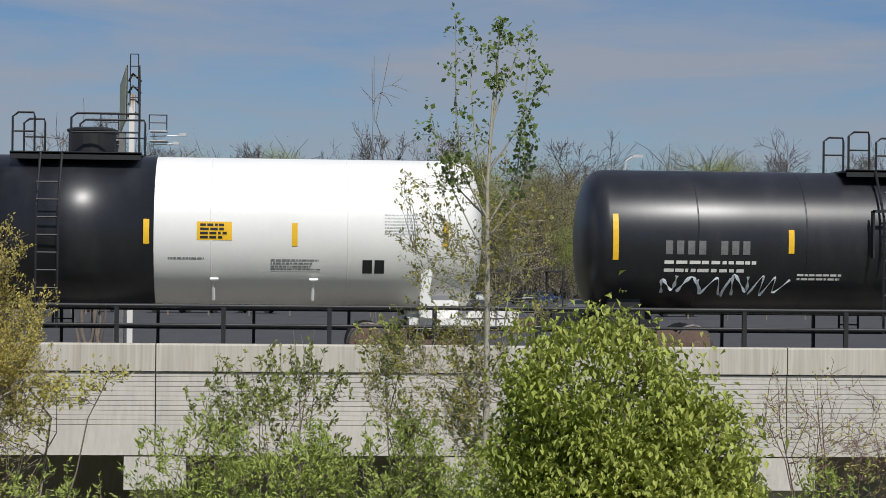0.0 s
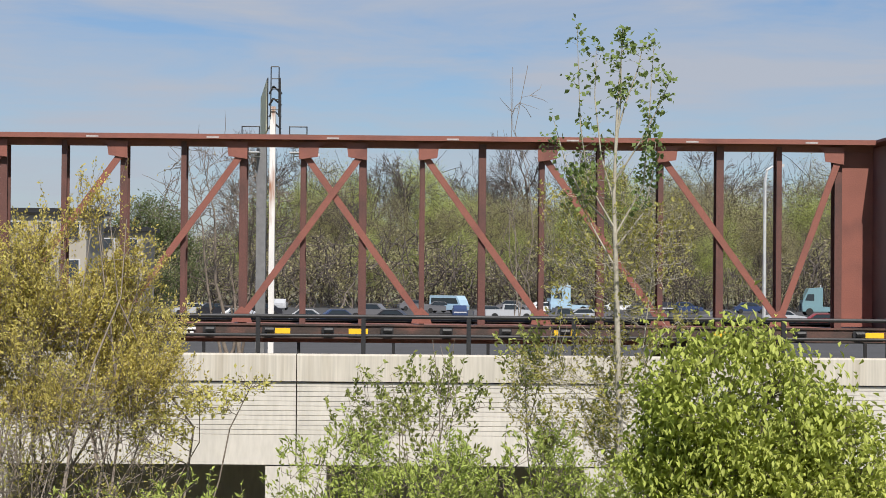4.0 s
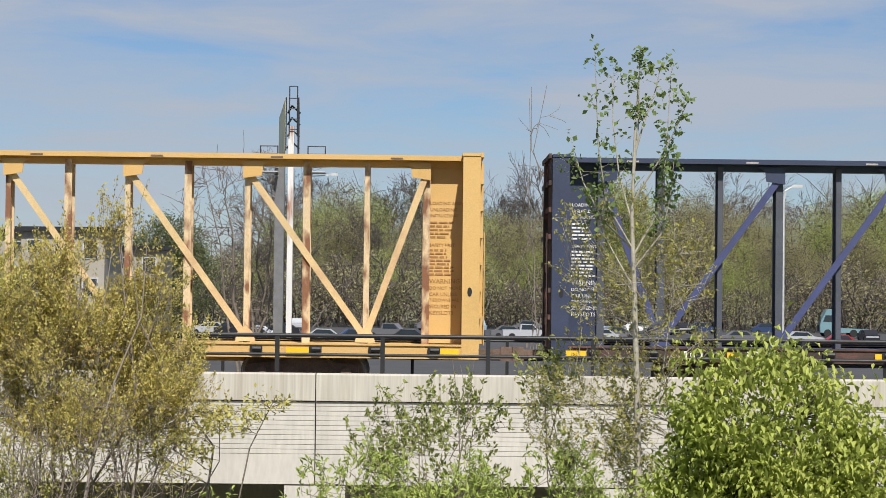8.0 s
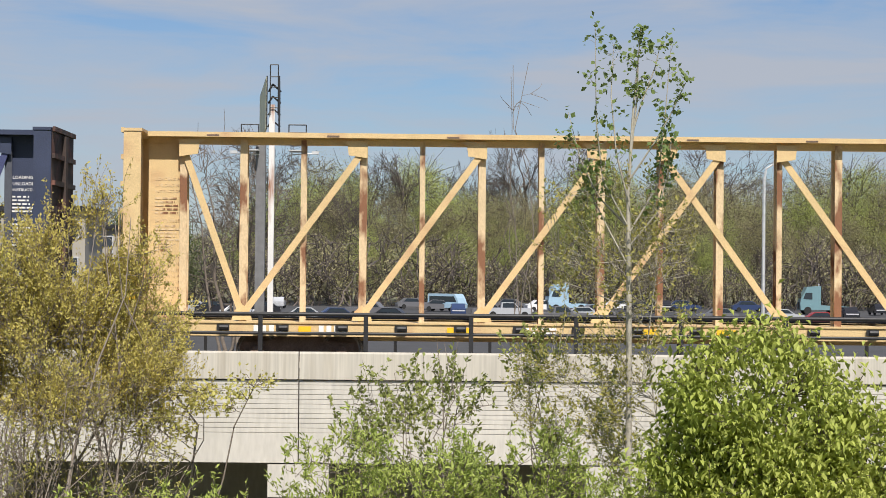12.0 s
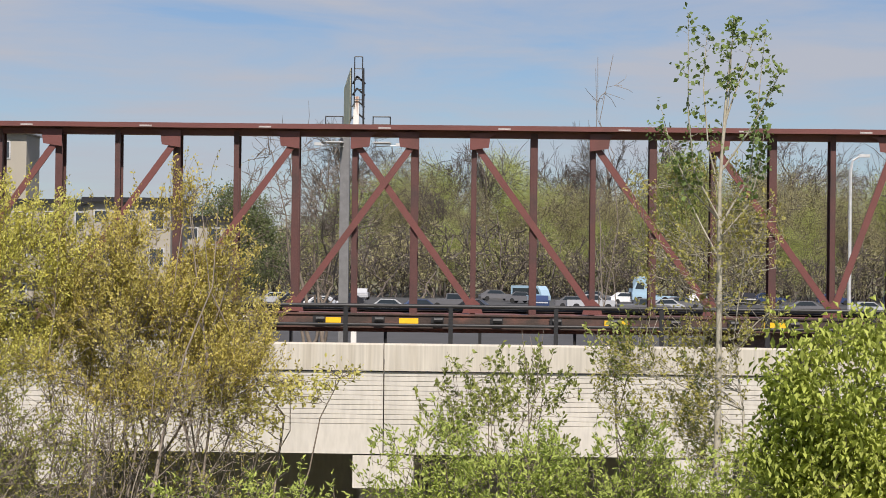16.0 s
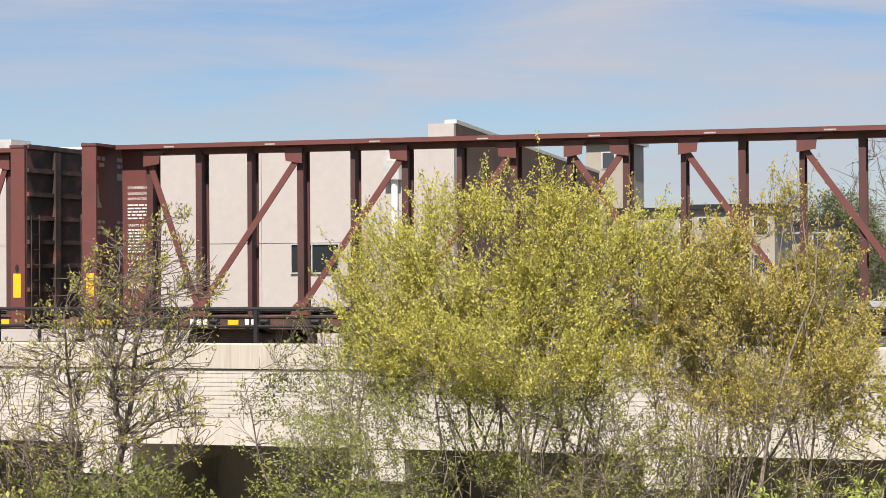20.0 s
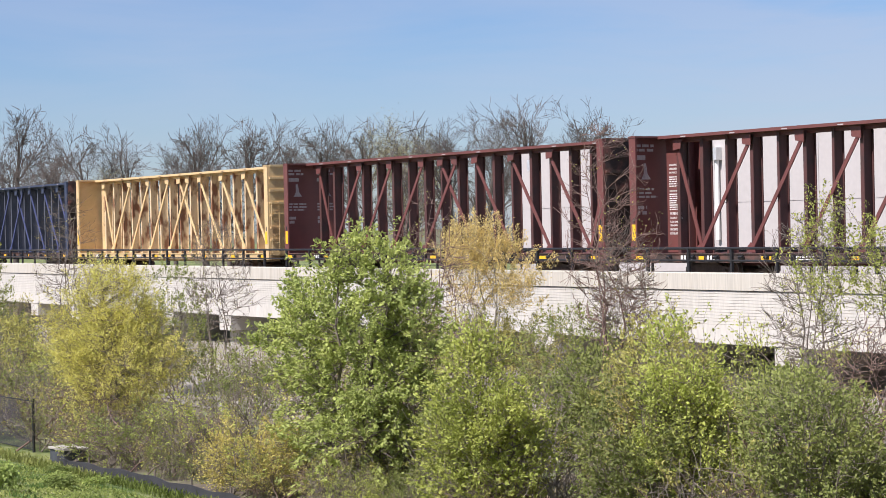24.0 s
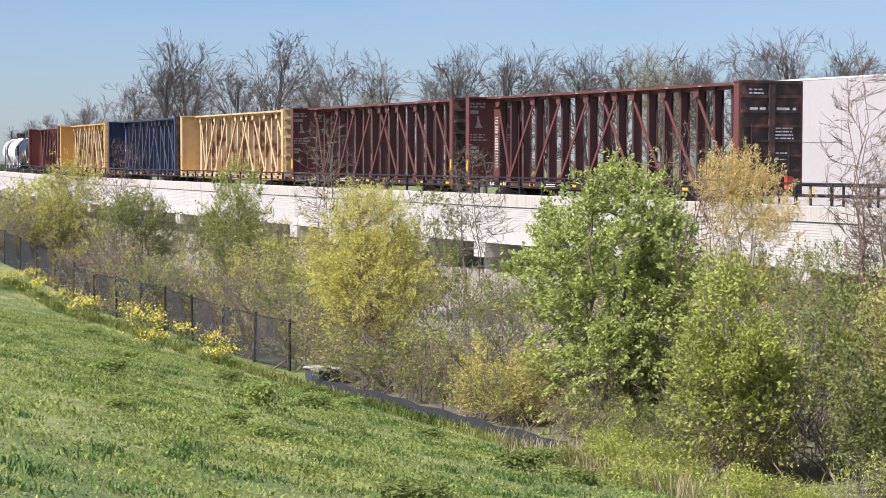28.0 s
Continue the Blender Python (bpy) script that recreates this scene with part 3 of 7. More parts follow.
            fig.plate([(y0 + a, top - z) for a, z in ((-0.86, 0.90), (-0.76, 0.90), (-0.70, 1.25), (-0.56, 1.45), (-0.97, 1.45), (-0.86, 1.25))], 0.006, "x", xi)
            part("sign_shape", fig, PALE_MARK, car)
    TRAIN.append((car, offset))
    return car


def tank_car(label, length, radius, centre_z, offset, white=False, seed=1):
    car = thing("tank_car", label, "railway wagon", group="tank cars of the train")
    h = length / 2
    cap = [(-h, 0.05), (-h + 0.02, radius * 0.35), (-h + 0.09, radius * 0.65), (-h + 0.20, radius * 0.86), (-h + 0.34, radius * 0.96), (-h + 0.52, radius)]
    prof = cap + [(x, r) for x, r in ((-h * 0.5, radius), (0, radius), (h * 0.5, radius))] + [(-x, r) for x, r in reversed(cap)]
    b = Build()
    b.lathe(prof, "x", (0, 0, centre_z), 56)
    part("tank_shell", b, TANK_WHITE if white else TANK_BLACK, car, smooth=True)
    for k in (-0.66, -0.33, 0.33, 0.66):
        w = Build()
        w.lathe([(k * h - 0.015, radius), (k * h - 0.01, radius + 0.006), (k * h + 0.01, radius + 0.006), (k * h + 0.015, radius)], "x", (0, 0, centre_z), 56)
        part("weld_seam", w, TANK_WHITE if white else TANK_BLACK, car, smooth=True)
    top = centre_z + radius
    if white:
        band = Build()
        band.lathe([(-1.65, radius), (-1.65, radius + 0.008), (1.65, radius + 0.008), (1.65, radius)], "x", (0, 0, centre_z), 56)
        part("black_band", band, TANK_BLACK, car, "black painted band round the middle", smooth=True)
    # walkway, handrails and manway on top
    deckb = Build()
    deckb.box((-1.35, -1.05, top - 0.02), (1.35, 1.05, top + 0.02))
    deckb.box((-1.35, -1.05, top - 0.12), (1.35, -1.01, top + 0.04))
    part("walkway", deckb, BLACK_STEEL, car)
    man = Build()
    man.lathe([(top - 0.15, 0.26), (top + 0.16, 0.26), (top + 0.17, 0.32), (top + 0.23, 0.32), (top + 0.30, 0.22), (top + 0.33, 0.05)] if not white else
              [(top - 0.15, 0.5), (top + 0.50, 0.5), (top + 0.52, 0.54), (top + 0.56, 0.54), (top + 0.6, 0.4)], "z", (0.25, 0, 0), 20)
    part("manway", man, BLACK_STEEL, car, smooth=False)
    for x0, x1, y in ((-1.3, -0.85, -1.0), (-1.3, -0.85, 1.0), (-0.1, 1.3, -1.0), (-0.1, 1.3, 1.0)):
        r = Build()
        r.tube([(x0, y, top), (x0, y, top + 0.75), (x0 + 0.12, y, top + 0.84), (x1 - 0.02, y, top + 0.84), (x1, y, top + 0.75), (x1, y, top)], 0.025, 6)
        r.tube([(x0, y, top + 0.45), (x1, y, top + 0.45)], 0.02, 6)
        part("handrail", r, BLACK_STEEL, car)
    for s in (-1, 1):
        lad = Build()
        for x in (-0.72, -0.28):
            lad.tube([(x, s * 1.05, top), (x, s * (radius + 0.16), centre_z + 0.5), (x, s * (radius + 0.16), 0.75)], 0.028, 5)
        for i in range(9):
            z = 0.85 + i * 0.36
            if z < top - 0.3:
                lad.tube([(-0.72, s * (radius + 0.16), z), (-0.28, s * (radius + 0.16), z)], 0.018, 5)
        part("ladder", lad, BLACK_STEEL, car)
    for s in (-1, 1):
        stub = Build()
        x = s * (h - 0.9)
        stub.box((min(x - 0.7, x + 1.7 * s), -0.4, 0.78), (max(x + 0.7, x + 1.7 * s), 0.4, 1.12))
        stub.box((x - 0.7, -1.25, 0.78), (x + 0.7, 1.25, 1.0))
        part("underframe", stub, TANK_WHITE if white else BLACK_STEEL, car)
        saddle = Build()
        saddle.box((x - 0.35, -0.95, 1.0), (x + 0.35, 0.95, centre_z - radius * 0.62))
        part("saddle", saddle, TANK_WHITE if white else BLACK_STEEL, car)
        add_coupler(car, s * (h + 0.55), s)
        add_bogie(car, s * (h - 1.55))
        rail = Build()
        xe = s * (h + 0.45)
        rail.tube([(s * (h - 0.5), -1.25, 1.0), (xe, -1.25, 1.0), (xe, -1.25, 2.0), (xe, 1.25, 2.0), (xe, 1.25, 1.0)], 0.02, 5)
        part("end_handrail", rail, BLACK_STEEL, car)
    TRAIN.append((car, offset))
    return car


def patch(car, name, x0, x1, z0, z1, radius, cz, mat, label="", lift=0.006):
    """A thin sheet on the near side of a tank."""
    b = Build()
    rows = []
    for i in range(7):
        z = z0 + (z1 - z0) * i / 6
        y = -math.sqrt(max((radius + lift) ** 2 - (z - cz) ** 2, 0.01))
        rows.append((z, y))
    verts = [(x, y + d, z) for d in (0, 0.004) for z, y in rows for x in (x0, x1)]
    faces = [(2 * i, 2 * i + 1, 2 * i + 3, 2 * i + 2) for i in range(6)] + [(14 + 2 * i + 2, 14 + 2 * i + 3, 14 + 2 * i + 1, 14 + 2 * i) for i in range(6)]
    faces += [(0, 14, 15, 1), (12, 13, 27, 26)] + [(2 * i, 2 * i + 2, 2 * i + 16, 2 * i + 14) for i in range(6)] + [(2 * i + 3, 2 * i + 1, 2 * i + 15, 2 * i + 17) for i in range(6)]
    b.add(verts, faces)
    return part(name, b, mat, car, label)


def tank_bars(car, name, x0, x1, z_top, rows, height, gap, radius, cz, mat, seed):
    """Small writing on a tank as rows of broken bars."""
    rnd = random.Random(seed)
    b = Build()
    z = z_top
    for r in range(rows):
        x = x0
        end = x0 + (x1 - x0) * rnd.uniform(0.75, 1)
        while x < end:
            w = min(rnd.uniform(0.6, 2.2) * height * 1.6, end - x)
            za, zb = z - height, z
            ya, yb = (-math.sqrt((radius + 0.007) ** 2 - (q - cz) ** 2) for q in (za, zb))
            b.add([(x, ya, za), (x + w, ya, za), (x + w, yb, zb), (x, yb, zb)], [(0, 1, 2, 3)])
            x += w + height * rnd.uniform(0.4, 0.8)
        z -= height + gap
    return tagged(part(name, b, mat, car), kind="stuff")


def graffiti(car, x0, x1, z0, z1, radius, cz, seed, mat):
    """Looping sprayed strokes across a tank."""
    rnd = random.Random(seed)
    strokes, mid, tall = 5, (z0 + z1) / 2, (z1 - z0) / 2
    for s in range(strokes):
        b = Build()
        pts = []
        xa, wide = x0 + (x1 - x0) * s / strokes, (x1 - x0) / strokes
        knots = []
        for i in range(rnd.randint(4, 6)):
            z = mid + tall * (rnd.uniform(0.45, 1.0) if i % 2 else rnd.uniform(-1.0, -0.35))
            knots.append(Vector((xa + wide * (0.26 * i + rnd.uniform(-0.30, 0.30)) + 0.25 * (z - mid), 0, z)))
        for i in range(34):
            f = i / 33 * (len(knots) - 1)
            k = min(int(f), len(knots) - 2)
            f -= k
            p0, p1, p2, p3 = (knots[min(max(k + o, 0), len(knots) - 1)] for o in (-1, 0, 1, 2))
            p = p1 + (p2 - p0) * (0.5 * f) + (p0 * 2 - p1 * 5 + p2 * 4 - p3) * (0.5 * f * f) + (p1 * 3 - p0 - p2 * 3 + p3) * (0.5 * f ** 3)
            z = min(max(p.z, z0), z1)
            pts.append(Vector((p.x, -math.sqrt((radius + 0.012) ** 2 - (z - cz) ** 2), z)))
        w = rnd.uniform(0.022, 0.040)
        verts, faces = [], []
        for i, p in enumerate(pts):
            d = (pts[min(i + 1, 33)] - pts[max(i - 1, 0)]).normalized()
            side = d.cross(Vector((0, 1, 0))).normalized() * w * (0.6 + 0.4 * math.sin(i))
            verts += [p - side, p + side]
            if i:
                faces.append((2 * i - 2, 2 * i - 1, 2 * i + 1, 2 * i))
        b.add(verts, faces)
        part("graffiti_stroke", b, mat, car, "looping white spray paint")


def dress_tail(car):
    """Writing and marker lamp on the rear end of the last wagon."""
    x = CAR_LEN / 2 + 0.014
    for y0, z, rows, w, hh in ((-0.95, 4.05, 1, 0.75, 0.09), (0.25, 4.05, 1, 0.95, 0.15), (0.20, 3.30, 4, 0.85, 0.06), (0.22, 2.35, 3, 0.55, 0.05), (-1.0, 4.75, 2, 0.7, 0.06)):
        bars(car, "end_writing", rows, y0, w, z, x, WHITE_PAINT, hh, 0.07, 1, 60 + rows, face="x", ragged=0.15)
    b = Build()
    b.box((x + 0.08, 0.55, 0.95), (x + 0.30, 0.80, 1.45))
    lamp = part("marker_lamp", b, material("orange_marker", (0.55, 0.07, 0.03), 0.5, vary=0.1, bump=0), car, "orange tail marker with a dark top")
    b = Build()
    b.tube([(x + 0.19, 0.67, 1.45), (x + 0.19, 0.67, 2.6)], 0.03, 6)
    part("aerial", b, BLACK_STEEL, lamp)
    b = Build()
    b.box((x + 0.06, 0.53, 1.45), (x + 0.32, 0.82, 1.60))
    part("marker_cap", b, BLACK_STEEL, lamp)


def dress_black_tank(car):
    r, cz = 1.55, 2.66
    for x, z0, z1 in ((-6.4, 2.26, 3.23), (-2.66, 2.43, 2.93), (0.89, 2.32, 2.81), (2.97, 2.20, 2.67), (6.55, 2.03, 2.99)):
        patch(car, "reflector", x - 0.06, x + 0.06, z0, z1, r, cz, REFLECT_YELLOW)
    patch(car, "placard", 3.10, 3.92, 2.18, 2.51, r, cz, material("orange_placard", (0.75, 0.30, 0.02), 0.5, vary=0.1, bump=0), "orange warning placard")
    tank_bars(car, "placard_writing", 3.16, 3.86, 2.47, 4, 0.035, 0.035, r + 0.006, cz, BLACK_STEEL, 3)
    dull = material("worn_grey_lettering", (0.15, 0.15, 0.15), 0.7, vary=0.3, scale=9, bump=0)
    for k in range(8):
        if k != 4:
            patch(car, "fleet_mark", -5.34 + k * 0.235, -5.34 + k * 0.235 + 0.15, 2.39, 2.68, r, cz, dull)
    tank_bars(car, "writing", -5.36, -3.2, 2.26, 2, 0.07, 0.10, r, cz, WHITE_PAINT, 5)
    tank_bars(car, "writing", -2.5, -1.5, 2.00, 2, 0.045, 0.04, r, cz, WHITE_PAINT, 6)
    tank_bars(car, "writing", 3.95, 4.75, 1.78, 2, 0.03, 0.04, r, cz, WHITE_PAINT, 8)
    patch(car, "data_table", 5.40, 6.45, 2.25, 2.83, r, cz, material("pale_table_sheet", (0.62, 0.62, 0.62), 0.6, vary=0.1, bump=0), "white printed data table")
    tank_bars(car, "table_writing", 5.46, 6.40, 2.79, 7, 0.03, 0.05, r + 0.006, cz, BLACK_STEEL, 9)
    ring = Build()
    for x0, x1, z0, z1 in ((4.80, 5.32, 1.79, 1.82), (4.80, 5.32, 1.50, 1.53), (4.80, 4.83, 1.5, 1.82), (5.29, 5.32, 1.5, 1.82), (5.05, 5.07, 1.5, 1.82), (4.8, 5.3, 1.64, 1.66)):
        y = -math.sqrt((r + 0.012) ** 2 - (1.66 - cz) ** 2)
        ring.box((x0, y - 0.05, z0), (x1, y + 0.02, z1))
    part("stencil_frame", ring, WHITE_PAINT, car)
    y = -math.sqrt((r + 0.03) ** 2 - (1.38 - cz) ** 2)
    hold = Build()
    hold.plate([(5.96, 1.22), (6.14, 1.39), (5.96, 1.56), (5.78, 1.39)], 0.012, "y", y - 0.14)
    part("placard_diamond", hold, WHITE_PAINT, car, "white diamond hazard placard")
    spray = material("pale_spray_paint", (0.66, 0.72, 0.78), 0.6, vary=0.25, scale=5, bump=0)
    graffiti(car, -5.4, -2.9, 1.50, 1.98, r, cz, 31, spray)
    graffiti(car, -0.25, 1.05, 1.52, 2.32, r, cz, 32, spray)
    graffiti(car, 3.75, 5.25, 1.66, 2.55, r, cz, 37, spray)
    cage = Build()
    cage.box((-0.98, -1.80, 2.35), (-0.94, -1.62, 3.35))
    cage.box((-0.30, -1.80, 2.35), (-0.26, -1.62, 3.35))
    cage.box((-0.98, -1.80, 3.31), (-0.26, -1.76, 3.37))
    part("ladder_guard", cage, BLACK_STEEL, car)


def dress_white_tank(car):
    r, cz = 1.6, 2.75
    for x, z0, z1, lift in ((1.50, 2.49, 3.0, 0.016), (4.54, 2.47, 2.95, 0.006), (7.68, 2.5, 3.0, 0.006)):
        patch(car, "reflector", x - 0.06, x + 0.06, z0, z1, r, cz, REFLECT_YELLOW, lift=lift)
    patch(car, "placard", 2.53, 3.25, 2.58, 2.96, r, cz, REFLECT_YELLOW, "yellow emergency placard")
    tank_bars(car, "placard_writing", 2.60, 3.20, 2.92, 4, 0.05, 0.035, r + 0.006, cz, BLACK_STEEL, 3)
    grey = material("grey_stencil", (0.20, 0.20, 0.21), 0.7, vary=0.2, bump=0)
    tank_bars(car, "writing", 1.94, 2.85, 2.22, 1, 0.03, 0.03, r, cz, grey, 4)
    tank_bars(car, "writing", 4.05, 5.15, 2.20, 4, 0.03, 0.035, r, cz, grey, 5)
    tank_bars(car, "writing", 6.4, 7.3, 3.15, 7, 0.025, 0.04, r, cz, material("pale_stencil", (0.5, 0.5, 0.5), 0.7, bump=0), 6)
    for x in (5.95, 6.20):
        patch(car, "stencil_box", x, x + 0.20, 1.92, 2.20, r, cz, BLACK_STEEL)
    for x in (2.88, 4.93):
        b = Build()
        b.tube([(x, -1.2, 1.35), (x, -1.35, 1.75), (x - 0.06, -1.42, 1.78), (x + 0.1, -1.42, 1.78)], 0.035, 6)
        part("vent_pipe", b, TANK_WHITE, car)
    b = Build()
    b.plate([(7.15, 1.02), (7.55, 1.02), (7.35, 1.5), (7.42, 2.0), (7.18, 2.05)], 0.08, "y", -1.42)
    part("corner_bracket", b, TANK_WHITE, car)


# offsets of the middle of each wagon from the left end of the last one
dress_white_tank(tank_car("white tank car with a black band and top walkway", 17.1, 1.6, 2.75, -153.65, True, 3))
dress_black_tank(tank_car("glossy black tank car with white graffiti and yellow reflectors", 14.05, 1.55, 2.66, -136.0, False, 5))
for k, (label, pa, po, br, ch, ink) in enumerate((
        ("oxide red centrebeam flatcar with plain end panels", RED, RED_POST, RED, RED, None),
        ("weathered yellow centrebeam flatcar with rust-streaked posts", YELLOW, RUSTY, CREAM, YELLOW, FADED_INK),
        ("dark blue centrebeam flatcar with bright blue braces", BLUE, BLUE_POST, BLUE_BRIGHT, BLUE, WHITE_PAINT),
        ("bleached yellow centrebeam flatcar with rusty posts", CREAM, RUSTY, CREAM, CREAM, RUSTY),
        ("maroon centrebeam flatcar with yellow corner reflectors", MAROON, MAROON_POST, MAROON, MAROON, None),
        ("maroon centrebeam flatcar with white instructions at the train's tail", MAROON, MAROON_POST, MAROON, MAROON, WHITE_PAINT))):
    wagon = centrebeam(label, pa, po, br, ch, ink, (k - 5) * CAR_PITCH + CAR_LEN / 2, 10 + k, logo=k > 3, webs=k != 4, corner=k not in (1, 2))
    if k == 5:
        dress_tail(wagon)


# ---------------------------------------------------------------- behind the bridge
def make_building():
    w = thing("warehouse", "large pale panel-walled warehouse with a brown brick end", "building", kind="")
    x0, x1, y0, y1, top = -108.0, -23.2, 73.0, 116.0, 11.0
    b = Build()
    b.box((x0, y0, -0.5), (x1, y0 + 0.3, top))
    part("front_wall", b, WALL_PALE, w)
    b = Build()
    b.add([(x1, y0, -0.5), (x1 - 0.3, y0, -0.5), (x1 - 5.3, y1, -0.5), (x1 - 5.0, y1, -0.5), (x1, y0, top + 0.6), (x1 - 0.3, y0, top + 0.6), (x1 - 5.3, y1, top + 0.6), (x1 - 5.0, y1, top + 0.6)],
          [(0, 1, 2, 3), (7, 6, 5, 4), (0, 4, 5, 1), (1, 5, 6, 2), (2, 6, 7, 3), (3, 7, 4, 0)])
    part("end_wall", b, BROWN_BRICK, w)
    b = Build()
    b.box((x0, y0 + 0.3, top - 0.4), (x1 - 5.3, y1, top - 0.2))
    part("roof", b, CONCRETE_DARK, w)
    b = Build()
    b.box((x0 - 0.05, y0 - 0.06, top), (x1 - 0.3, y0 + 0.36, top + 0.10))
    part("coping", b, WHITE_PAINT, w, "white metal roof edge")
    b = Build()
    b.add([(x1 + 0.06, y0 - 0.1, top + 0.6), (x1 - 0.4, y0 - 0.1, top + 0.6), (x1 - 5.4, y1, top + 0.6), (x1 - 4.94, y1, top + 0.6), (x1 + 0.06, y0 - 0.1, top + 0.74), (x1 - 0.4, y0 - 0.1, top + 0.74), (x1 - 5.4, y1, top + 0.74), (x1 - 4.94, y1, top + 0.74)],
          [(0, 1, 2, 3), (7, 6, 5, 4), (0, 4, 5, 1), (1, 5, 6, 2), (2, 6, 7, 3), (3, 7, 4, 0)])
    part("end_coping", b, WHITE_PAINT, w, "white coping on the end wall")
    b = Build()
    b.box((x1 - 1.0, y0 - 0.25, -0.5), (x1, y0 - 0.003, top + 0.6))
    part("corner_pier", b, WALL_PALE, w)
    # wall panels with narrow joints
    for z0, z1 in ((-0.5, 3.4), (3.43, 7.2), (7.23, top - 0.02)):
        panel = Build()
        panel.box((0.015, y0 - 0.04, z0), (6.985, y0 - 0.003, z1))
        pm = panel.mesh("wall_panel", WALL_PALE)
        for i in range(12):
            part("wall_panel", pm, None, w, m=pose(x0 + i * 7.0, 0, 0))
    glass = material("dark_window_glass", (0.02, 0.025, 0.03), 0.08, vary=0.1, bump=0)
    for x, z, ww, hh in ((-28.8, 6.1, 1.9, 1.05), (-36.4, 6.0, 1.5, 0.45)):
        win = Build()
        win.box((x - ww / 2, y0 - 0.06, z), (x + ww / 2, y0 - 0.045, z + hh))
        pane = part("window", win, glass, w)
        f = Build()
        for a0, a1, c0, c1 in ((-0.05, 0, -0.05, hh + 0.05), (ww, ww + 0.05, -0.05, hh + 0.05), (0, ww, -0.05, 0), (0, ww, hh, hh + 0.05), (ww * 0.42, ww * 0.42 + 0.05, 0, hh)):
            f.box((x - ww / 2 + a0, y0 - 0.12, z + c0), (x - ww / 2 + a1, y0 - 0.045, z + c1))
        part("window_frame", f, GALVANISED, pane)
    for x in (-25.6, -66.0, -88.0, -105.7):
        lamp = Build()
        lamp.box((x - 0.3, y0 - 0.45, 9.55), (x + 0.3, y0 - 0.045, 10.25))
        head = part("vent_box", lamp, GALVANISED, w)
        pipe = Build()
        pipe.tube([(x + 0.05, y0 - 0.2, 5.2), (x + 0.05, y0 - 0.2, 9.55)], 0.13, 8)
        part("vent_pipe", pipe, WHITE_PAINT, head)
    unit_box = Build()
    unit_box.box((-44.6, y0 + 1.0, top - 0.2), (-42.4, y0 + 2.6, top + 0.55))
    part("roof_unit", unit_box, GALVANISED, w, "pale rooftop ventilation unit")


make_building()


# ---------------------------------------------------------------- plants
def leafage(name, colour, second, spread=0.45):
    colour, second = [tuple(0.92 * v + 0.08 * sum(c) / 3 for v in c) for c in (colour, second)]
    return material(name, colour, 0.55, vary=0.25, scale=0.9, grain=9, bump=0, second=second, cover=(0.35, 0.7), spread=spread, through_light=0.42)


LEAF_GREEN = leafage("fresh_green_leaf", (0.43, 0.51, 0.085), (0.58, 0.61, 0.145), 0.35)
LEAF_TREE = leafage("green_tree_leaf", (0.30, 0.38, 0.08), (0.40, 0.45, 0.10))
LEAF_CRAB = leafage("apple_leaf", (0.40, 0.47, 0.12), (0.50, 0.54, 0.14), 0.4)
LEAF_WILLOW = leafage("willow_leaf", (0.70, 0.63, 0.13), (0.60, 0.57, 0.13), 0.3)
LEAF_POPLAR = leafage("poplar_leaf", (0.13, 0.19, 0.055), (0.19, 0.25, 0.07))
LEAF_GOLD = leafage("yellow_green_bud_leaf", (0.66, 0.60, 0.12), (0.57, 0.55, 0.13), 0.35)
LEAF_OLIVE = leafage("olive_bud_leaf", (0.50, 0.45, 0.115), (0.40, 0.39, 0.10))
LEAF_AMBER = leafage("amber_bud_leaf", (0.62, 0.51, 0.115), (0.52, 0.46, 0.125), 0.35)
LEAF_SPRING = leafage("pale_spring_leaf", (0.42, 0.45, 0.11), (0.37, 0.39, 0.10), 0.35)
LEAF_BRIGHT = leafage("bright_shrub_leaf", (0.38, 0.43, 0.08), (0.47, 0.49, 0.10))
LEAF_MID = leafage("mid_green_leaf", (0.24, 0.285, 0.075), (0.32, 0.34, 0.085))
LEAF_ORANGE = leafage("golden_orange_leaf", (0.84, 0.66, 0.24), (0.72, 0.56, 0.20))
LEAF_WOODS = leafage("far_wood_bud_leaf", (0.41, 0.39, 0.175), (0.35, 0.305, 0.175), 0.12)
LEAF_WOODS_GREEN = leafage("far_wood_spring_leaf", (0.42, 0.49, 0.125), (0.46, 0.49, 0.15), 0.12)
LEAF_GROUND = leafage("clover_and_weed_leaf", (0.24, 0.32, 0.07), (0.36, 0.40, 0.10), 0.5)
TWIG = material("grey_twig", (0.21, 0.175, 0.145), 0.9, vary=0.35, scale=3, bump=0)
TWIG_RED = material("reddish_twig", (0.20, 0.13, 0.105), 0.9, vary=0.35, scale=3, bump=0)
TWIG_FAR = material("far_bare_twig", (0.115, 0.095, 0.082), 0.9, vary=0.3, scale=1, bump=0, spread=0.25)
FLOWER = material("yellow_flower", (0.70, 0.60, 0.08), 0.6, vary=0.2, bump=0, spread=0.2)
BLADE = material("grass_blade", (0.19, 0.245, 0.05), 0.7, vary=0.6, scale=0.45, grain=2.2, bump=0, second=(0.27, 0.285, 0.085), cover=(0.40, 0.62), spread=0.55, through_light=0.3)
STRAW = material("dry_grass_stalk", (0.36, 0.30, 0.17), 0.8, vary=0.3, bump=0, spread=0.4)


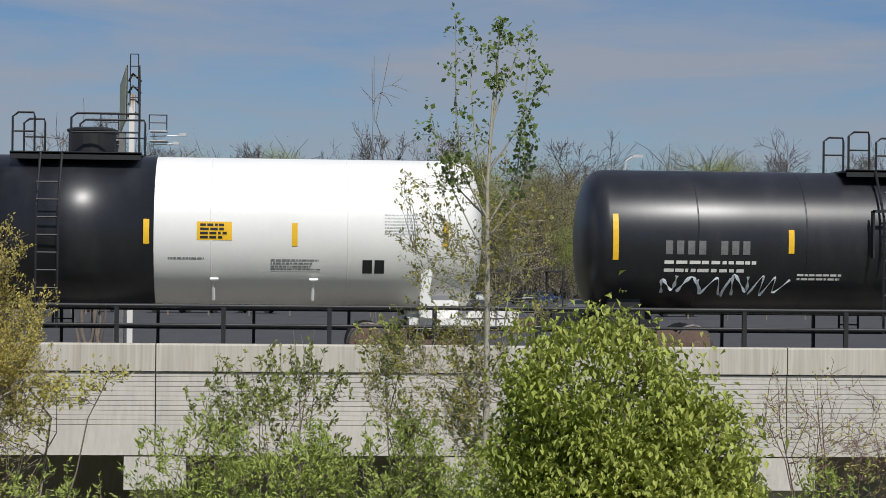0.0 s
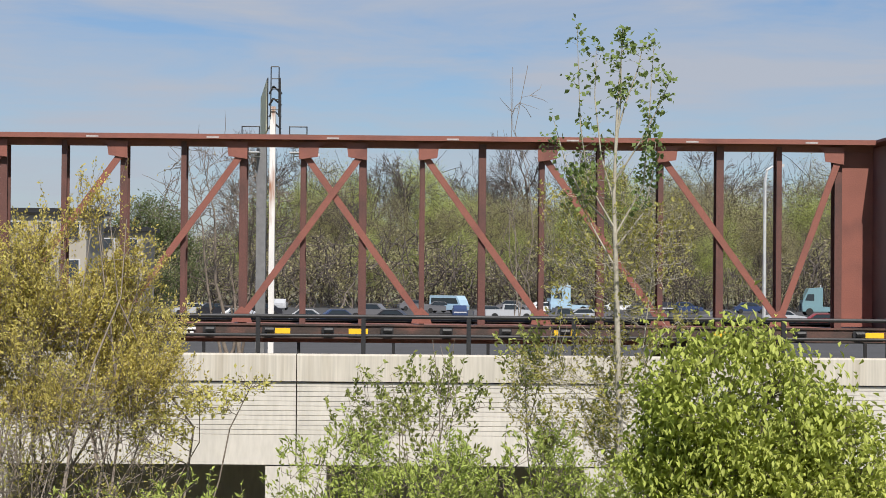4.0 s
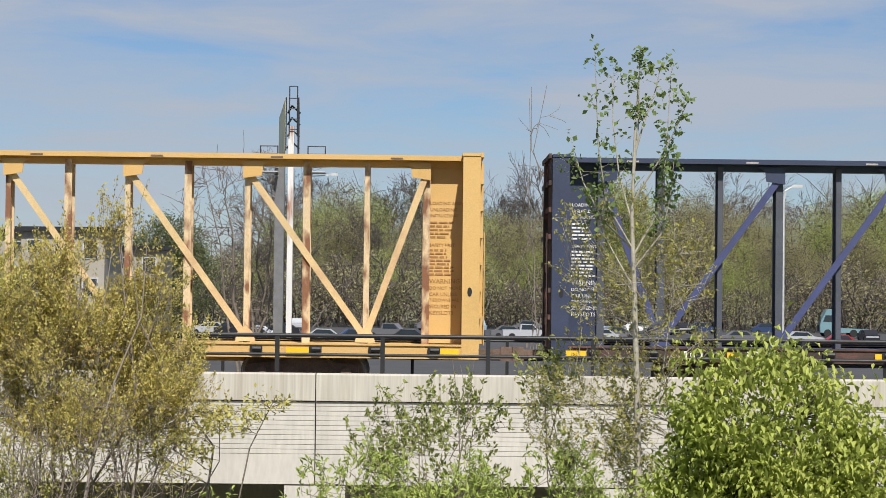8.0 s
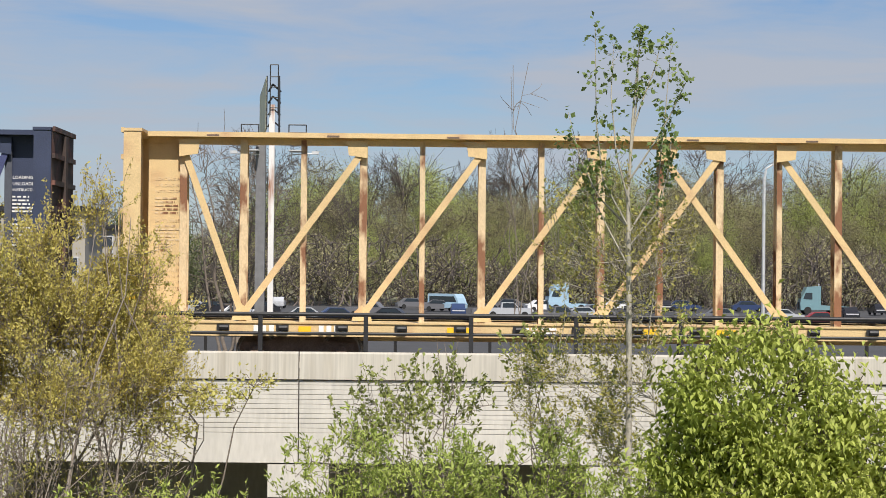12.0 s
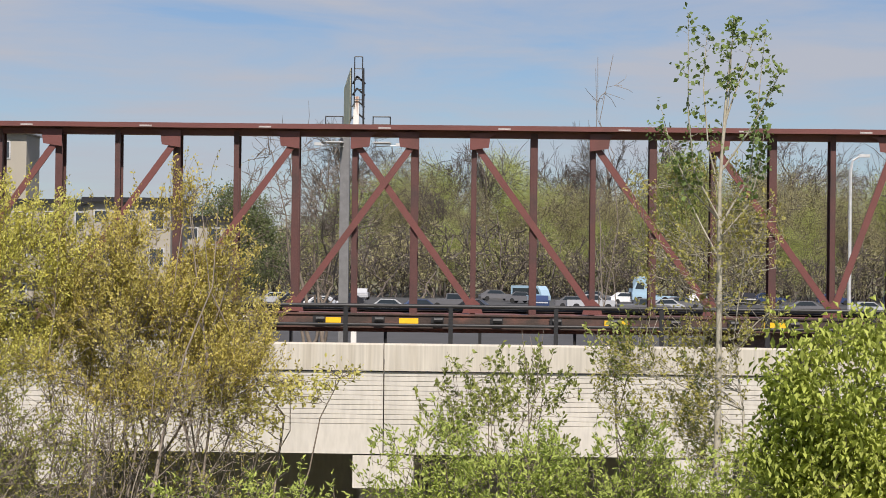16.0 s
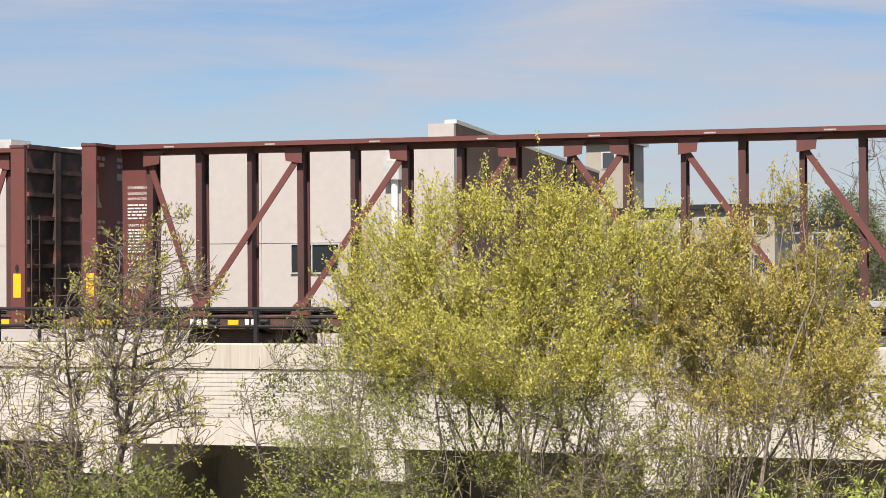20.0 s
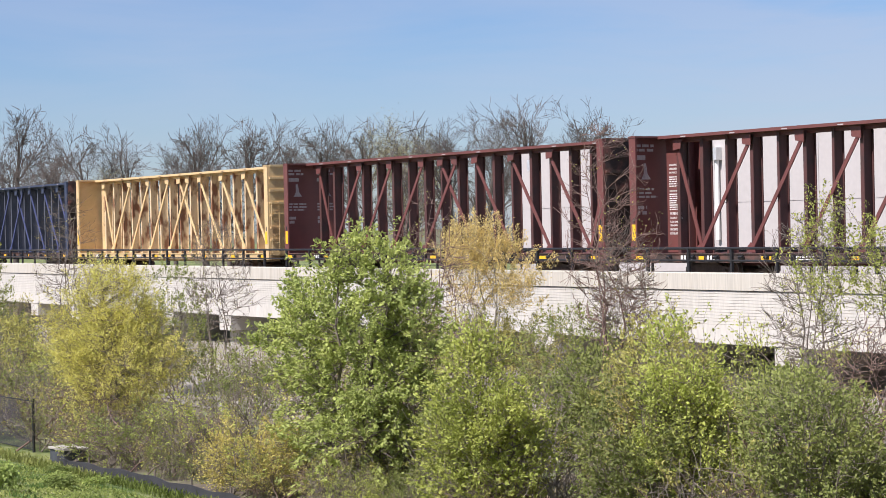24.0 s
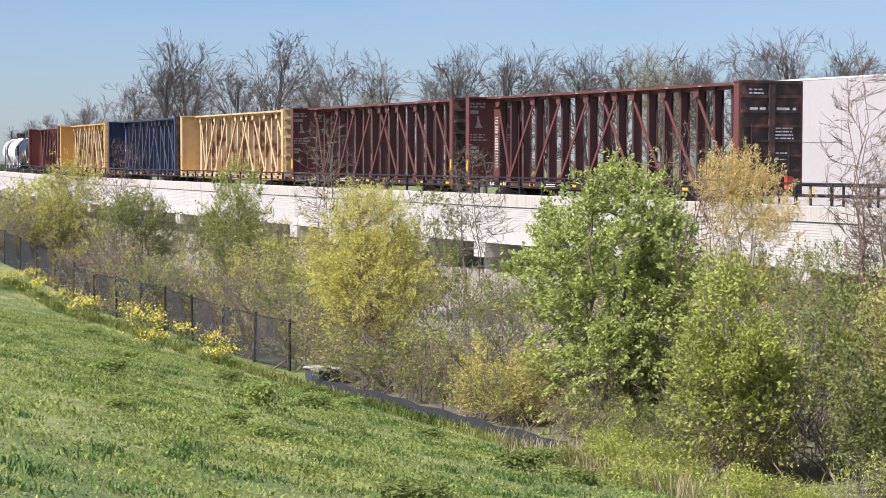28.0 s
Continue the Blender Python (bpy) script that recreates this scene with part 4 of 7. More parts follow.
def soup_mesh(name, verts, faces, mat):
    """A mesh from arrays: verts (n, 3), faces (m, 3 or 4)."""
    me = bpy.data.meshes.new(name)
    m, k = faces.shape
    me.vertices.add(len(verts))
    me.vertices.foreach_set("co", verts.astype(np.float32).ravel())
    me.loops.add(m * k)
    me.loops.foreach_set("vertex_index", faces.astype(np.int32).ravel())
    me.polygons.add(m)
    me.polygons.foreach_set("loop_start", np.arange(0, m * k, k, dtype=np.int32))
    me.materials.append(mat)
    me.update(calc_edges=True)
    return me


def unit(a):
    return a / np.maximum(np.linalg.norm(a, axis=-1, keepdims=True), 1e-9)


def leaf_mesh(name, at, size, mat, rng, aspect=0.55, droop=0.35, fold=0.25, arch=0.0, way=None):
    """Many small folded leaves, one at each point."""
    n = len(at)
    d = unit(rng.normal(size=(n, 3)) * (1.0 if way is None else 0.55) + np.array((0, 0, -droop)) + (0 if way is None else way))
    up = rng.normal(size=(n, 3)) * 0.55 + np.array((0, -0.25, 0.9))
    side = unit(np.cross(d, up))
    nrm = np.cross(side, d)
    s = (size * rng.uniform(0.55, 1.25, n))[:, None]
    mid = at + d * s * 0.5
    w = side * s * aspect * 0.5
    f = nrm * s * fold * 0.5
    tip = at + d * s
    if arch:
        flat = unit(d * np.array((1, 1, 0.75)))
        side = unit(np.cross(flat, np.array((0, 0, 1.0))))
        w = side * s * aspect * 0.5
        f = 0.0
        mid = at + flat * s * 0.5 + np.array((0, 0, 0.06 * arch)) * s
        tip = at + flat * s * 0.68 - np.array((0, 0, 0.62 * arch)) * s
    verts = np.stack([at, mid + w + f, tip, mid - w + f], 1).reshape(-1, 3)
    i = np.arange(n)[:, None] * 4
    faces = np.concatenate([i + np.array((0, 1, 2)), i + np.array((0, 2, 3))])
    return soup_mesh(name, verts, faces, mat)


def tubes_mesh(name, lines, mat):
    """Branches: lines of (points (k, 3), radii (k), sides), as one mesh."""
    kinds = {}
    for pts, rad, sides in lines:
        kinds.setdefault((len(pts), sides), []).append((pts, rad))
    vs, fs, base = [], [], 0
    for (k, sides), rows in kinds.items():
        pts, rad = np.array([r[0] for r in rows]), np.array([r[1] for r in rows])
        d = unit(np.gradient(pts, axis=1))
        ref = np.array((0.3, 0.9, 0.31))
        ref = np.where(np.abs(d[:, :1] @ ref)[..., None] < 0.9, ref, np.array((1.0, 0, 0)))
        a = unit(np.cross(d, ref))
        b = np.cross(d, a)
        w = 2 * np.pi * np.arange(sides) / sides
        ring = pts[:, :, None] + (a[:, :, None] * np.cos(w)[:, None] + b[:, :, None] * np.sin(w)[:, None]) * rad[:, :, None, None]
        vs.append(ring.reshape(-1, 3))
        i, j = np.meshgrid(np.arange(k - 1), np.arange(sides), indexing="ij")
        j2 = (j + 1) % sides
        quad = np.stack([i * sides + j, i * sides + j2, (i + 1) * sides + j2, (i + 1) * sides + j], -1).reshape(1, -1, 4)
        fs.append((base + quad + (np.arange(len(rows)) * k * sides)[:, None, None]).reshape(-1, 4))
        base += len(rows) * k * sides
    return soup_mesh(name, np.concatenate(vs), np.concatenate(fs), mat)


def grow(rng, start, way, length, radius, level, depth, lines, tips, spec):
    """One branch and, from it, its children. spec: wander, lift, kids (per level), spread angle, length ratio, first child."""
    k = 6 if level == 0 else 5 if level == 1 else 3
    step = length / (k - 1)
    pts = [np.array(start, float)]
    d = unit(np.array(way, float))
    for i in range(k - 1):
        d = unit(d + rng.normal(size=3) * spec["wander"] * (0.35 if level == 0 else 1.0) + np.array((0, 0, spec["lift"][min(level, len(spec["lift"]) - 1)])))
        pts.append(pts[-1] + d * step)
    pts = np.array(pts)
    rad = np.linspace(radius, max(radius * 0.30, spec["thin"]), k)
    lines.append((pts, rad, 6 if level == 0 else 4 if level == 1 else 3))
    if level >= spec["leaf_level"]:
        n = max(1, int(rng.poisson(spec["leaves"] * length)))
        f = rng.uniform(0.15, 1.0, n) * (k - 1)
        i = np.minimum(f.astype(int), k - 2)
        on = pts[i] + (pts[i + 1] - pts[i]) * (f - i)[:, None]
        tips.append(on + rng.normal(size=(n, 3)) * spec["scatter"])
    if level >= depth:
        return
    kids = spec["kids"][level]
    for c in range(kids):
        f = spec["first"] + (1 - spec["first"]) * (c + rng.uniform(0.1, 0.9)) / kids if level == 0 else rng.uniform(0.2, 1.0)
        f *= k - 1
        i = min(int(f), k - 2)
        at = pts[i] + (pts[i + 1] - pts[i]) * (f - i)
        along = unit(pts[i + 1] - pts[i])
        out = unit(np.cross(along, rng.normal(size=3)))
        ang = radians(rng.uniform(*spec["angle"]))
        rest = 1 - 0.55 * (f / (k - 1)) if level == 0 else 1.0
        size = length * spec["ratio"] * rng.uniform(0.65, 1.15) * rest
        grow(rng, at, along * math.cos(ang) + out * math.sin(ang), size, max(rad[i] * 0.55, spec["thin"]), level + 1, depth, lines, tips, spec)


def plant_meshes(seed, height, stems=1, stem_spread=0.3, trunk=0.05, depth=3, bark=None, leaf=None, leaf_size=0.08, lean=0.12, aspect=0.55, droop=0.35,
                 keep=None, **over):
    """Wood mesh and leaf mesh of a plant that stands at the origin."""
    rng = np.random.default_rng(seed)
    spec = dict(wander=0.10, lift=(0.05, 0.10, 0.06, 0.02), kids=(9, 5, 3, 2), angle=(30, 60), ratio=0.45, first=0.25, leaf_level=2, leaves=14.0, scatter=0.04, thin=0.004)
    spec.update(over)
    lines, tips = [], []
    for s in range(stems):
        a = rng.uniform(0, 2 * math.pi)
        off = rng.uniform(0, stem_spread) if stems > 1 else 0
        way = np.array((math.cos(a) * lean * (1.6 if stems > 1 else 0.4), math.sin(a) * lean * (1.6 if stems > 1 else 0.4), 1.0))
        h = height * (rng.uniform(0.7, 1.0) if stems > 1 else 1.0)
        grow(rng, (math.cos(a) * off, math.sin(a) * off, -0.25), way, h, trunk * (1 if stems == 1 else 0.7), 0, depth, lines, tips, spec)
    wood = tubes_mesh("trunk", lines, bark or BARK)
    at = np.concatenate(tips) if tips else np.zeros((0, 3))
    at = at[at[:, 2] > 0.1]
    if keep is not None:
        at = at[keep(at, rng)]
    leaves = leaf_mesh("crown", at, leaf_size, leaf, rng, aspect, droop) if leaf and len(at) else None
    return wood, leaves


def plant(name, label, category, x, y, meshes, z=None, turn=0.0, scale=1.0, group=""):
    """One plant with its wood and its foliage, standing on the ground."""
    z = ground_height(x, y) if z is None else z
    ob = thing(name, label, category, pose(x, y, z - 0.02, 0, 0, turn), group)
    ob.scale = (scale, scale, scale)
    wood, leaves = meshes
    part("trunk" if category == "tree" else "stem", wood, None, ob)
    if leaves:
        part("crown" if category == "tree" else "foliage", leaves, None, ob)
    return ob


def at_az(azimuth, y):
    return y * math.tan(radians(azimuth))


def bough(rng, a, b, r0, r1, n=4, sag=0.0, wander=0.05):
    """A slightly crooked line from a to b."""
    f = np.linspace(0, 1, n)[:, None]
    pts = a + (b - a) * f
    size = np.linalg.norm(b - a)
    pts[1:-1] += rng.normal(size=(n - 2, 3)) * size * wander
    pts[:, 2] += (f[:, 0] * (1 - f[:, 0])) * sag * size
    return pts, np.linspace(r0, r1, n)


def crown_meshes(seed, lobes, clusters, per, spread, leaf, size, bark=None, trunk=0.06, stems=1, limbs=18, shell=0.45, gap=0.0, gap_size=0.9,
                 aspect=0.55, droop=0.35, foot=0.15, bare=0.0, thin=0.004, reach=0.75, spikes=0.0, arch=0.0, rise=0.8,
                 spray=0.0, upright=0.7):
    """Wood and leaves of a plant whose crown fills the given lobes (x, y, z, rx, ry, rz) round its foot at the origin.
    spray: length of the leafy shoot at each twig's end, upright: how far it turns up rather than outwards."""
    rng = np.random.default_rng(seed)
    lobes = np.array(lobes, float)
    vol = np.prod(lobes[:, 3:], axis=1) ** 0.8
    pick = rng.choice(len(lobes), clusters * 3, p=vol / vol.sum())
    d = unit(rng.normal(size=(len(pick), 3)))
    rad = rng.uniform(0, 1, len(pick)) ** (1 / 3)
    rad = np.where(rng.uniform(size=len(pick)) < shell, rng.uniform(0.8, 1.05, len(pick)), rad)
    if spikes:
        rad *= 1 + spikes * rng.uniform(-0.5, 1, len(pick)) ** 3
    pts = lobes[pick, :3] + d * rad[:, None] * lobes[pick, 3:]
    off = seed * 3.7
    dense = np.array([noise.noise(Vector((p[0] / gap_size + off, p[1] / gap_size, p[2] / gap_size))) for p in pts])
    pts = pts[(dense > gap - 0.5) & (pts[:, 2] > 0.15)][:clusters]
    lines, nodes, node_r = [], [], []
    tall = lobes[np.argsort(-(lobes[:, 2] + lobes[:, 5]))]
    for s in range(stems):
        base = np.array((*rng.normal(size=2) * foot, -0.25))
        lobe = tall[s % len(tall)] if stems > 1 else tall[0]
        end = lobe[:3] + np.array((*rng.normal(size=2) * lobe[3:5] * 0.35, lobe[5] * reach * rng.uniform(0.75, 1.05)))
        p, r = bough(rng, base, end, trunk * (1 if stems == 1 else rng.uniform(0.55, 1)), max(trunk * 0.12, thin), 8, 0, 0.018)
        lines.append((p, r, 6))
        f = np.linspace(0.12, 1, 26)
        nodes += [np.array([np.interp(q, np.linspace(0, 1, 8), p[:, c]) for c in range(3)]) for q in f]
        node_r += list(np.interp(f, np.linspace(0, 1, 8), r))
    stem_nodes, stem_r = np.array(nodes), np.array(node_r)
    limb_nodes, limb_r = [stem_nodes], [stem_r]
    for t in pts[rng.permutation(len(pts))[:limbs]]:
        gapv = t - stem_nodes
        cost = np.linalg.norm(gapv, axis=1) + np.where(gapv[:, 2] < 0.25 * np.linalg.norm(gapv[:, :2], axis=1), 3.0, 0.0)
        i = int(np.argmin(cost))
        p, r = bough(rng, stem_nodes[i], stem_nodes[i] + (t - stem_nodes[i]) * 0.9, stem_r[i] * 0.6, thin * 1.5, 5, 0.06, 0.05)
        lines.append((p, r, 4))
        f = np.linspace(0.2, 1, 7)
        limb_nodes.append(np.array([[np.interp(q, np.linspace(0, 1, 5), p[:, c]) for c in range(3)] for q in f]))
        limb_r.append(np.interp(f, np.linspace(0, 1, 5), r))
    ln, lr = np.concatenate(limb_nodes), np.concatenate(limb_r)
    leaves_at, leaf_way = [], []
    heart = stem_nodes.mean(axis=0)
    for t in pts:
        g = np.linalg.norm(t - ln, axis=1) + np.where(t[2] < ln[:, 2], 0.25, 0.0)
        i = int(np.argmin(g))
        p, r = bough(rng, ln[i], t, min(lr[i] * 0.7, thin * 3), thin, 3, 0.08, 0.08)
        lines.append((p, r, 3))
        if rng.uniform() < bare:
            for q in range(2):
                w = t + rng.normal(size=3) * spread * 1.5 + np.array((0, 0, spread))
                lines.append((np.array((p[1], t * 0.4 + w * 0.6, w)), np.array((thin, thin, thin * 0.6)), 3))
            continue
        n = rng.poisson(per * (1.5 if spray else 1))
        if spray:
            out = unit((t - heart) * np.array((1, 1, 0.4)))
            w = unit(rng.normal(size=3) * 0.32 + out * (1 - upright) + np.array((0, 0, upright)))
            long = spray * rng.uniform(0.5, 1.4)
            end = t + w * long + rng.normal(size=3) * long * 0.12
            lines.append((np.array((t, (t + end) / 2 + rng.normal(size=3) * long * 0.04, end)), np.array((thin, thin * 0.8, thin * 0.5)), 3))
            f = rng.uniform(-0.15, 1.05, (n, 1))
            leaves_at.append(t + (end - t) * f + rng.normal(size=(n, 3)) * spread * (0.55 - 0.35 * np.clip(f, 0, 1)))
            leaf_way.append(np.repeat(w[None], n, 0))
            continue
        leaves_at.append(t + rng.normal(size=(n, 3)) * spread * np.array((1, 1, rise)))
        leaves_at.append(p[1] + (t - p[1]) * rng.uniform(0, 1, (n // 3, 1)) + rng.normal(size=(n // 3, 3)) * spread * 0.4)
    wood = tubes_mesh("trunk", lines, bark or BARK)
    at = np.concatenate(leaves_at) if leaves_at else np.zeros((0, 3))
    return wood, (leaf_mesh("crown", at, size, leaf, rng, aspect, droop, arch=arch, way=np.concatenate(leaf_way) if leaf_way else None) if leaf and len(at) else None)


def crowned(name, label, category, x, y, lobes, *a, group="", seed=1, **k):
    """A plant at (x, y) whose lobes are given in the world as (x, y offset, z, rx, rz)."""
    z = ground_height(x, y)
    local = [(lx - x, ly, lz - z, rx, rx * 0.9, rz) for lx, ly, lz, rx, rz in lobes]
    return plant(name, label, category, x, y, crown_meshes(seed, local, *a, **k), group=group)


# slender poplar in front of the girders
def make_poplar():
    """Straight pale trunk with steep limbs, each a narrow plume of leaves on short twigs."""
    rng = np.random.default_rng(3)
    x0, y0 = 3.25, 31.0
    z0 = ground_height(x0, y0)
    trunk = np.array([(0.05, 0, -0.2), (0.03, 0, 2.5), (0.02, 0.02, 4.6), (-0.02, 0, 6.4), (-0.05, 0.03, 7.6), (0.0, 0, 8.8), (0.10, 0.02, 10.0)])
    trunk[1:, 2] -= z0 * np.linspace(0.2, 1, 6)
    lines = [(trunk, np.array((0.065, 0.058, 0.05, 0.04, 0.03, 0.018, 0.006)), 8)]
    tips = []
    for zs, way, leafy in ((7.0, ((-0.38, 7.7), (-0.56, 8.6), (-0.62, 9.95)), 1.0), (7.4, ((-0.2, 8.1), (-0.30, 9.0), (-0.28, 9.75)), 0.7), (6.9, ((0.36, 7.7), (0.52, 8.7), (0.56, 9.85)), 1.0),
                           (7.7, ((0.38, 8.3), (0.60, 8.8), (0.80, 9.2)), 0.6), (7.0, ((-0.5, 7.4), (-0.82, 8.0), (-0.98, 8.75)), 0.7), (6.7, ((0.35, 7.2), (0.52, 7.7), (0.58, 8.4)), 0.8),
                           (8.4, ((0.15, 8.9), (0.35, 9.4), (0.38, 9.8)), 0.7), (6.4, ((-0.30, 6.9), (-0.55, 7.4), (-0.62, 7.9)), 0.5), (8.0, ((0.05, 9.0), (0.06, 9.5), (0.10, 10.0)), 1.0)):
        cut = np.interp(zs - z0, trunk[:, 2], np.arange(7))
        k = min(int(cut), 5)
        start = trunk[k] + (trunk[k + 1] - trunk[k]) * (cut - k)
        depth = rng.uniform(-0.35, 0.35)
        p = np.array([start] + [(a, depth * (q + 1) / 3, z - z0) for q, (a, z) in enumerate(way)])
        p[1:] += rng.normal(size=(3, 3)) * 0.025
        lines.append((p, np.array((0.018, 0.013, 0.009, 0.004)), 5))
        for i in range(int(25 * leafy)):
            f = rng.uniform(0.9, 3.0)
            q = min(int(f), 2)
            at = p[q] + (p[q + 1] - p[q]) * (f - q)
            end = at + np.array((rng.normal() * 0.10, rng.normal() * 0.10, rng.uniform(0.0, 0.14)))
            lines.append((np.array((at, (at + end) / 2 + rng.normal(size=3) * 0.01, end)), np.array((0.004, 0.003, 0.002)), 3))
            tips.append(end + rng.normal(size=(6, 3)) * np.array((0.045, 0.045, 0.055)))
        tips.append(p[3] + rng.normal(size=(6, 3)) * np.array((0.03, 0.03, 0.07)))
    wood = tubes_mesh("trunk", lines, BARK_PALE)
    leaves = leaf_mesh("crown", np.concatenate(tips), 0.088, LEAF_POPLAR, rng, 0.85, 0.5)
    return plant("poplar", "slender young poplar with pale bark and sparse new leaves", "tree", x0, y0, (wood, leaves))


POPLAR = make_poplar()
crowned("poplar_sapling", "thin leafy sapling with pale forked branches", "tree", 3.45, 31.25,
        [(3.15, 0, 7.0, 1.30, 0.85), (3.3, 0, 5.9, 1.15, 1.0), (2.5, 0, 4.5, 1.0, 0.9), (3.4, 0, 4.2, 0.7, 1.2)],
        620, 9, 0.085, LEAF_OLIVE, 0.064, BARK_PALE, 0.03, limbs=44, shell=0.35, gap=0.34, seed=4, thin=0.004, spray=0.22, upright=0.6)
# dense round bush with big leaves
BUSH = crowned("leafy_bush", "dense rounded bush with fresh green leaves on the bank", "bush", 1.5, 8.3,
               [(1.395, 0, 5.72, 0.372, 0.378), (1.78, 0.03, 5.50, 0.26, 0.305), (1.13, 0.03, 5.44, 0.206, 0.30), (1.51, 0, 5.17, 0.50, 0.465), (1.90, 0.06, 5.27, 0.166, 0.266), (1.5, 0, 4.55, 0.52, 0.55), (1.5, 0, 3.8, 0.45, 0.6)],
               2900, 19, 0.036, LEAF_GREEN, 0.047, BARK, 0.028, stems=6, limbs=60, shell=0.6, aspect=0.40, droop=0.3, seed=11, spikes=0.30, arch=0.55, rise=1.4, foot=0.08, thin=0.0016)
# tall yellow-green thicket
crowned("budding_thicket", "tall yellow-green budding thicket with tangled grey stems", "bush", -8.7, 30.0,
        [(-10.6, 0.1, 5.6, 0.80, 1.2), (-9.6, 0, 6.1, 0.72, 1.2), (-8.6, 0.1, 6.35, 0.72, 1.15), (-7.6, -0.1, 6.1, 0.70, 1.15), (-6.7, 0.1, 5.9, 0.65, 1.1), (-8.6, 0, 4.9, 2.1, 0.7), (-9.0, 0.1, 7.2, 0.22, 0.4), (-7.9, 0.1, 7.1, 0.2, 0.4)],
        2900, 34, 0.085, LEAF_GOLD, 0.049, TWIG, 0.045, stems=22, limbs=110, shell=0.35, gap=0.26, gap_size=0.9, seed=21, foot=1.2, thin=0.0035, spikes=0.4, bare=0.08, spray=0.52, upright=0.7, droop=0.1)
crowned("olive_thicket", "golden-olive budding thicket with many grey stems", "bush", -5.1, 30.2,
        [(-5.85, 0, 5.6, 0.66, 1.0), (-5.0, 0.1, 5.8, 0.64, 1.1), (-4.32, 0, 6.2, 0.38, 1.1), (-3.95, 0, 5.4, 0.62, 1.05), (-4.9, 0, 4.6, 1.6, 0.6), (-4.6, 0.1, 6.9, 0.18, 0.45), (-5.4, 0.1, 6.7, 0.18, 0.45)],
        1900, 27, 0.085, LEAF_AMBER, 0.050, TWIG, 0.045, stems=20, limbs=100, shell=0.35, gap=0.36, gap_size=0.8, seed=22, foot=1.0, thin=0.0035, bare=0.14, spikes=0.4, spray=0.50, upright=0.75, droop=0.1)
crowned("feathery_shrub", "feathery pale green shrub with long thin shoots", "bush", -9.7, 29.2,
        [(-10.9, 0, 4.0, 1.0, 1.2), (-9.4, 0, 3.9, 1.1, 1.2), (-8.0, 0, 3.5, 1.0, 1.2), (-11.4, 0, 3.0, 0.9, 0.9), (-6.6, 0, 3.4, 0.8, 1.0)],
        950, 15, 0.10, LEAF_SPRING, 0.055, TWIG, 0.03, stems=14, limbs=60, shell=0.3, gap=0.36, gap_size=0.7, seed=25, foot=0.9, thin=0.0035, bare=0.12, spray=0.5, upright=0.55, droop=0.1)
crowned("brown_thicket", "tangled grey-brown brush with small olive buds", "bush", -6.0, 29.5,
        [(-7.4, 0, 3.3, 1.3, 1.3), (-5.0, 0, 3.5, 1.6, 1.5), (-6.2, 0, 2.6, 2.3, 1.3), (-3.9, 0, 3.2, 0.8, 1.0), (-5.2, 0, 4.3, 1.3, 0.6)],
        1400, 9, 0.12, LEAF_OLIVE, 0.058, TWIG, 0.04, stems=26, limbs=150, shell=0.3, gap=0.26, seed=23, foot=1.5, thin=0.0048, bare=0.45, spray=0.3, upright=0.7)
crowned("arching_shrub", "low shrub with one long arching leafy branch", "bush", -3.9, 29.8,
        [(-3.6, 0, 4.0, 0.5, 0.35), (-2.9, 0, 4.45, 0.55, 0.20), (-2.3, 0, 4.7, 0.4, 0.14)], 120, 9, 0.07, LEAF_OLIVE, 0.075, BARK, 0.035, stems=2, limbs=10, seed=24, thin=0.006)
# young shrubs before the girder
crowned("open_shrub", "open shrub with upright grey stems and small green leaves", "bush", 0.25, 33.0,
        [(0.2, 0, 4.2, 1.15, 0.62), (0.6, 0, 4.9, 0.5, 0.45), (-0.5, 0, 3.8, 0.7, 0.6), (0.3, 0, 3.4, 1.0, 0.6)],
        190, 9, 0.07, LEAF_MID, 0.095, TWIG, 0.03, stems=9, limbs=36, shell=0.3, gap=0.42, seed=31, foot=0.3, spray=0.30, upright=0.8)
crowned("open_shrub", "open shrub with a thin crooked stem and green leaves", "bush", 2.5, 33.2,
        [(2.55, 0, 4.2, 0.85, 0.8), (2.0, 0, 4.9, 0.45, 0.4), (2.9, 0, 3.4, 0.8, 0.7)],
        165, 9, 0.07, LEAF_MID, 0.095, TWIG, 0.03, stems=5, limbs=26, shell=0.3, gap=0.4, seed=32, foot=0.3, spray=0.30, upright=0.8)
for k, (x, z, rx, rz, n) in enumerate(((0.2, 3.1, 0.95, 0.75, 300), (1.75, 3.2, 0.95, 0.75, 300), (-0.95, 3.1, 0.75, 0.9, 210), (-3.4, 2.7, 1.5, 0.65, 200),
                                       (3.0, 2.9, 0.8, 0.8, 220), (7.4, 2.6, 1.1, 0.8, 220))):
    crowned("bright_shrub", "low bright green shrub with feathery new leaves", "bush", x, 28.0 + 0.2 * (k % 3),
            [(x, 0, z, rx, rz), (x - 0.3, 0, z - 1.0, rx, 1.0), (x + 0.35 * rx, 0, z + 0.45 * rz, 0.35, 0.4)],
            n, 14, 0.10, LEAF_TREE, 0.10, BARK, 0.03, stems=6, limbs=22, shell=0.5, gap=0.1, aspect=0.35, seed=40 + k, group="low green shrubs below the bridge", spikes=0.3, spray=0.35, upright=0.75)
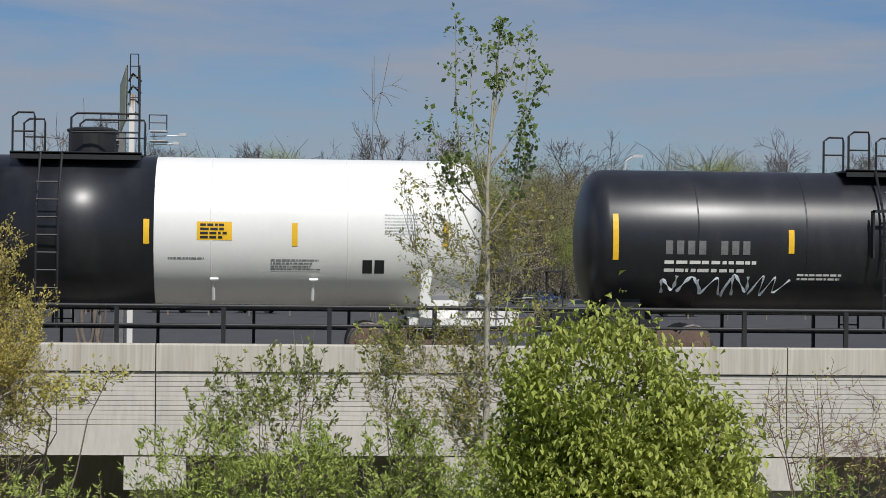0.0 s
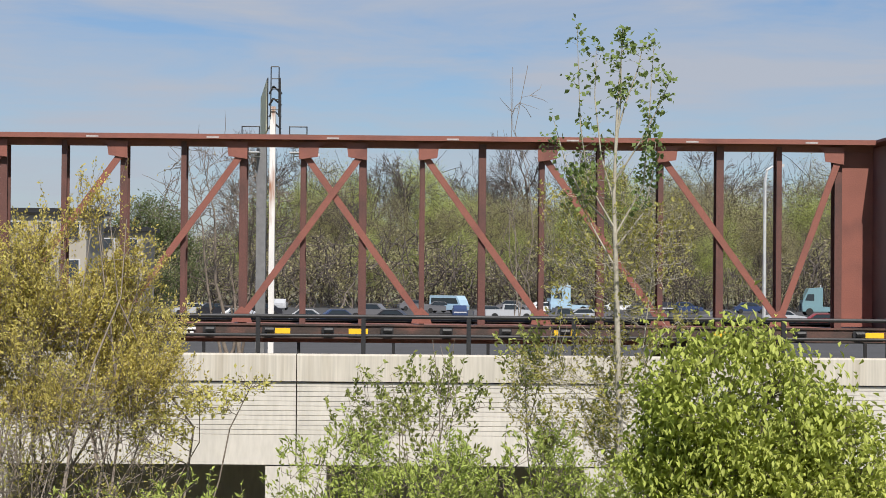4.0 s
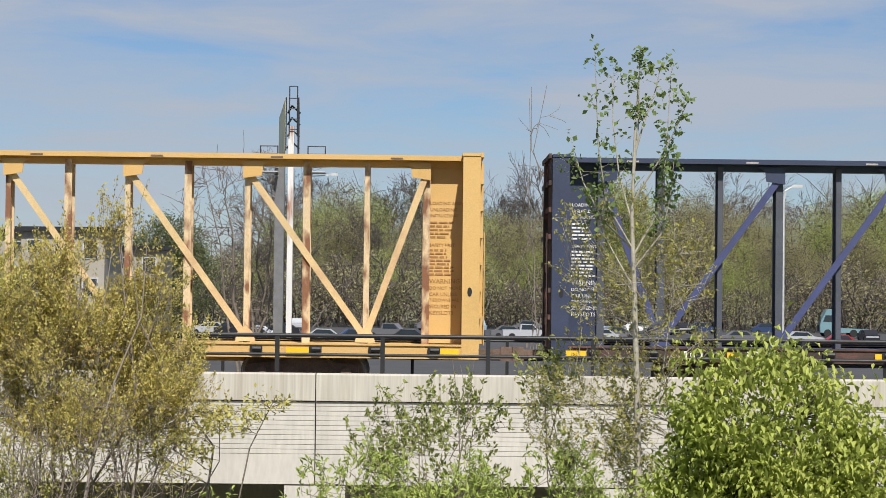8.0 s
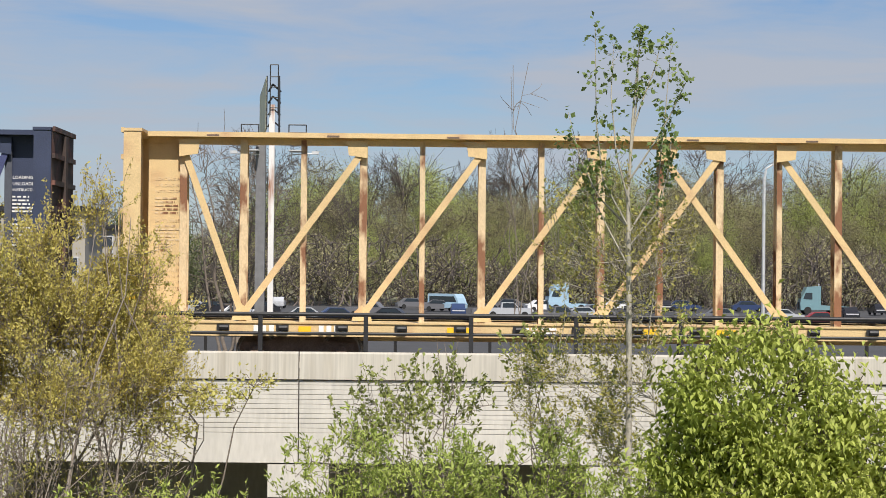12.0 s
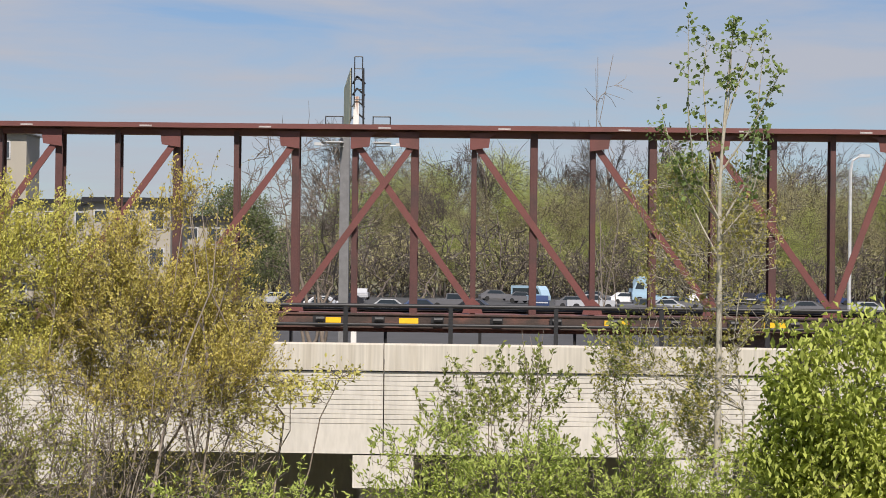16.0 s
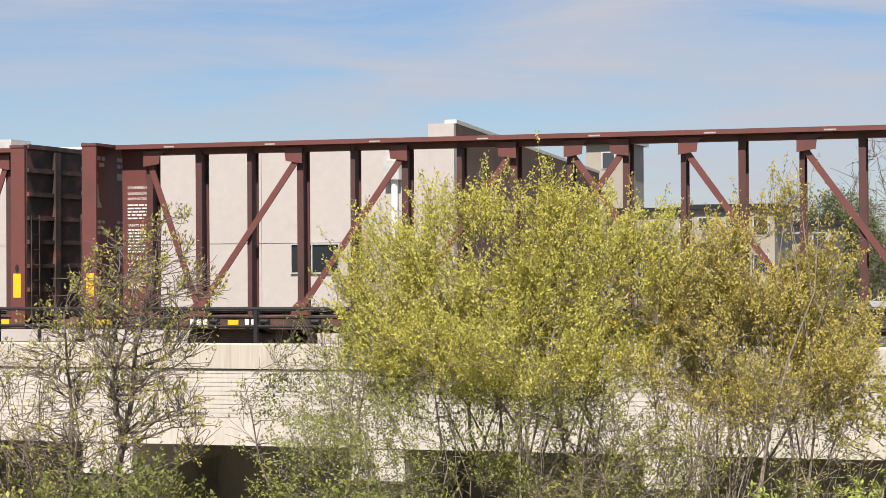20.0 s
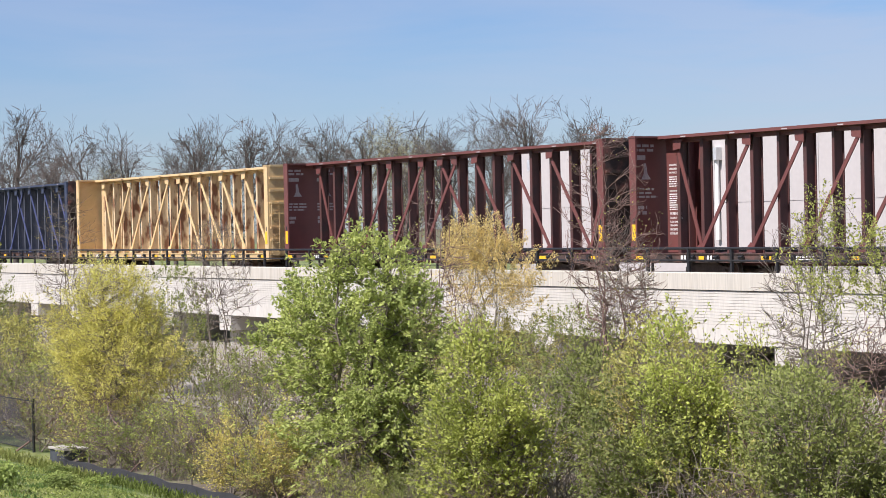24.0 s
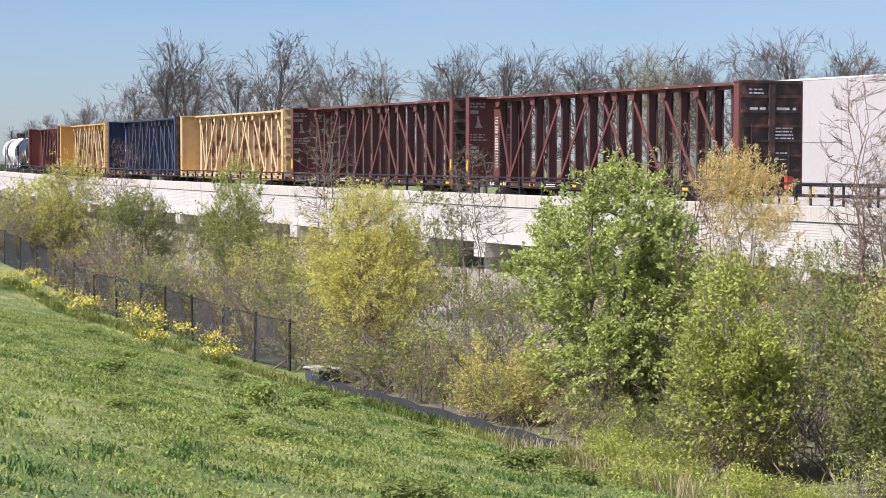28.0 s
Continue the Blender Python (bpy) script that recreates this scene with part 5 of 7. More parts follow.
crowned("twiggy_shrub", "sparse twiggy shrub with reddish-grey branches", "bush", 9.1, 33.0,
        [(9.0, 0, 3.7, 1.15, 1.0), (9.7, 0, 3.2, 0.9, 1.0), (8.3, 0, 3.9, 0.5, 0.9)], 330, 5, 0.10, LEAF_OLIVE, 0.06, TWIG_RED, 0.03, stems=9, limbs=40, shell=0.3, gap=0.3, seed=50, foot=0.4, bare=0.55)
# half-bare trees beside the tall green one
crowned("half_bare_tree", "half-bare young tree with crooked grey limbs", "tree", -16.6, 32.0,
        [(-15.9, 0, 5.4, 1.6, 1.6), (-16.6, 0, 4.8, 1.6, 1.2), (-15.4, 0.2, 6.6, 0.7, 0.8), (-16.4, 0, 3.6, 1.9, 0.9)],
        1000, 7, 0.09, LEAF_OLIVE, 0.075, BARK, 0.10, stems=4, limbs=70, shell=0.3, gap=0.30, seed=51, foot=0.15, bare=0.5, thin=0.006, spray=0.25, upright=0.6)
crowned("twiggy_shrub", "grey twiggy shrub with a few small leaves", "bush", -18.4, 32.0,
        [(-18.4, 0, 3.6, 1.3, 1.5), (-17.2, 0, 2.8, 1.5, 1.2), (-19.2, 0, 4.6, 0.8, 1.0)], 620, 6, 0.10, LEAF_OLIVE, 0.065, TWIG, 0.035, stems=12, limbs=60, shell=0.3, gap=0.25, seed=53, foot=0.6, bare=0.6, thin=0.005, spray=0.25)
crowned("half_bare_tree", "thin half-bare tree with small olive leaves", "tree", -12.6, 32.5,
        [(-12.4, 0, 4.6, 1.3, 1.3), (-13.2, 0, 3.8, 1.2, 1.0)], 380, 8, 0.09, LEAF_MID, 0.070, BARK, 0.05, stems=4, limbs=34, shell=0.3, gap=0.38, seed=52, foot=0.3, bare=0.35)
for k, (x, y, z, rx, rz, n, leaf) in enumerate(((-14.3, 28, 2.3, 1.4, 1.0, 420, LEAF_MID), (-11.0, 28, 2.3, 2.0, 0.75, 380, LEAF_MID), (-17.3, 28, 1.8, 1.4, 0.9, 300, LEAF_MID))):
    crowned("low_shrub", "low leafy shrub in the dip below the bridge", "bush", x, y, [(x, 0, z, rx, rz), (x + 0.5, 0, z - 0.9, rx, 0.9)], n, 15, 0.11, leaf, 0.085, BARK, 0.03,
            stems=7, limbs=26, shell=0.5, gap=0.15, seed=60 + k, group="low green shrubs below the bridge", spikes=0.3, spray=0.3, upright=0.6)
# tall green tree
crowned("green_tree", "tall narrow leafy tree with bright green foliage", "tree", -19.6, 27.0,
        [(-19.4, 0, 6.3, 1.35, 1.6), (-19.25, 0, 8.0, 0.66, 0.75), (-18.2, 0, 6.4, 0.75, 1.1), (-20.4, 0, 6.9, 0.6, 0.8), (-18.7, 0, 7.0, 0.6, 0.9), (-20.4, 0, 3.6, 1.6, 1.3), (-19.2, 0, 3.2, 1.8, 1.6), (-18.6, 0.1, 5.2, 1.0, 1.2), (-21.2, 0, 4.6, 0.7, 0.6)],
        2300, 13, 0.11, LEAF_TREE, 0.115, BARK, 0.09, stems=4, limbs=56, shell=0.5, gap=0.24, gap_size=0.8, droop=0.7, seed=71, foot=0.2, spikes=0.25, spray=0.3, upright=0.5)
# thin trees before the girder, further along
crowned("leafy_sapling", "thin sapling with light green leaves before the bridge", "tree", -34.2, 33.0,
        [(-35.8, 0, 5.4, 1.1, 1.8), (-31.9, 0, 6.2, 1.0, 1.5), (-29.9, 0, 5.9, 1.1, 1.6), (-33.6, 0, 5.0, 1.2, 1.2)], 900, 10, 0.12, LEAF_BRIGHT, 0.08, BARK, 0.04, stems=9, limbs=60, shell=0.3, gap=0.34, seed=72, foot=1.4, bare=0.15, spray=0.35, upright=0.6)
for k, (x, y, z, rx, rz, stems) in enumerate(((-30.7, 33, 4.0, 1.8, 2.2, 6), (-27.3, 33.5, 3.9, 1.6, 2.2, 5), (-45.2, 34, 4.5, 1.0, 1.9, 3), (-44.4, 33, 6.0, 1.5, 2.9, 5), (-24.6, 33, 4.2, 1.4, 2.2, 4),
                                              (-48.6, 30, 4.6, 1.3, 2.6, 6), (-37.8, 34, 4.4, 1.3, 2.0, 4), (-26.0, 27, 2.7, 1.4, 1.8, 7), (-24.4, 28.5, 2.9, 1.3, 1.9, 6), (-28.6, 27.5, 2.6, 1.3, 1.7, 6), (-82.8, 33, 5.6, 1.7, 2.6, 7), (-118.0, 34, 5.0, 2.2, 2.3, 7), (-70.5, 34, 4.8, 1.4, 2.0, 5))):
    crowned("bare_sapling", "leggy bare sapling with fine reddish twigs", "tree", x, y, [(x, 0, z, rx, rz), (x + 0.4, 0, z - rz * 0.5, rx * 1.1, rz * 0.6), (x - 0.3, 0, z + 0.5 * rz, rx * 0.6, rz * 0.55)],
            420, 4, 0.10, LEAF_OLIVE, 0.06, TWIG_RED if k % 2 else BARK, 0.04, stems=stems, limbs=46, shell=0.3, gap=0.25, seed=80 + k, foot=0.5, bare=0.8, thin=0.006, group="bare saplings along the bridge")
# bushes and small trees of the last view
crowned("willow", "yellow-green willow with drooping fine twigs", "tree", -57.2, 24.3,
        [(-58.2, 0, 3.3, 1.7, 1.7), (-57.4, 0, 4.3, 1.1, 1.0), (-56.9, 0, 2.4, 1.7, 1.4), (-59.0, 0.2, 2.6, 1.1, 1.1)],
        1900, 20, 0.12, LEAF_WILLOW, 0.085, BARK, 0.10, stems=4, limbs=50, shell=0.4, gap=0.28, gap_size=0.7, aspect=0.3, droop=0.9, seed=91, foot=0.25, spikes=0.4, spray=0.45, upright=0.35)
crowned("crab_apple", "spreading green tree with dark crooked limbs", "tree", -43.8, 24.5,
        [(-42.6, 0, 5.0, 1.25, 1.1), (-45.0, 0, 4.4, 1.0, 0.9), (-46.3, 0, 3.2, 1.2, 0.9), (-44.0, 0, 3.4, 1.5, 1.2), (-42.4, 0, 2.8, 1.3, 1.1), (-45.2, 0.2, 1.6, 1.3, 0.9), (-43.2, 0, 0.8, 1.7, 1.2), (-41.3, 0.1, 3.9, 1.2, 1.2), (-41.4, 0.1, 1.8, 1.4, 1.3)],
        2500, 14, 0.105, LEAF_CRAB, 0.115, BARK, 0.11, stems=6, limbs=70, shell=0.45, gap=0.40, gap_size=0.9, seed=92, foot=0.25, spikes=0.42, spray=0.30, upright=0.25)
crowned("golden_shrub", "golden-orange feathery shrub beside the bridge", "bush", -57.1, 37.0,
        [(-57.1, 0, 5.5, 1.0, 0.8), (-55.9, 0, 5.2, 0.9, 0.55), (-58.3, 0, 5.3, 0.8, 0.6), (-54.9, 0, 4.3, 0.8, 0.7), (-57.0, 0, 4.4, 1.0, 0.8)],
        460, 26, 0.15, LEAF_ORANGE, 0.10, BARK_PALE, 0.05, stems=8, limbs=34, shell=0.3, gap=0.3, aspect=0.3, seed=93, foot=0.35, spikes=0.8, spray=0.5, upright=0.6)
for k, (name, label, x, y, lobes, n, leaf, sz) in enumerate((
        ("round_bush", "rounded yellow-green bush at the foot of the bank", -36.0, 23.4, [(-36.1, 0, 2.4, 0.95, 1.5), (-36.0, 0, 1.3, 1.4, 1.4), (-36.4, 0, 3.4, 0.5, 0.75), (-35.2, 0, 1.9, 0.8, 1.0)], 1250, LEAF_BRIGHT, 0.095),
        ("round_bush", "mid-green bush in the brush below the bridge", -32.0, 24.5, [(-32.1, 0, 1.6, 1.2, 1.5), (-31.3, 0, 1.2, 1.1, 1.2)], 800, LEAF_MID, 0.095),
        ("round_bush", "dark green bush in the brush below the bridge", -38.4, 28.0, [(-38.6, 0, 1.9, 1.2, 1.2), (-37.5, 0, 1.4, 1.3, 1.0)], 650, LEAF_MID, 0.10),
        ("round_bush", "light green bush in the brush below the bridge", -30.3, 27.0, [(-30.4, 0, 1.9, 1.5, 1.2), (-29.6, 0, 1.3, 1.3, 1.0)], 750, LEAF_MID, 0.10),
        ("round_bush", "light green bush with olive tips", -36.0, 28.0, [(-36.0, 0, 2.4, 1.0, 1.7), (-35.6, 0, 1.4, 1.3, 1.2)], 750, LEAF_OLIVE, 0.09),
        ("round_bush", "mid-green bush with a ragged top", -27.4, 29.0, [(-27.4, 0, 1.8, 1.7, 1.0), (-26.6, 0, 1.2, 1.5, 1.0)], 650, LEAF_MID, 0.10),
        ("round_bush", "leafy bush beside the tall green tree", -23.6, 28.0, [(-23.6, 0, 2.2, 1.4, 1.2), (-24.4, 0, 1.3, 1.4, 1.0)], 650, LEAF_MID, 0.10),
        ("round_bush", "loose olive-green bush with grey stems below the bridge", -34.6, 27.0, [(-34.7, 0, 2.8, 1.1, 1.1), (-34.2, 0, 1.8, 1.5, 1.1)], 700, LEAF_OLIVE, 0.085),
        ("round_bush", "yellow-green bush in front of the girders", -29.2, 26.0, [(-29.2, 0, 2.2, 1.1, 1.2), (-28.8, 0, 1.4, 1.3, 0.9)], 800, LEAF_MID, 0.085),
        ("round_bush", "upright yellow-green bush at the edge of the dip", -31.4, 25.0, [(-31.4, 0, 2.9, 0.8, 1.3), (-31.2, 0, 1.8, 1.1, 1.2)], 850, LEAF_BRIGHT, 0.085),
        ("round_bush", "spreading yellow-green bush at the edge of the dip", -27.7, 25.0, [(-27.8, 0, 2.3, 1.2, 0.95), (-27.0, 0, 1.5, 1.3, 0.9)], 800, LEAF_MID, 0.085),
        ("budding_bush", "low golden-olive bush by the black barrier", -46.6, 23.4, [(-46.4, 0, 0.35, 1.35, 0.95), (-47.4, 0, 0.2, 0.9, 0.7), (-45.4, 0, 0.4, 0.8, 0.8)], 620, LEAF_AMBER, 0.07),
        ("budding_bush", "tall yellow-green bush behind the fence", -99.0, 26.0, [(-99.0, 0, 4.0, 1.7, 2.0), (-98.3, 0, 3.0, 1.9, 1.6), (-99.6, 0, 5.0, 0.9, 1.1)], 1100, LEAF_GOLD, 0.10),
        ("budding_bush", "olive-green bush behind the fence", -93.0, 27.5, [(-93.2, 0, 2.6, 1.9, 1.9), (-92.4, 0, 3.6, 1.2, 1.0)], 900, LEAF_MID, 0.10),
        ("budding_bush", "yellow-green bush at the far end of the fence", -110.0, 27.0, [(-110.0, 0, 3.4, 2.0, 1.5)], 600, LEAF_GOLD, 0.11),
        ("budding_bush", "thin green bush behind the fence", -86.0, 30.0, [(-86.0, 0, 2.3, 2.0, 2.0), (-84.6, 0, 1.6, 1.6, 1.4)], 700, LEAF_MID, 0.10),
        ("budding_bush", "slender green bush before the far girders", -88.5, 31.0, [(-88.5, 0, 4.2, 1.2, 1.8), (-89.6, 0, 3.0, 1.4, 1.4)], 750, LEAF_BRIGHT, 0.10),
        ("budding_bush", "tangled olive bush at the foot of the bridge", -58.5, 37.5, [(-58.5, 0, 2.3, 2.2, 1.2), (-56.3, 0, 2.0, 1.7, 1.0), (-54.6, 0, 2.2, 1.3, 1.2)], 800, LEAF_OLIVE, 0.09),
        ("budding_bush", "green bush at the foot of the bridge", -50.2, 36.0, [(-50.2, 0, 2.2, 2.0, 1.3), (-48.4, 0, 1.7, 1.6, 1.0)], 700, LEAF_MID, 0.09),
        ("budding_bush", "olive bush behind the fence", -79.5, 29.0, [(-79.5, 0, 1.6, 1.7, 1.3)], 450, LEAF_OLIVE, 0.10),
        ("budding_bush", "tall ragged bush behind the fence", -72.5, 33.0, [(-72.5, 0, 2.6, 1.5, 2.2)], 500, LEAF_MID, 0.10))):
    crowned(name, label, "bush", x, y, lobes, n, 11, 0.12, leaf, sz, BARK, 0.05, stems=8, limbs=42, shell=0.5, gap=0.33, seed=100 + k, foot=0.35, bare=0.06, spikes=0.4, spray=0.36, upright=0.55)


# ---------------------------------------------------------------- woods
def far_tree_meshes(seed, height, leaf):
    if leaf:
        h = height
        lobes = [(0, 0, h * 0.58, h * 0.22, h * 0.22, h * 0.30), (h * 0.1, 0, h * 0.45, h * 0.2, h * 0.2, h * 0.25), (-h * 0.1, 0.5, h * 0.7, h * 0.16, h * 0.16, h * 0.22)]
        return crown_meshes(seed, lobes, 330, 78, 0.85, leaf, 0.135, TWIG_FAR, 0.20, stems=2, limbs=36, shell=0.35, gap=0.25, gap_size=2.2, foot=0.3, bare=0.15, thin=0.03, spikes=0.4)
    return plant_meshes(seed, height * 0.55, 1, trunk=height * 0.016, depth=4, bark=TWIG_FAR, leaf=None, kids=(9, 6, 5, 4), angle=(20, 52), ratio=0.62, first=0.22,
                        lift=(0.02, 0.06, 0.05, 0.03, 0.02), wander=0.10, thin=0.014, leaf_level=9)


def far_kind(label, makes):
    """Several alike trees and their true heights."""
    out = []
    for wood, crown in makes:
        co = np.empty(len(wood.vertices) * 3, np.float32)
        wood.vertices.foreach_get("co", co)
        out.append(((wood, crown), float(co.reshape(-1, 3)[:, 2].max()), []))
    return label, out


FAR = {"bare": far_kind("bare woodland tree with fine branching twigs", [far_tree_meshes(200 + k, 20.0, None) for k in range(4)]),
       "brown": far_kind("budding woodland tree with a hazy brown-green crown", [far_tree_meshes(210 + k, 16.0, LEAF_WOODS) for k in range(3)]),
       "green": far_kind("woodland tree in light green spring leaf", [far_tree_meshes(220 + k, 16.0, LEAF_WOODS_GREEN) for k in range(2)])}


def make_woods():
    rnd = random.Random(77)

    def put(x, y, size, kind):
        label, pool = FAR[kind]
        meshes, tall, done = pool[rnd.randrange(len(pool))]
        turn = rnd.uniform(0, 360)
        z = ground_height(x, y)
        if not done:
            done.append(plant("woodland_tree", label, "tree", x, y, meshes, z, turn, size / tall, "trees of the wood behind the railway"))
        else:
            ob = copy_thing(done[0], pose(x, y, z, 0, 0, turn))
            ob.scale = (size / tall,) * 3
    # wood behind the car park
    for row, (y, low, high, step, leafy) in enumerate(((306, 9, 13, 5.2, 0.9), (317, 14, 20, 5.2, 0.9), (330, 19, 25, 5.0, 0.75), (345, 22, 29, 5.0, 0.35))):
        x = -56 + row * 2
        while x < 116:
            edge = 0.62 if x < -24 else 1.0
            kind = "bare" if rnd.random() > leafy else "green" if rnd.random() < 0.42 else "brown"
            put(x + rnd.uniform(-2, 2), y + rnd.uniform(-5, 5), rnd.uniform(low, high) * edge, kind)
            x += step * rnd.uniform(0.7, 1.3)
    # understorey of the wood
    low = crown_meshes(236, [(0, 0, 2.4, 3.2, 2.6, 2.2), (1.5, 0.4, 1.6, 2.4, 2.0, 1.4), (-1.6, 0, 3.4, 1.6, 1.6, 1.5)], 90, 15, 0.5, LEAF_WOODS, 0.19, TWIG_FAR, 0.08, stems=7, limbs=16,
                       shell=0.3, gap=0.15, foot=1.2, bare=0.45, thin=0.03, spikes=0.3)
    first = None
    for y, step in ((297, 5.2), (311, 5.0)):
        x = -60.0
        while x < 118:
            px, py, size = x + rnd.uniform(-1, 1), y + rnd.uniform(-2, 2), rnd.uniform(1.2, 2.3)
            if first is None:
                first = plant("undergrowth", "grey-brown undergrowth at the edge of the wood", "bush", px, py, low, None, 0, size, "undergrowth at the edge of the wood")
            else:
                copy_thing(first, pose(px, py, ground_height(px, py), 0, 0, rnd.uniform(0, 360))).scale = (size,) * 3
            x += step * rnd.uniform(0.7, 1.3)
    # big bare trees beyond the end of the warehouse
    for low, high, near, far, step in ((2.7, 3.6, 265, 330, 1.0), (1.9, 2.9, 230, 262, 1.45)):
        az = -76.5
        while az < -53:
            d = rnd.uniform(near, far)
            fall = max(0.35, min(1.0, (az + 77.5) / 5.0))
            el = rnd.uniform(low, high) * fall
            x, y = d * math.sin(radians(az)), d * math.cos(radians(az))
            put(x, y, 6.3 + d * math.tan(radians(el)) - ground_height(x, y), "brown" if rnd.random() < 0.08 else "bare")
            az += step * rnd.uniform(0.7, 1.3)


make_woods()
crowned("evergreen", "dark rounded evergreen at the edge of the wood", "tree", -24.8, 200.0, [(-24.8, 0, 10.6, 3.6, 3.0), (-24.4, 0, 7.0, 4.4, 4.0)],
        500, 26, 0.5, leafage("dark_evergreen_leaf", (0.13, 0.165, 0.065), (0.17, 0.19, 0.075), 0.15), 0.26, BARK, 0.2, stems=2, limbs=30, seed=230, thin=0.02)
crowned("forked_bare_tree", "tall bare tree with long crooked limbs", "tree", -10.5, 125.0, [(-11.5, 0, 11.0, 4.0, 3.0), (-9.0, 0, 9.0, 3.0, 3.0), (-10.5, 0, 6.5, 2.5, 3.0)],
        260, 2, 0.4, LEAF_WOODS, 0.16, BARK, 0.16, stems=7, limbs=60, seed=231, foot=0.7, bare=0.9, thin=0.018)
crowned("forked_bare_tree", "thin bare tree of upright whips", "tree", 4.1, 75.0, [(4.0, 0, 11.0, 1.6, 3.0), (4.4, 0, 7.5, 1.8, 3.0)],
        16, 1, 0.3, LEAF_WOODS, 0.10, TWIG, 0.03, stems=5, limbs=4, seed=232, foot=0.5, bare=0.5, thin=0.010, reach=1.0)


# brush along the foot of the bridge
def make_brush():
    rnd = random.Random(5)
    kinds = []
    for k, (leaf, bare, bark, label) in enumerate(((LEAF_OLIVE, 0.75, TWIG, "tangled grey-brown brush with a few buds"), (LEAF_MID, 0.15, BARK, "low green brush below the bridge"),
                                                    (LEAF_OLIVE, 0.35, TWIG_RED, "reddish brush with olive buds"), (LEAF_BRIGHT, 0.1, BARK, "low light green brush"))):
        me = crown_meshes(240 + k, [(0, 0, 1.0, 1.5, 1.3, 0.9), (0.7, 0.2, 0.7, 1.2, 1.0, 0.6), (-0.8, -0.2, 1.3, 0.8, 0.8, 0.7)], 115, 12, 0.17, leaf, 0.078, bark, 0.03, stems=8, limbs=12,
                          shell=0.35, gap=0.2, foot=0.9, bare=bare, thin=0.006, spikes=0.4, spray=0.36, upright=0.7)
        kinds.append((me, label, []))
    for i in range(224):
        x = rnd.uniform(-118, -9) if i < 190 else rnd.uniform(-59, -38)
        y = rnd.uniform(22.9, 25.5) if i % 5 < 2 and x < -24 else 24.2 + 16.3 * rnd.random() ** 1.3
        if i >= 190:
            y = rnd.uniform(22.8, 24.6)
        elif -49 < x < -39 and y < 25.2:
            y += 3.0
        k = rnd.choice((0, 0, 0, 1, 1, 2, 2, 3))
        me, label, done = kinds[k]
        size = rnd.uniform(0.7, 1.35) if i < 190 else rnd.uniform(0.35, 0.7)
        if not done:
            done.append(plant("brush", label, "bush", x, y, me, None, rnd.uniform(0, 360), size, "brush at the foot of the bridge"))
        else:
            ob = copy_thing(done[0], pose(x, y, ground_height(x, y) - 0.02, 0, 0, rnd.uniform(0, 360)))
            ob.scale = (size, size, size * rnd.uniform(0.8, 1.2))


make_brush()


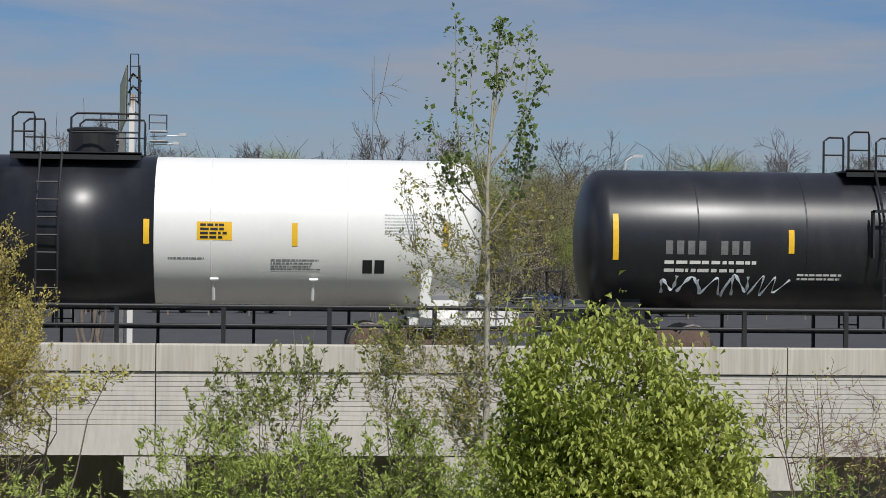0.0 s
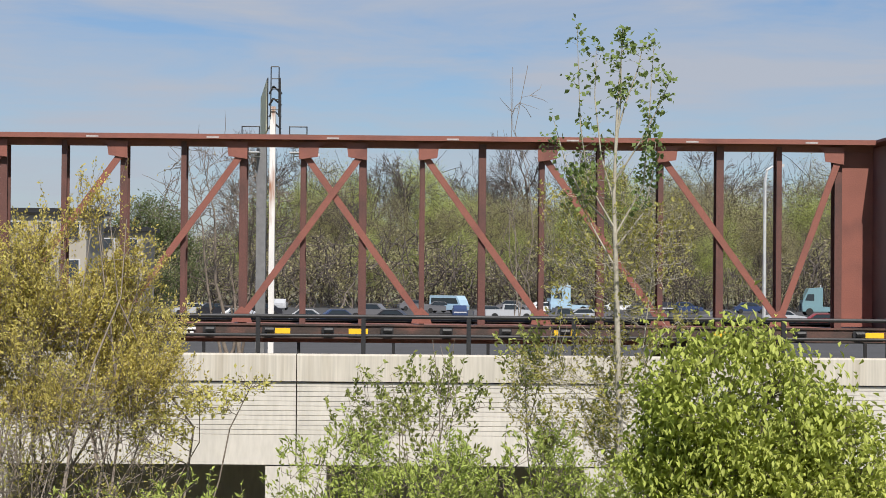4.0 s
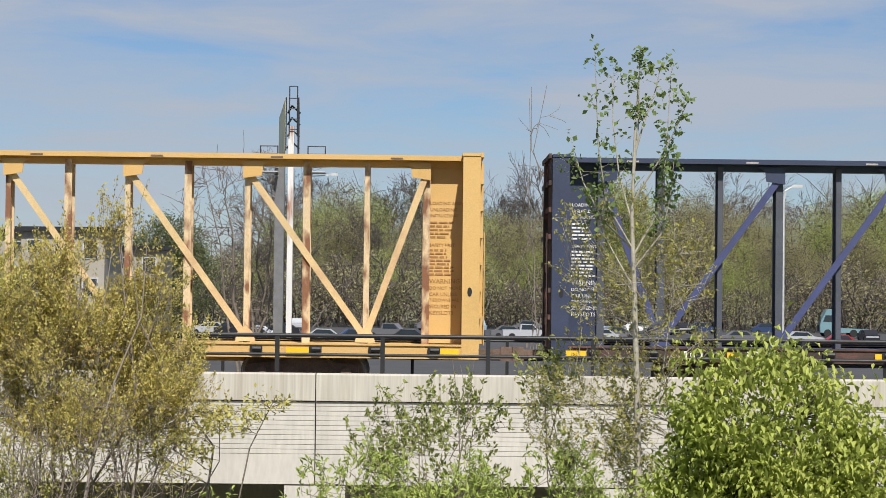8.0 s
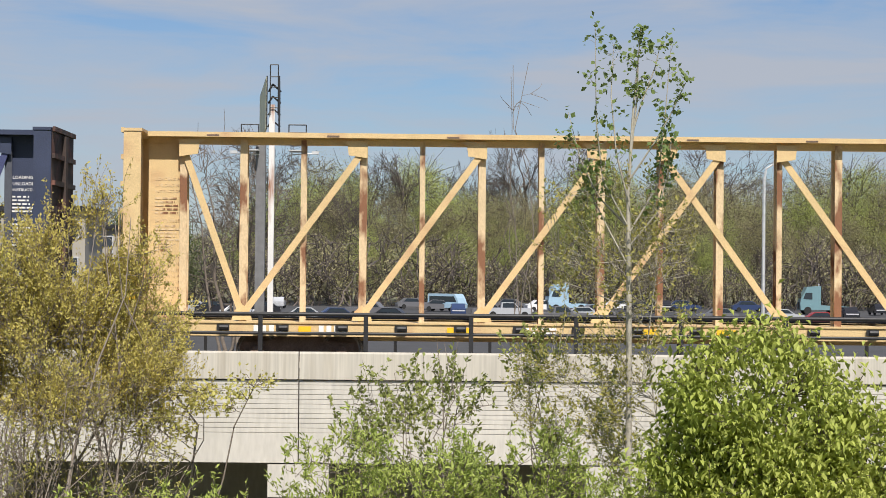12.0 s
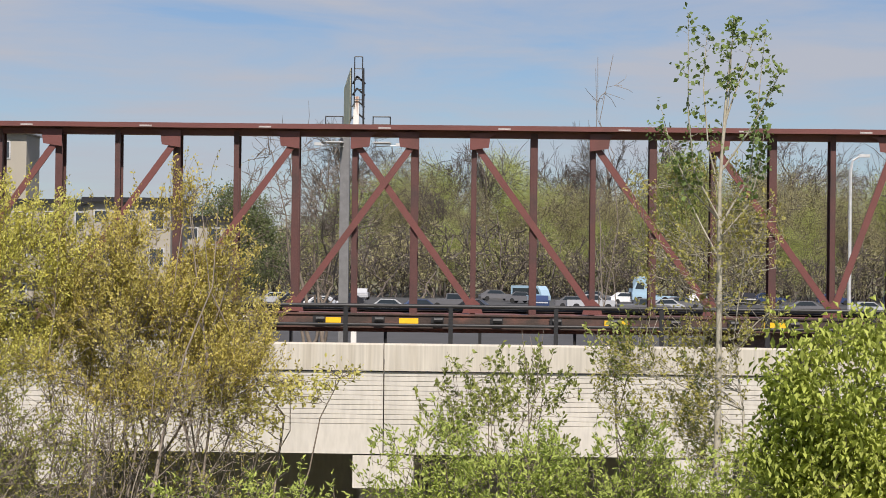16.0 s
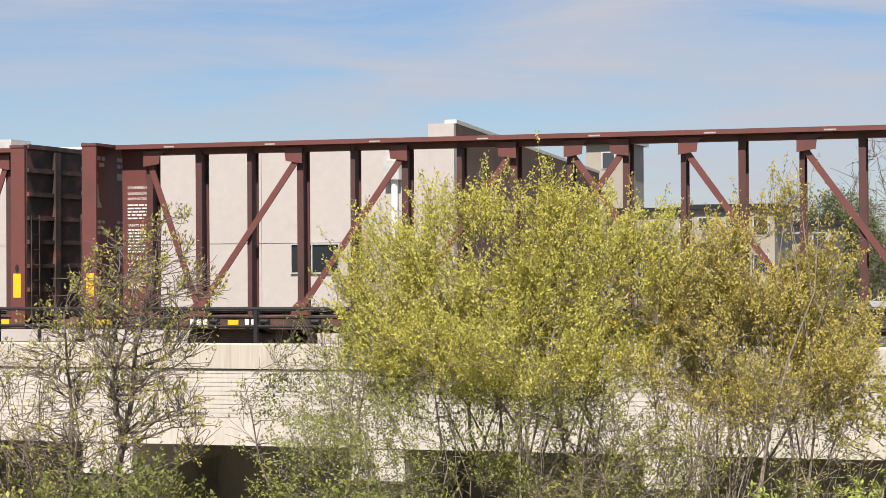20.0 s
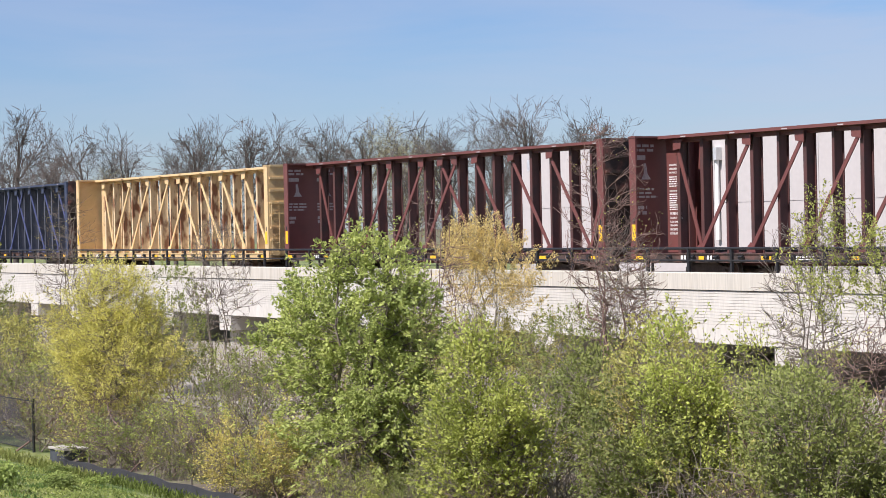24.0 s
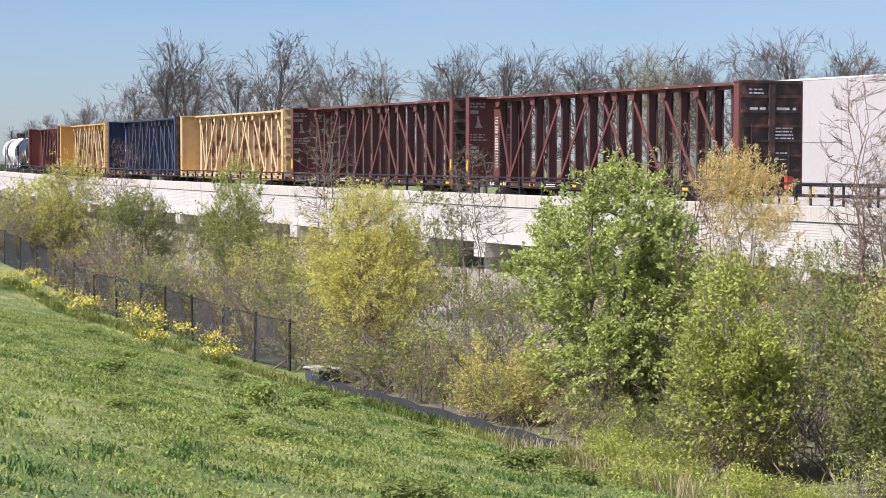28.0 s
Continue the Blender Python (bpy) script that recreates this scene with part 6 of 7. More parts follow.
# ---------------------------------------------------------------- fence, barrier, grass bank
def make_fence():
    fence = thing("chain_link_fence", "black chain-link fence at the foot of the grass bank", "fence")
    rnd = random.Random(9)
    y, step, h = 22.5, 3.2, 1.5
    post = Build()
    post.tube([(0, 0, -0.3), (0, 0, h + 0.08)], 0.045, 8)
    pm = post.mesh("post", BLACK_STEEL)
    wire = Build()
    n = 44
    for i in range(-n // 2, n):
        for s in (1, -1):
            x0 = i * step / n
            a, b = (x0, 0.03), (x0 + s * h, h)
            lo, hi = max(min(a[0], b[0]), 0), min(max(a[0], b[0]), step)
            if hi <= lo:
                continue
            def z_at(x):
                return 0.03 + (x - x0) / (s * h) * (h - 0.03)
            p, q = (lo, z_at(lo)), (hi, z_at(hi))
            if max(p[1], q[1]) > h + 0.01 or min(p[1], q[1]) < 0.02:
                continue
            wire.add([(p[0], -0.004, p[1] - 0.008), (q[0], -0.004, q[1] - 0.008), (q[0], 0.004, q[1] + 0.008), (p[0], 0.004, p[1] + 0.008)], [(0, 1, 2, 3)])
    for z in (0.03, h):
        wire.tube([(0, 0, z), (step, 0, z)], 0.018, 5)
    wm = wire.mesh("mesh_panel", BLACK_STEEL)
    for i in range(20):
        x = -59.6 - i * step
        part("post", pm, None, fence, m=pose(x, y, ground_height(x, y) + 0.05, rnd.uniform(-1.5, 1.5), rnd.uniform(-1.5, 1.5)))
        if i:
            za, zb = ground_height(x, y), ground_height(x + step, y)
            part("mesh_panel", wm, None, fence, m=pose(x, y, za + 0.05, 0, -math.degrees(math.atan2(zb - za, step))))
    box = thing("utility_box", "weathered grey utility box with a pale lid by the fence", "box", pose(-56.3, 22.3, ground_height(-56.3, 22.3)))
    b = Build()
    b.box((-0.55, -0.35, -0.1), (0.55, 0.35, 0.42))
    part("body", b, material("dark_grey_box", (0.06, 0.065, 0.08), 0.6, vary=0.4, scale=5), box)
    b = Build()
    b.box((-0.6, -0.40, 0.42), (0.6, 0.40, 0.47))
    part("lid", b, CONCRETE_DARK, box, "pale worn lid")
    silt = thing("silt_barrier", "low black fabric barrier along the bottom of the bank", "barrier")
    fabric = material("black_fabric", (0.035, 0.035, 0.04), 0.8, vary=0.4, scale=1.5)
    for i in range(7):
        x0, x1 = -55.4 + i * 2.2, -55.4 + (i + 1) * 2.2
        b = Build()
        z0, z1 = ground_height(x0, 21.6), ground_height(x1, 21.6)
        bow = 0.10 * rnd.uniform(-1, 1)
        b.add([(x0, 21.6, z0 - 0.1), ((x0 + x1) / 2, 21.6 + bow, z0 - 0.1), (x1, 21.6, z1 - 0.1), (x0, 21.6, z0 + 0.36), ((x0 + x1) / 2, 21.6 + bow, z0 + 0.30), (x1, 21.6, z1 + 0.36),
               (x0, 21.63, z0 + 0.36), ((x0 + x1) / 2, 21.63 + bow, z0 + 0.30), (x1, 21.63, z1 + 0.36), (x0, 21.63, z0 - 0.1), ((x0 + x1) / 2, 21.63 + bow, z0 - 0.1), (x1, 21.63, z1 - 0.1)],
              [(0, 1, 4, 3), (1, 2, 5, 4), (3, 4, 7, 6), (4, 5, 8, 7), (7, 10, 9, 6), (8, 11, 10, 7), (0, 3, 6, 9), (2, 11, 8, 5)])
        part("fabric_panel", b, fabric, silt)
        b = Build()
        b.box((x0 - 0.02, 21.64, z0 - 0.2), (x0 + 0.02, 21.68, z0 + 0.5))
        part("stake", b, BARK, silt)


make_fence()


def blades_mesh(name, rng, n, area, height, width, mat, lean=0.35, clump=None):
    x = rng.uniform(area[0], area[1], n)
    y = rng.uniform(area[2], area[3], n)
    if clump is not None:
        c = rng.integers(0, len(clump), n)
        x, y = clump[c, 0] + rng.normal(size=n) * clump[c, 2], clump[c, 1] + rng.normal(size=n) * clump[c, 2]
    z = np.array([ground_height(a, b) for a, b in zip(x, y)])
    h = height * rng.uniform(0.45, 1.25, n)
    a = rng.uniform(0, 2 * np.pi, n)
    side = np.stack([np.cos(a), np.sin(a), np.zeros(n)], 1) * (width * rng.uniform(0.7, 1.3, n))[:, None]
    base = np.stack([x, y, z - 0.01], 1)
    bend = rng.normal(size=(n, 3)) * lean
    bend[:, 2] = 1
    tip = base + unit(bend) * h[:, None]
    half = base + (tip - base) * 0.55 + np.array((0, 0, 0.16)) * h[:, None]
    tip = tip - np.array((0, 0, 0.12)) * h[:, None]
    verts = np.stack([base - side * 0.6, base + side * 0.6, half + side, tip, half - side], 1).reshape(-1, 3)
    i = np.arange(n)[:, None] * 5
    return soup_mesh(name, verts, np.concatenate([i + np.array(q) for q in ((0, 1, 2), (0, 2, 4), (4, 2, 3))]), mat)


FLOWERS = ((-89.5, 20.7, 0.75), (-86.0, 21.2, 0.8), (-90.2, 21.9, 0.7), (-76.6, 20.6, 0.95), (-84.0, 21.9, 0.7), (-80.9, 21.9, 0.7), (-74.6, 21.9, 0.9), (-73.2, 22.0, 0.9),
           (-71.9, 21.9, 0.7), (-65.5, 19.8, 0.6), (-68.1, 21.8, 0.8), (-65.2, 21.9, 0.7), (-62.2, 21.2, 0.6))


def make_bank():
    rng = np.random.default_rng(4)
    near = (-34, -6, 2, 13)
    thing("grass", "long uneven green grass on the bank", "grass", kind="stuff", data=blades_mesh("grass", rng, 170000, near, 0.055, 0.006, BLADE, 1.5))
    thing("grass", "rough green grass at the foot of the bank", "grass", kind="stuff", data=blades_mesh("grass", rng, 140000, (-95, -18, 8, 22.3), 0.09, 0.011, BLADE, 1.3))
    tufts = np.stack([rng.uniform(-70, -8, 330), rng.uniform(3, 21, 330), rng.uniform(0.08, 0.30, 330)], 1)
    thing("grass", "dense darker tufts in the grass", "grass", kind="stuff", data=blades_mesh("grass", rng, 36000, near, 0.13, 0.010,
          material("tuft_blade", (0.12, 0.19, 0.05), 0.6, vary=0.3, bump=0, spread=0.4, through_light=0.3), 0.5, tufts))
    thing("grass", "longer grass along the fence and the barrier", "grass", kind="stuff", data=blades_mesh("grass", rng, 9000, (-92, -38, 20.9, 21.55), 0.30, 0.012, BLADE, 0.5))
    thing("dry_grass", "tall pale dead grass below the bank", "grass", kind="stuff", data=blades_mesh("dry_grass", rng, 4200, (-40, -22, 19.8, 22.6), 0.6, 0.008, STRAW, 0.3))
    thing("dry_grass", "pale dead grass in the dip", "grass", kind="stuff", data=blades_mesh("dry_grass", rng, 9000, (-100, -14, 24, 41), 0.6, 0.015, STRAW, 0.3))
    patches = np.stack([rng.uniform(-75, -8, 260), rng.uniform(2, 21, 260), rng.uniform(0.25, 0.9, 260)], 1)
    thing("grass", "flattened yellowing grass between the greener patches", "grass", kind="stuff", data=blades_mesh("grass", rng, 24000, near, 0.10, 0.007,
          material("pale_blade", (0.40, 0.39, 0.17), 0.6, vary=0.3, bump=0, spread=0.4, through_light=0.3), 1.4, patches))
    spots = np.stack([rng.uniform(-80, -8, 900), rng.uniform(2, 21.5, 900), rng.uniform(0.2, 0.9, 900)], 1)
    n_leaf = 60000
    pick = spots[rng.integers(0, 900, n_leaf)]
    cx, cy = pick[:, 0] + rng.normal(size=n_leaf) * pick[:, 2], pick[:, 1] + rng.normal(size=n_leaf) * pick[:, 2]
    at = np.stack([cx, cy, np.array([ground_height(a, b) for a, b in zip(cx, cy)]) + rng.uniform(0.01, 0.09, n_leaf)], 1)
    thing("ground_leaves", "broad low leaves spread through the grass", "weed", kind="stuff", data=leaf_mesh("ground_leaves", at, 0.10, LEAF_GROUND, rng, 0.5, 0.2, arch=0.6))
    rnd = random.Random(8)
    k = 0
    for x, y, size in FLOWERS:
        r = np.random.default_rng(300 + k)
        stems = []
        for i in range(26):
            a, b = r.normal(size=2) * size * 0.42
            top = np.array((a * 1.3, b * 1.3, size * r.uniform(0.6, 1.0)))
            stems.append((np.array(((a * 0.6, b * 0.6, -0.1), (a, b, size * 0.4), top)), np.array((0.008, 0.006, 0.004)), 3))
        ob = thing("wild_mustard", "clump of wild mustard with bright yellow flowers", "flowers", pose(x, y, ground_height(x, y)), "yellow flower clumps on the bank")
        tagged(part("stem", tubes_mesh("stem", stems, LEAF_MID), None, ob), kind="stuff")
        tips = np.concatenate([s[0][2] + r.normal(size=(11, 3)) * np.array((0.07, 0.07, 0.06)) for s in stems])
        tagged(part("flower_head", leaf_mesh("flower_head", tips, 0.065, FLOWER, r, 0.9, -0.6), None, ob), "bright yellow petals", kind="stuff")
        low = np.concatenate([s[0][1] + r.normal(size=(7, 3)) * 0.10 for s in stems])
        part("foliage", leaf_mesh("foliage", low, 0.10, LEAF_MID, r), None, ob)
        k += 1
    verge = crown_meshes(311, [(0, 0, 0.45, 0.7, 0.5, 0.45), (0.5, 0, 0.35, 0.5, 0.4, 0.35), (-0.5, 0, 0.6, 0.35, 0.3, 0.4)], 120, 12, 0.10, LEAF_BRIGHT, 0.085, LEAF_MID, 0.012, stems=9, limbs=12,
                         thin=0.004, foot=0.35, gap=0.25, aspect=0.4, spikes=0.4)
    first = None
    for i in range(36):
        x, y = rnd.uniform(-40.5, -19), rnd.uniform(20.2, 22.4)
        size = rnd.uniform(0.45, 0.95)
        if first is None:
            first = plant("verge_weed", "tall green weeds at the bottom edge of the bank", "weed", x, y, verge, None, 0, size, "green weeds along the edge of the bank")
        else:
            copy_thing(first, pose(x, y, ground_height(x, y), 0, 0, rnd.uniform(0, 360))).scale = (size, size, size * rnd.uniform(0.7, 1.2))
    weed = crown_meshes(310, [(0, 0, 0.22, 0.32, 0.3, 0.2)], 60, 12, 0.08, LEAF_GROUND, 0.085, LEAF_MID, 0.01, stems=6, limbs=8, thin=0.004, foot=0.1)
    first = None
    for i in range(30):
        az, y = rnd.uniform(-76, -56), rnd.uniform(5, 20.5)
        x = -y * math.tan(radians(-az))
        size = rnd.uniform(0.5, 1.3)
        if first is None:
            first = plant("weed", "broad-leaved weed clump in the grass", "weed", x, y, weed, None, 0, size, "weeds in the grass")
        else:
            copy_thing(first, pose(x, y, ground_height(x, y), 0, 0, rnd.uniform(0, 360))).scale = (size, size, size * 0.6)


make_bank()


# ---------------------------------------------------------------- beyond the track: billboard, lamps, buildings, car park
def make_billboard():
    x, y = -7.97, 120.0
    g = ground_height(x, y)
    bb = thing("billboard", "edge-on roadside billboard on a rust-streaked white pole", "billboard", pose(x, y, -0.55))
    b = Build()
    b.box((-0.17, -0.2, g - 0.2), (0.15, 0.2, 16.4))
    part("pole", b, RUST_STEEL, bb, "white pole streaked with rust")
    b = Build()
    b.box((-0.95, 0.3, g - 0.2), (-0.40, 0.9, 14.2))
    part("rear_column", b, material("dark_steel_column", (0.16, 0.16, 0.165), 0.6, vary=0.3), bb)
    face = material("pale_yellow_board", (0.80, 0.76, 0.50), 0.7, vary=0.15, scale=0.5, bump=0)
    for x0, x1, mat in ((-0.36, -1.72, face), (0.36, -0.47, BLACK_STEEL)):
        b = Build()
        b.add([(x0, -0.3, 15.0), (x0 + 0.09, -0.3, 15.0), (x1 + 0.09, 13.5, 15.0), (x1, 13.5, 15.0), (x0, -0.3, 18.0), (x0 + 0.09, -0.3, 18.0), (x1 + 0.09, 13.5, 18.0), (x1, 13.5, 18.0)],
              [(3, 2, 1, 0), (4, 5, 6, 7), (0, 1, 5, 4), (1, 2, 6, 5), (2, 3, 7, 6), (3, 0, 4, 7)])
        board = part("board", b, mat, bb)
        e = Build()
        e.box((x0 + 0.02, -0.36, 14.95), (x0 + 0.09, -0.30, 18.05))
        part("edge_trim", e, BLACK_STEEL, board)
        for k in range(4):
            f = Build()
            f.beam((x0 + 0.1, -0.1 + 0.2 * k, 15.1 + 0.7 * k), (0.0, 0.1, 15.5 + 0.7 * k), 0.08, 0.08)
            part("strut", f, BLACK_STEEL, board)
    cage = Build()
    for px in (-0.12, 0.34):
        cage.tube([(px, -0.3, 15.8), (px, -0.3, 18.7)], 0.035, 5)
    for z in (16.2, 16.8, 17.4, 18.0, 18.7):
        cage.tube([(-0.12, -0.3, z), (0.34, -0.3, z)], 0.03, 5)
    part("access_cage", cage, BLACK_STEEL, bb)
    for s, x0 in ((-1, -0.75), (1, 1.0)):
        walkway = Build()
        a, c = sorted((x0, x0 + s * 1.0))
        walkway.box((a, -0.6, 14.25), (c, 0.9, 14.33))
        walkway.box((a, -0.6, 13.7), (c + (0 if s > 0 else -0.0), 1.2, 13.76))
        deck = part("catwalk", walkway, GALVANISED, bb)
        for z in (14.75, 15.2):
            r = Build()
            r.tube([(a, -0.55, z), (c, -0.55, z)], 0.035, 5)
            part("handrail", r, BLACK_STEEL, deck)
        for px in (a, c):
            r = Build()
            r.tube([(px, -0.55, 14.3), (px, -0.55, 15.22)], 0.035, 5)
            part("rail_post", r, BLACK_STEEL, deck)
        for k in range(2):
            arm = Build()
            arm.tube([(x0, 0.2, 14.0 - 0.5 * k), (x0 + s * (1.9 - 0.4 * k), 0.2, 14.1 - 0.5 * k)], 0.03, 5)
            arm.box((x0 + s * (1.9 - 0.4 * k) - 0.2, 0.05, 14.05 - 0.5 * k), (x0 + s * (1.9 - 0.4 * k) + 0.2, 0.4, 14.22 - 0.5 * k))
            part("flood_lamp", arm, GALVANISED, deck)


make_billboard()


def make_street_lamps():
    first = None
    for az, y in ((9.79, 125.0), (17.0, 132.0), (-15.5, 140.0)):
        x = at_az(az, y)
        m = pose(x, y, ground_height(x, y))
        if first is None:
            first = thing("street_lamp", "tall pale steel street lamp with a curved arm", "street lamp", m, "street lamps of the car park")
            p = Build()
            p.tube([(0, 0, 0), (0, 0, 11.6), (0.12, 0, 12.3), (0.6, 0, 12.6)], [0.13, 0.09, 0.07, 0.06], 8)
            part("pole", p, GALVANISED, first)
            p = Build()
            p.box((0.5, -0.14, 12.5), (1.15, 0.14, 12.68))
            part("lamp_head", p, GALVANISED, first)
        else:
            copy_thing(first, m)


make_street_lamps()


def make_town():
    cream = material("cream_render", (0.36, 0.33, 0.275), 0.85, vary=0.12, scale=0.4)
    glass = material("far_window_glass", (0.05, 0.06, 0.07), 0.15, vary=0.2, bump=0)
    for az, y, w, d, top, storeys, label in ((-13.4, 172, 3.9, 5.0, 16.6, 1, "pale stair tower above flat roofs"), (-12.1, 165, 7.5, 9, 10.6, 3, "cream flat-roofed block with dark eaves"),
                                              (-10.0, 158, 6.4, 9, 10.6, 3, "cream apartment block with stacked windows"), (-8.3, 176, 6.0, 8, 9.6, 2, "low cream block behind the thicket")):
        x = at_az(az, y)
        h = thing("apartment_block", label, "building", pose(x, y, 0), "cream buildings beyond the railway")
        b = Build()
        b.box((-w / 2, 0, 0), (w / 2, d, top))
        part("wall", b, cream, h)
        b = Build()
        b.box((-w / 2 - 0.4, -0.5, top), (w / 2 + 0.4, d + 0.3, top + 0.35))
        part("roof", b, BLACK_STEEL if storeys > 1 else GALVANISED, h)
        for k in range(storeys):
            for i in range(3 if storeys > 1 else 1):
                wx = -w / 2 + w * (i + 0.5) / (3 if storeys > 1 else 1)
                z = top - 2.0 - k * 2.9
                f = Build()
                f.box((wx - 0.62, -0.06, z - 0.1), (wx + 0.62, -0.004, z + 1.4))
                frame_part = part("window", f, GALVANISED, h)
                p = Build()
                p.box((wx - 0.5, -0.10, z), (wx + 0.5, -0.064, z + 1.3))
                part("pane", p, glass, frame_part)
            if storeys > 1:
                bal = Build()
                z = top - 2.6 - k * 2.9
                bal.box((-w / 2 - 0.1, -1.2, z), (w * 0.1, -0.004, z + 0.15))
                bal.box((-w / 2 - 0.1, -1.2, z + 0.15), (w * 0.1, -1.12, z + 1.0))
                part("balcony", bal, cream, h)


make_town()

GLASS_CAR = material("vehicle_glass", (0.03, 0.04, 0.05), 0.1, vary=0.1, bump=0)
TYRE = material("tyre_rubber", (0.02, 0.02, 0.02), 0.9, vary=0.2)


def vehicle(kind, paint, label, m):
    """A parked vehicle seen from its side, its length along x."""
    v = thing(kind, label, {"car": "car", "pickup_truck": "truck", "box_truck": "truck", "tractor_unit": "truck", "van": "van"}[kind], m, "parked vehicles behind the railway")
    if kind == "car":
        hull = [(-2.25, 0.3), (2.25, 0.3), (2.3, 0.62), (2.1, 0.82), (1.25, 0.92), (-1.7, 0.95), (-2.25, 0.85)]
        cab = [(-1.75, 0.95), (1.15, 0.92), (0.45, 1.42), (-1.05, 1.45)]
        glass = [(-1.45, 0.98), (0.95, 0.96), (0.38, 1.36), (-0.98, 1.38)]
        width, wheels, wr = 1.75, (-1.4, 1.4), 0.32
    elif kind == "pickup_truck":
        hull = [(-2.8, 0.45), (2.75, 0.45), (2.8, 0.9), (2.6, 1.12), (1.2, 1.18), (-2.8, 1.15)]
        cab = [(-0.9, 1.16), (1.25, 1.16), (0.65, 1.78), (-0.75, 1.8)]
        glass = [(-0.7, 1.2), (1.05, 1.2), (0.58, 1.7), (-0.62, 1.72)]
        width, wheels, wr = 1.95, (-1.75, 1.8), 0.40
    elif kind == "van":
        hull = [(-2.5, 0.4), (2.5, 0.4), (2.55, 1.0), (-2.5, 1.0)]
        cab = [(-2.5, 1.0), (2.55, 1.0), (2.25, 1.7), (1.85, 2.2), (-2.45, 2.2)]
        glass = [(-2.2, 1.2), (2.2, 1.2), (1.8, 1.9), (-2.2, 1.9)]
        width, wheels, wr = 2.0, (-1.6, 1.65), 0.36
    else:
        hull = [(-3.2, 0.55), (3.0, 0.55), (3.05, 1.3), (-3.2, 1.0)]
        cab = [(0.4, 1.0), (3.05, 1.3), (2.9, 2.1), (2.45, 2.9), (2.2, 3.45), (0.4, 3.6)]
        glass = [(1.5, 1.9), (2.65, 1.95), (2.35, 2.75), (1.5, 2.75)]
        width, wheels, wr = 2.4, (-2.3, -1.2, 2.1), 0.50
    b = Build()
    b.plate(hull, width, "y", -width / 2)
    part("body", b, paint, v)
    b = Build()
    b.plate(cab, width * 0.86, "y", -width * 0.43)
    cabin = part("cabin", b, paint, v)
    for s in (-1, 1):
        b = Build()
        b.plate(glass, 0.02, "y", s * (width * 0.43 + 0.004) - (0.02 if s < 0 else 0))
        part("side_window", b, GLASS_CAR, cabin)
    if kind == "tractor_unit":
        b = Build()
        b.plate([(-0.95, 2.0), (0.95, 2.0), (0.88, 2.72), (-0.88, 2.72)], 0.02, "x", 2.93)
        part("windscreen", b, GLASS_CAR, cabin)
        b = Build()
        b.box((3.05, -0.55, 0.7), (3.09, 0.55, 1.55))
        part("grille", b, BLACK_STEEL, cabin)
        b = Build()
        b.tube([(0.3, -1.0, 1.0), (0.3, -1.0, 3.9)], 0.09, 8)
        part("exhaust_stack", b, GALVANISED, v)
    if kind == "box_truck":
        b = Build()
        b.box((-3.3, -1.2, 1.02), (0.35, 1.2, 3.7))
        part("cargo_box", b, WHITE_PAINT, v)
    b = Build()
    b.lathe([(-0.11, wr * 0.5), (-0.11, wr * 0.95), (-0.08, wr), (0.08, wr), (0.11, wr * 0.95), (0.11, wr * 0.5)], "y", sides=14)
    wm = b.mesh("wheel", TYRE)
    for x in wheels:
        for s in (-1, 1):
            part("wheel", wm, None, v, m=pose(x, s * (width / 2 - 0.1), wr))
    for x in (hull[0][0] - 0.01, hull[1][0] - 0.03):
        b = Build()
        b.box((x, -width * 0.42, hull[0][1] + 0.28), (x + 0.06, width * 0.42, hull[0][1] + 0.42))
        part("light_bar", b, GALVANISED, v)
    return v


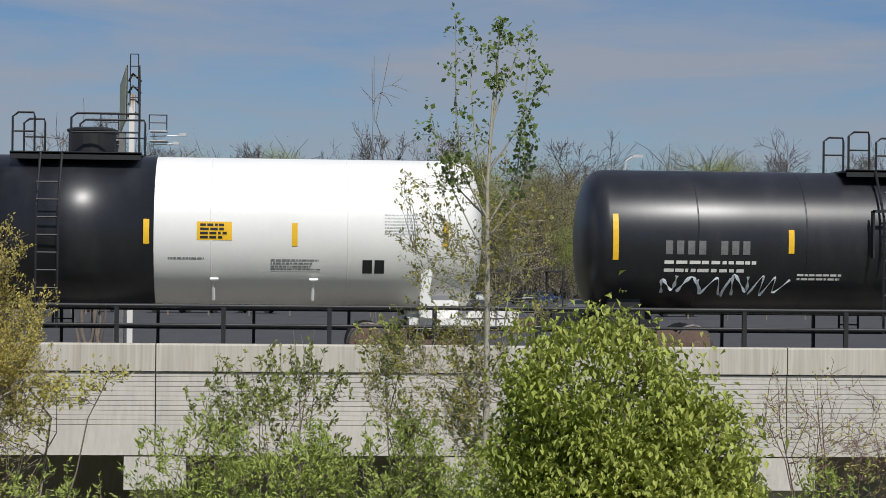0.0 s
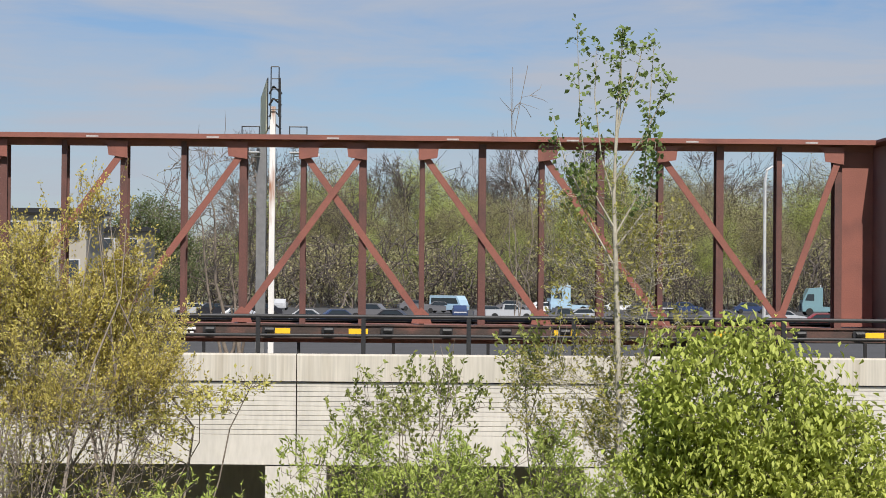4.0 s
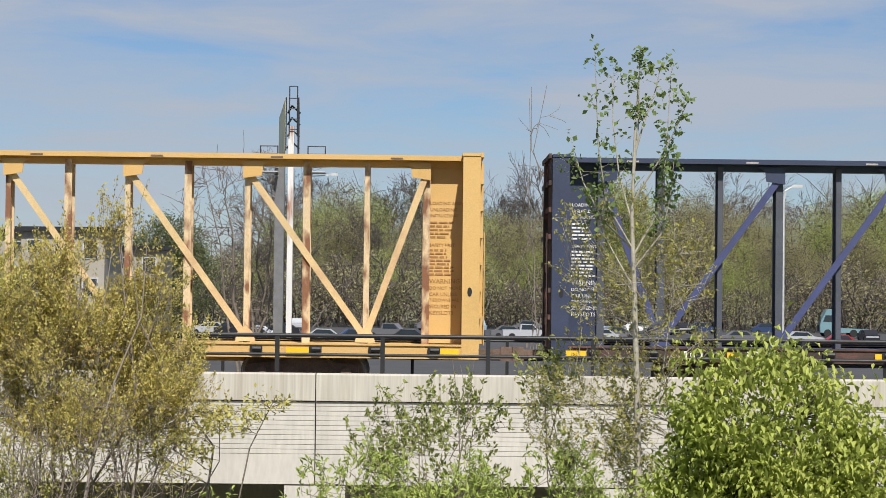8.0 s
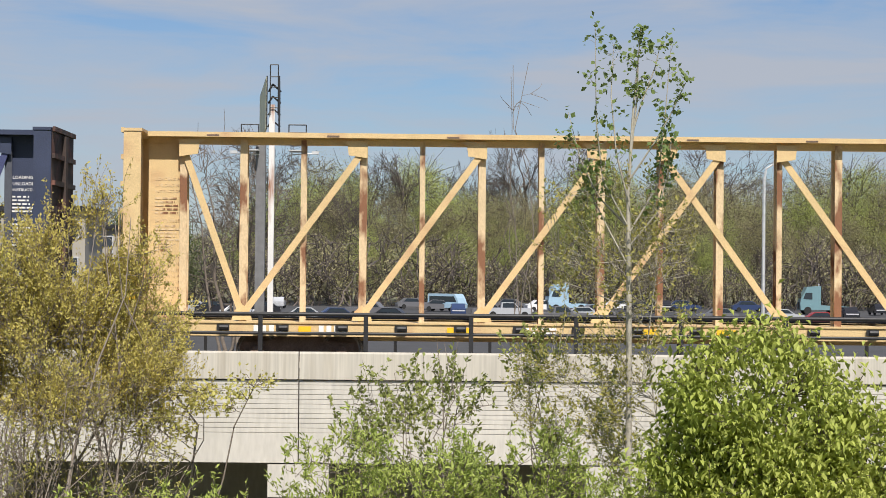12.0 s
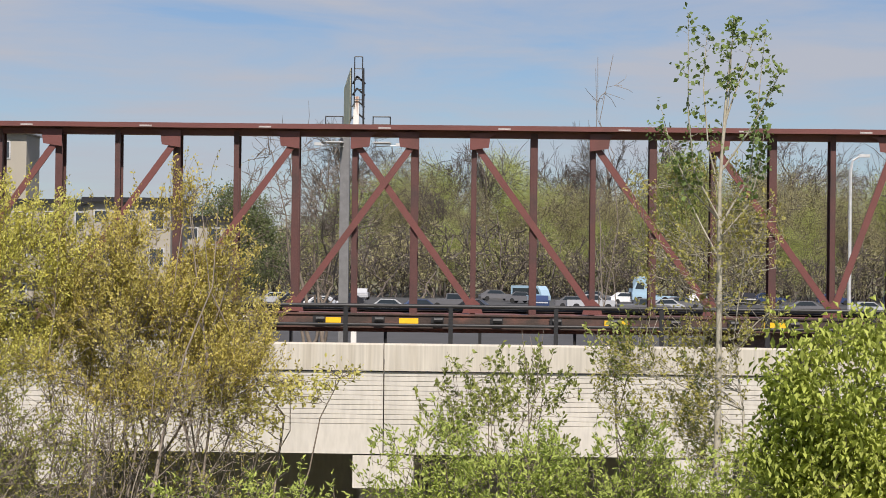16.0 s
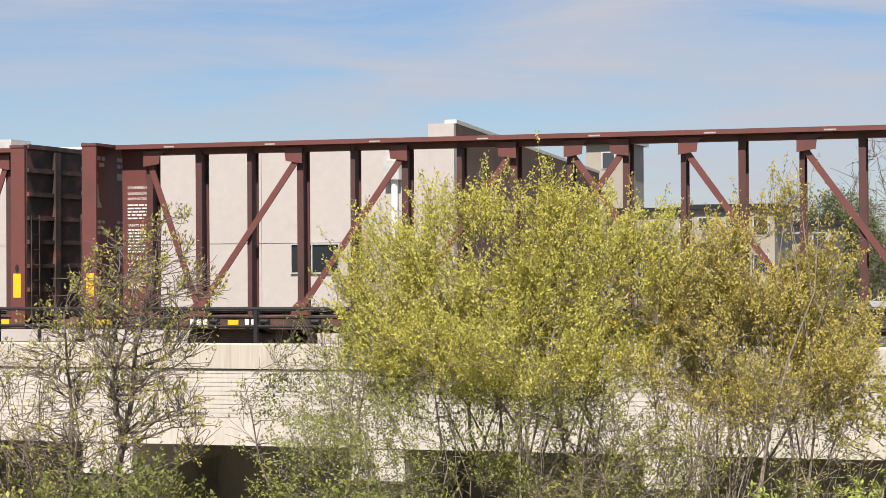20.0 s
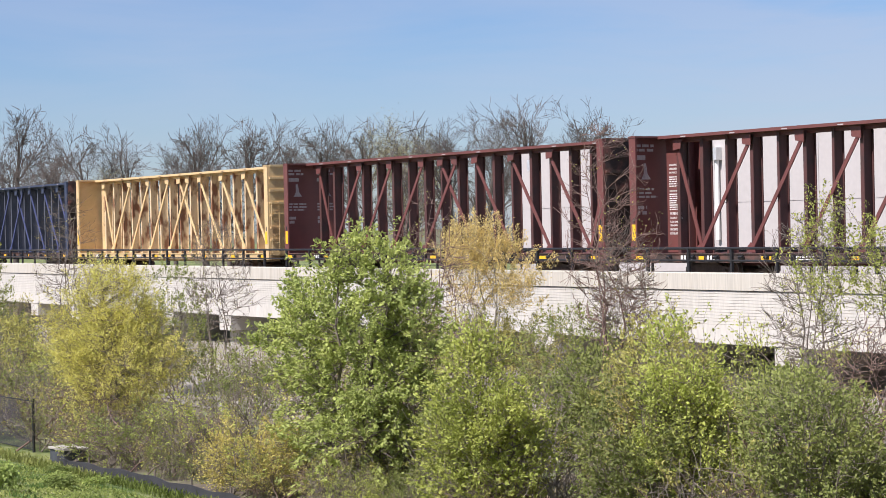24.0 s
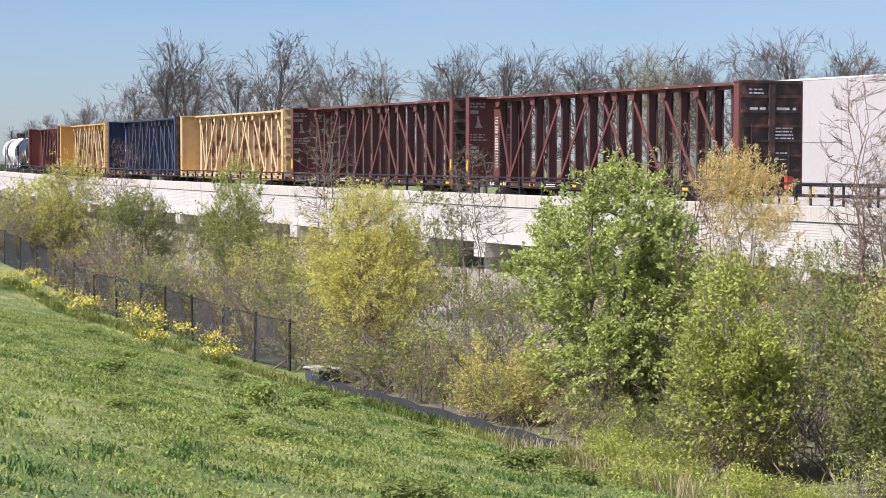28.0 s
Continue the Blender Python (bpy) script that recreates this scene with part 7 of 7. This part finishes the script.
def make_car_park():
    paints = {n: material("car_paint_" + n, c, 0.3, vary=0.06, bump=0) for n, c in (("white", (0.75, 0.75, 0.75)), ("silver", (0.42, 0.43, 0.45)), ("black", (0.02, 0.02, 0.025)),
              ("navy", (0.03, 0.05, 0.12)), ("red", (0.30, 0.03, 0.03)), ("light_blue", (0.33, 0.47, 0.58)), ("teal", (0.16, 0.27, 0.30)), ("grey", (0.14, 0.14, 0.15)))}
    rnd = random.Random(12)
    rows = [("tractor_unit", "light_blue", "pale blue truck cab parked behind the railway", 4.5, 262, 190), ("pickup_truck", "silver", "silver pickup truck parked behind the railway", 2.8, 232, 0),
            ("van", "light_blue", "pale blue van with dark windows behind the railway", 1.1, 262, -40), ("tractor_unit", "teal", "teal truck cab parked behind the railway", 11.4, 262, 180),
            ("car", "white", "white car parked behind the railway", -4.6, 225, 0)]
    az = -6.0
    while az < 17:
        kind = "pickup_truck" if rnd.random() < 0.25 else "car"
        tone = rnd.choice(("white", "silver", "black", "navy", "red", "grey", "grey", "black", "silver", "grey"))
        rows.append((kind, tone, "%s %s parked behind the railway" % (tone, "pickup truck" if kind == "pickup_truck" else "car"), az, rnd.choice((215, 228, 240, 262, 275)), rnd.choice((0, 180, 90, 12, -15))))
        az += rnd.uniform(0.45, 0.95)
    for kind, tone, label, az, y, turn in rows:
        x = at_az(az, y)
        vehicle(kind, paints[tone], label, pose(x, y, ground_height(x, y), 0, 0, turn))
    rail = thing("guard_rail", "long galvanised guard rail beside the car park", "guard rail", kind="structure")
    for i in range(22):
        b = Build()
        x = -22 + i * 4.0
        b.box((x, 205.0, 1.72), (x + 3.98, 205.08, 2.05))
        part("rail_beam", b, GALVANISED, rail)
        b = Build()
        b.box((x - 0.08, 205.1, 0.9), (x + 0.08, 205.25, 2.0))
        part("post", b, BARK, rail)


make_car_park()


# ---------------------------------------------------------------- what moves
def train_x(t):
    """Left end of the last wagon along the line: the train slows a little."""
    return 149.666 + t * (-9.33941 + t * (0.084522 + t * (-0.00346462 + t * 0.0000519754)))


# degrees of lean to the right in the wind, by the second
SWAY_POPLAR = ((0, 0.86), (1, 0.20), (2, 0.12), (3, -0.12), (3.5, -0.82), (4, -0.58), (4.5, -0.08), (6.5, -1.25), (7, -0.78), (8, -0.86), (8.5,
               -0.51), (9, -0.08), (9.5, -0.55), (10, 0.39), (10.5, 1.40), (11, 0.78), (11.5, 0.23), (13.5, 2.22), (14, 1.83), (14.5, 1.36), (15,
               1.36), (15.5, 1.09), (16, 1.05), (16.5, 1.17), (17, 0.66), (17.5, 0.94), (19, 0.47), (21, -0.12), (23, 0.47), (25.5, 0.00), (28, 0.27))
SWAY_BUSH = ((0, 0.20), (0.5, 0.08), (1, -0.12), (2, -0.33), (2.5, -0.04), (3, 0.45), (3.5, 0.33), (4, -0.24), (4.5, -0.16), (6.5, 0.08), (8, -0.04),
               (9.5, 0.24), (11.5, 0.04), (13.5, -0.77), (14, 0.33), (14.5, -0.08), (15, -0.49), (15.5, -0.20), (16, 0.41), (16.5, 0.77), (17, 0.04),
               (19, -0.16), (21, 0.16), (23, -0.16), (25.5, 0.16), (28, -0.08))


def motions():
    for car, offset in TRAIN:
        walk(car, [(t, on_track(train_x(t) + offset, 0, RAIL)) for t in range(29)])

    # wind: the poplar bends from its foot, the bush on the bank rocks a little
    for plant_thing, rows in ((POPLAR, SWAY_POPLAR), (BUSH, SWAY_BUSH)):
        x, y, z = plant_thing.location
        walk(plant_thing, [(t, pose(x, y, z, 0, lean, 0)) for t, lean in rows])

    # wheels roll with the distance run
    start = train_x(0)
    for wheelset, w in SPIN:
        walk(wheelset, [(i / 15, pose(w, 0, 0.45, 0, math.degrees((train_x(i / 15) - start) / 0.45) % 360)) for i in range(421)])


motions()
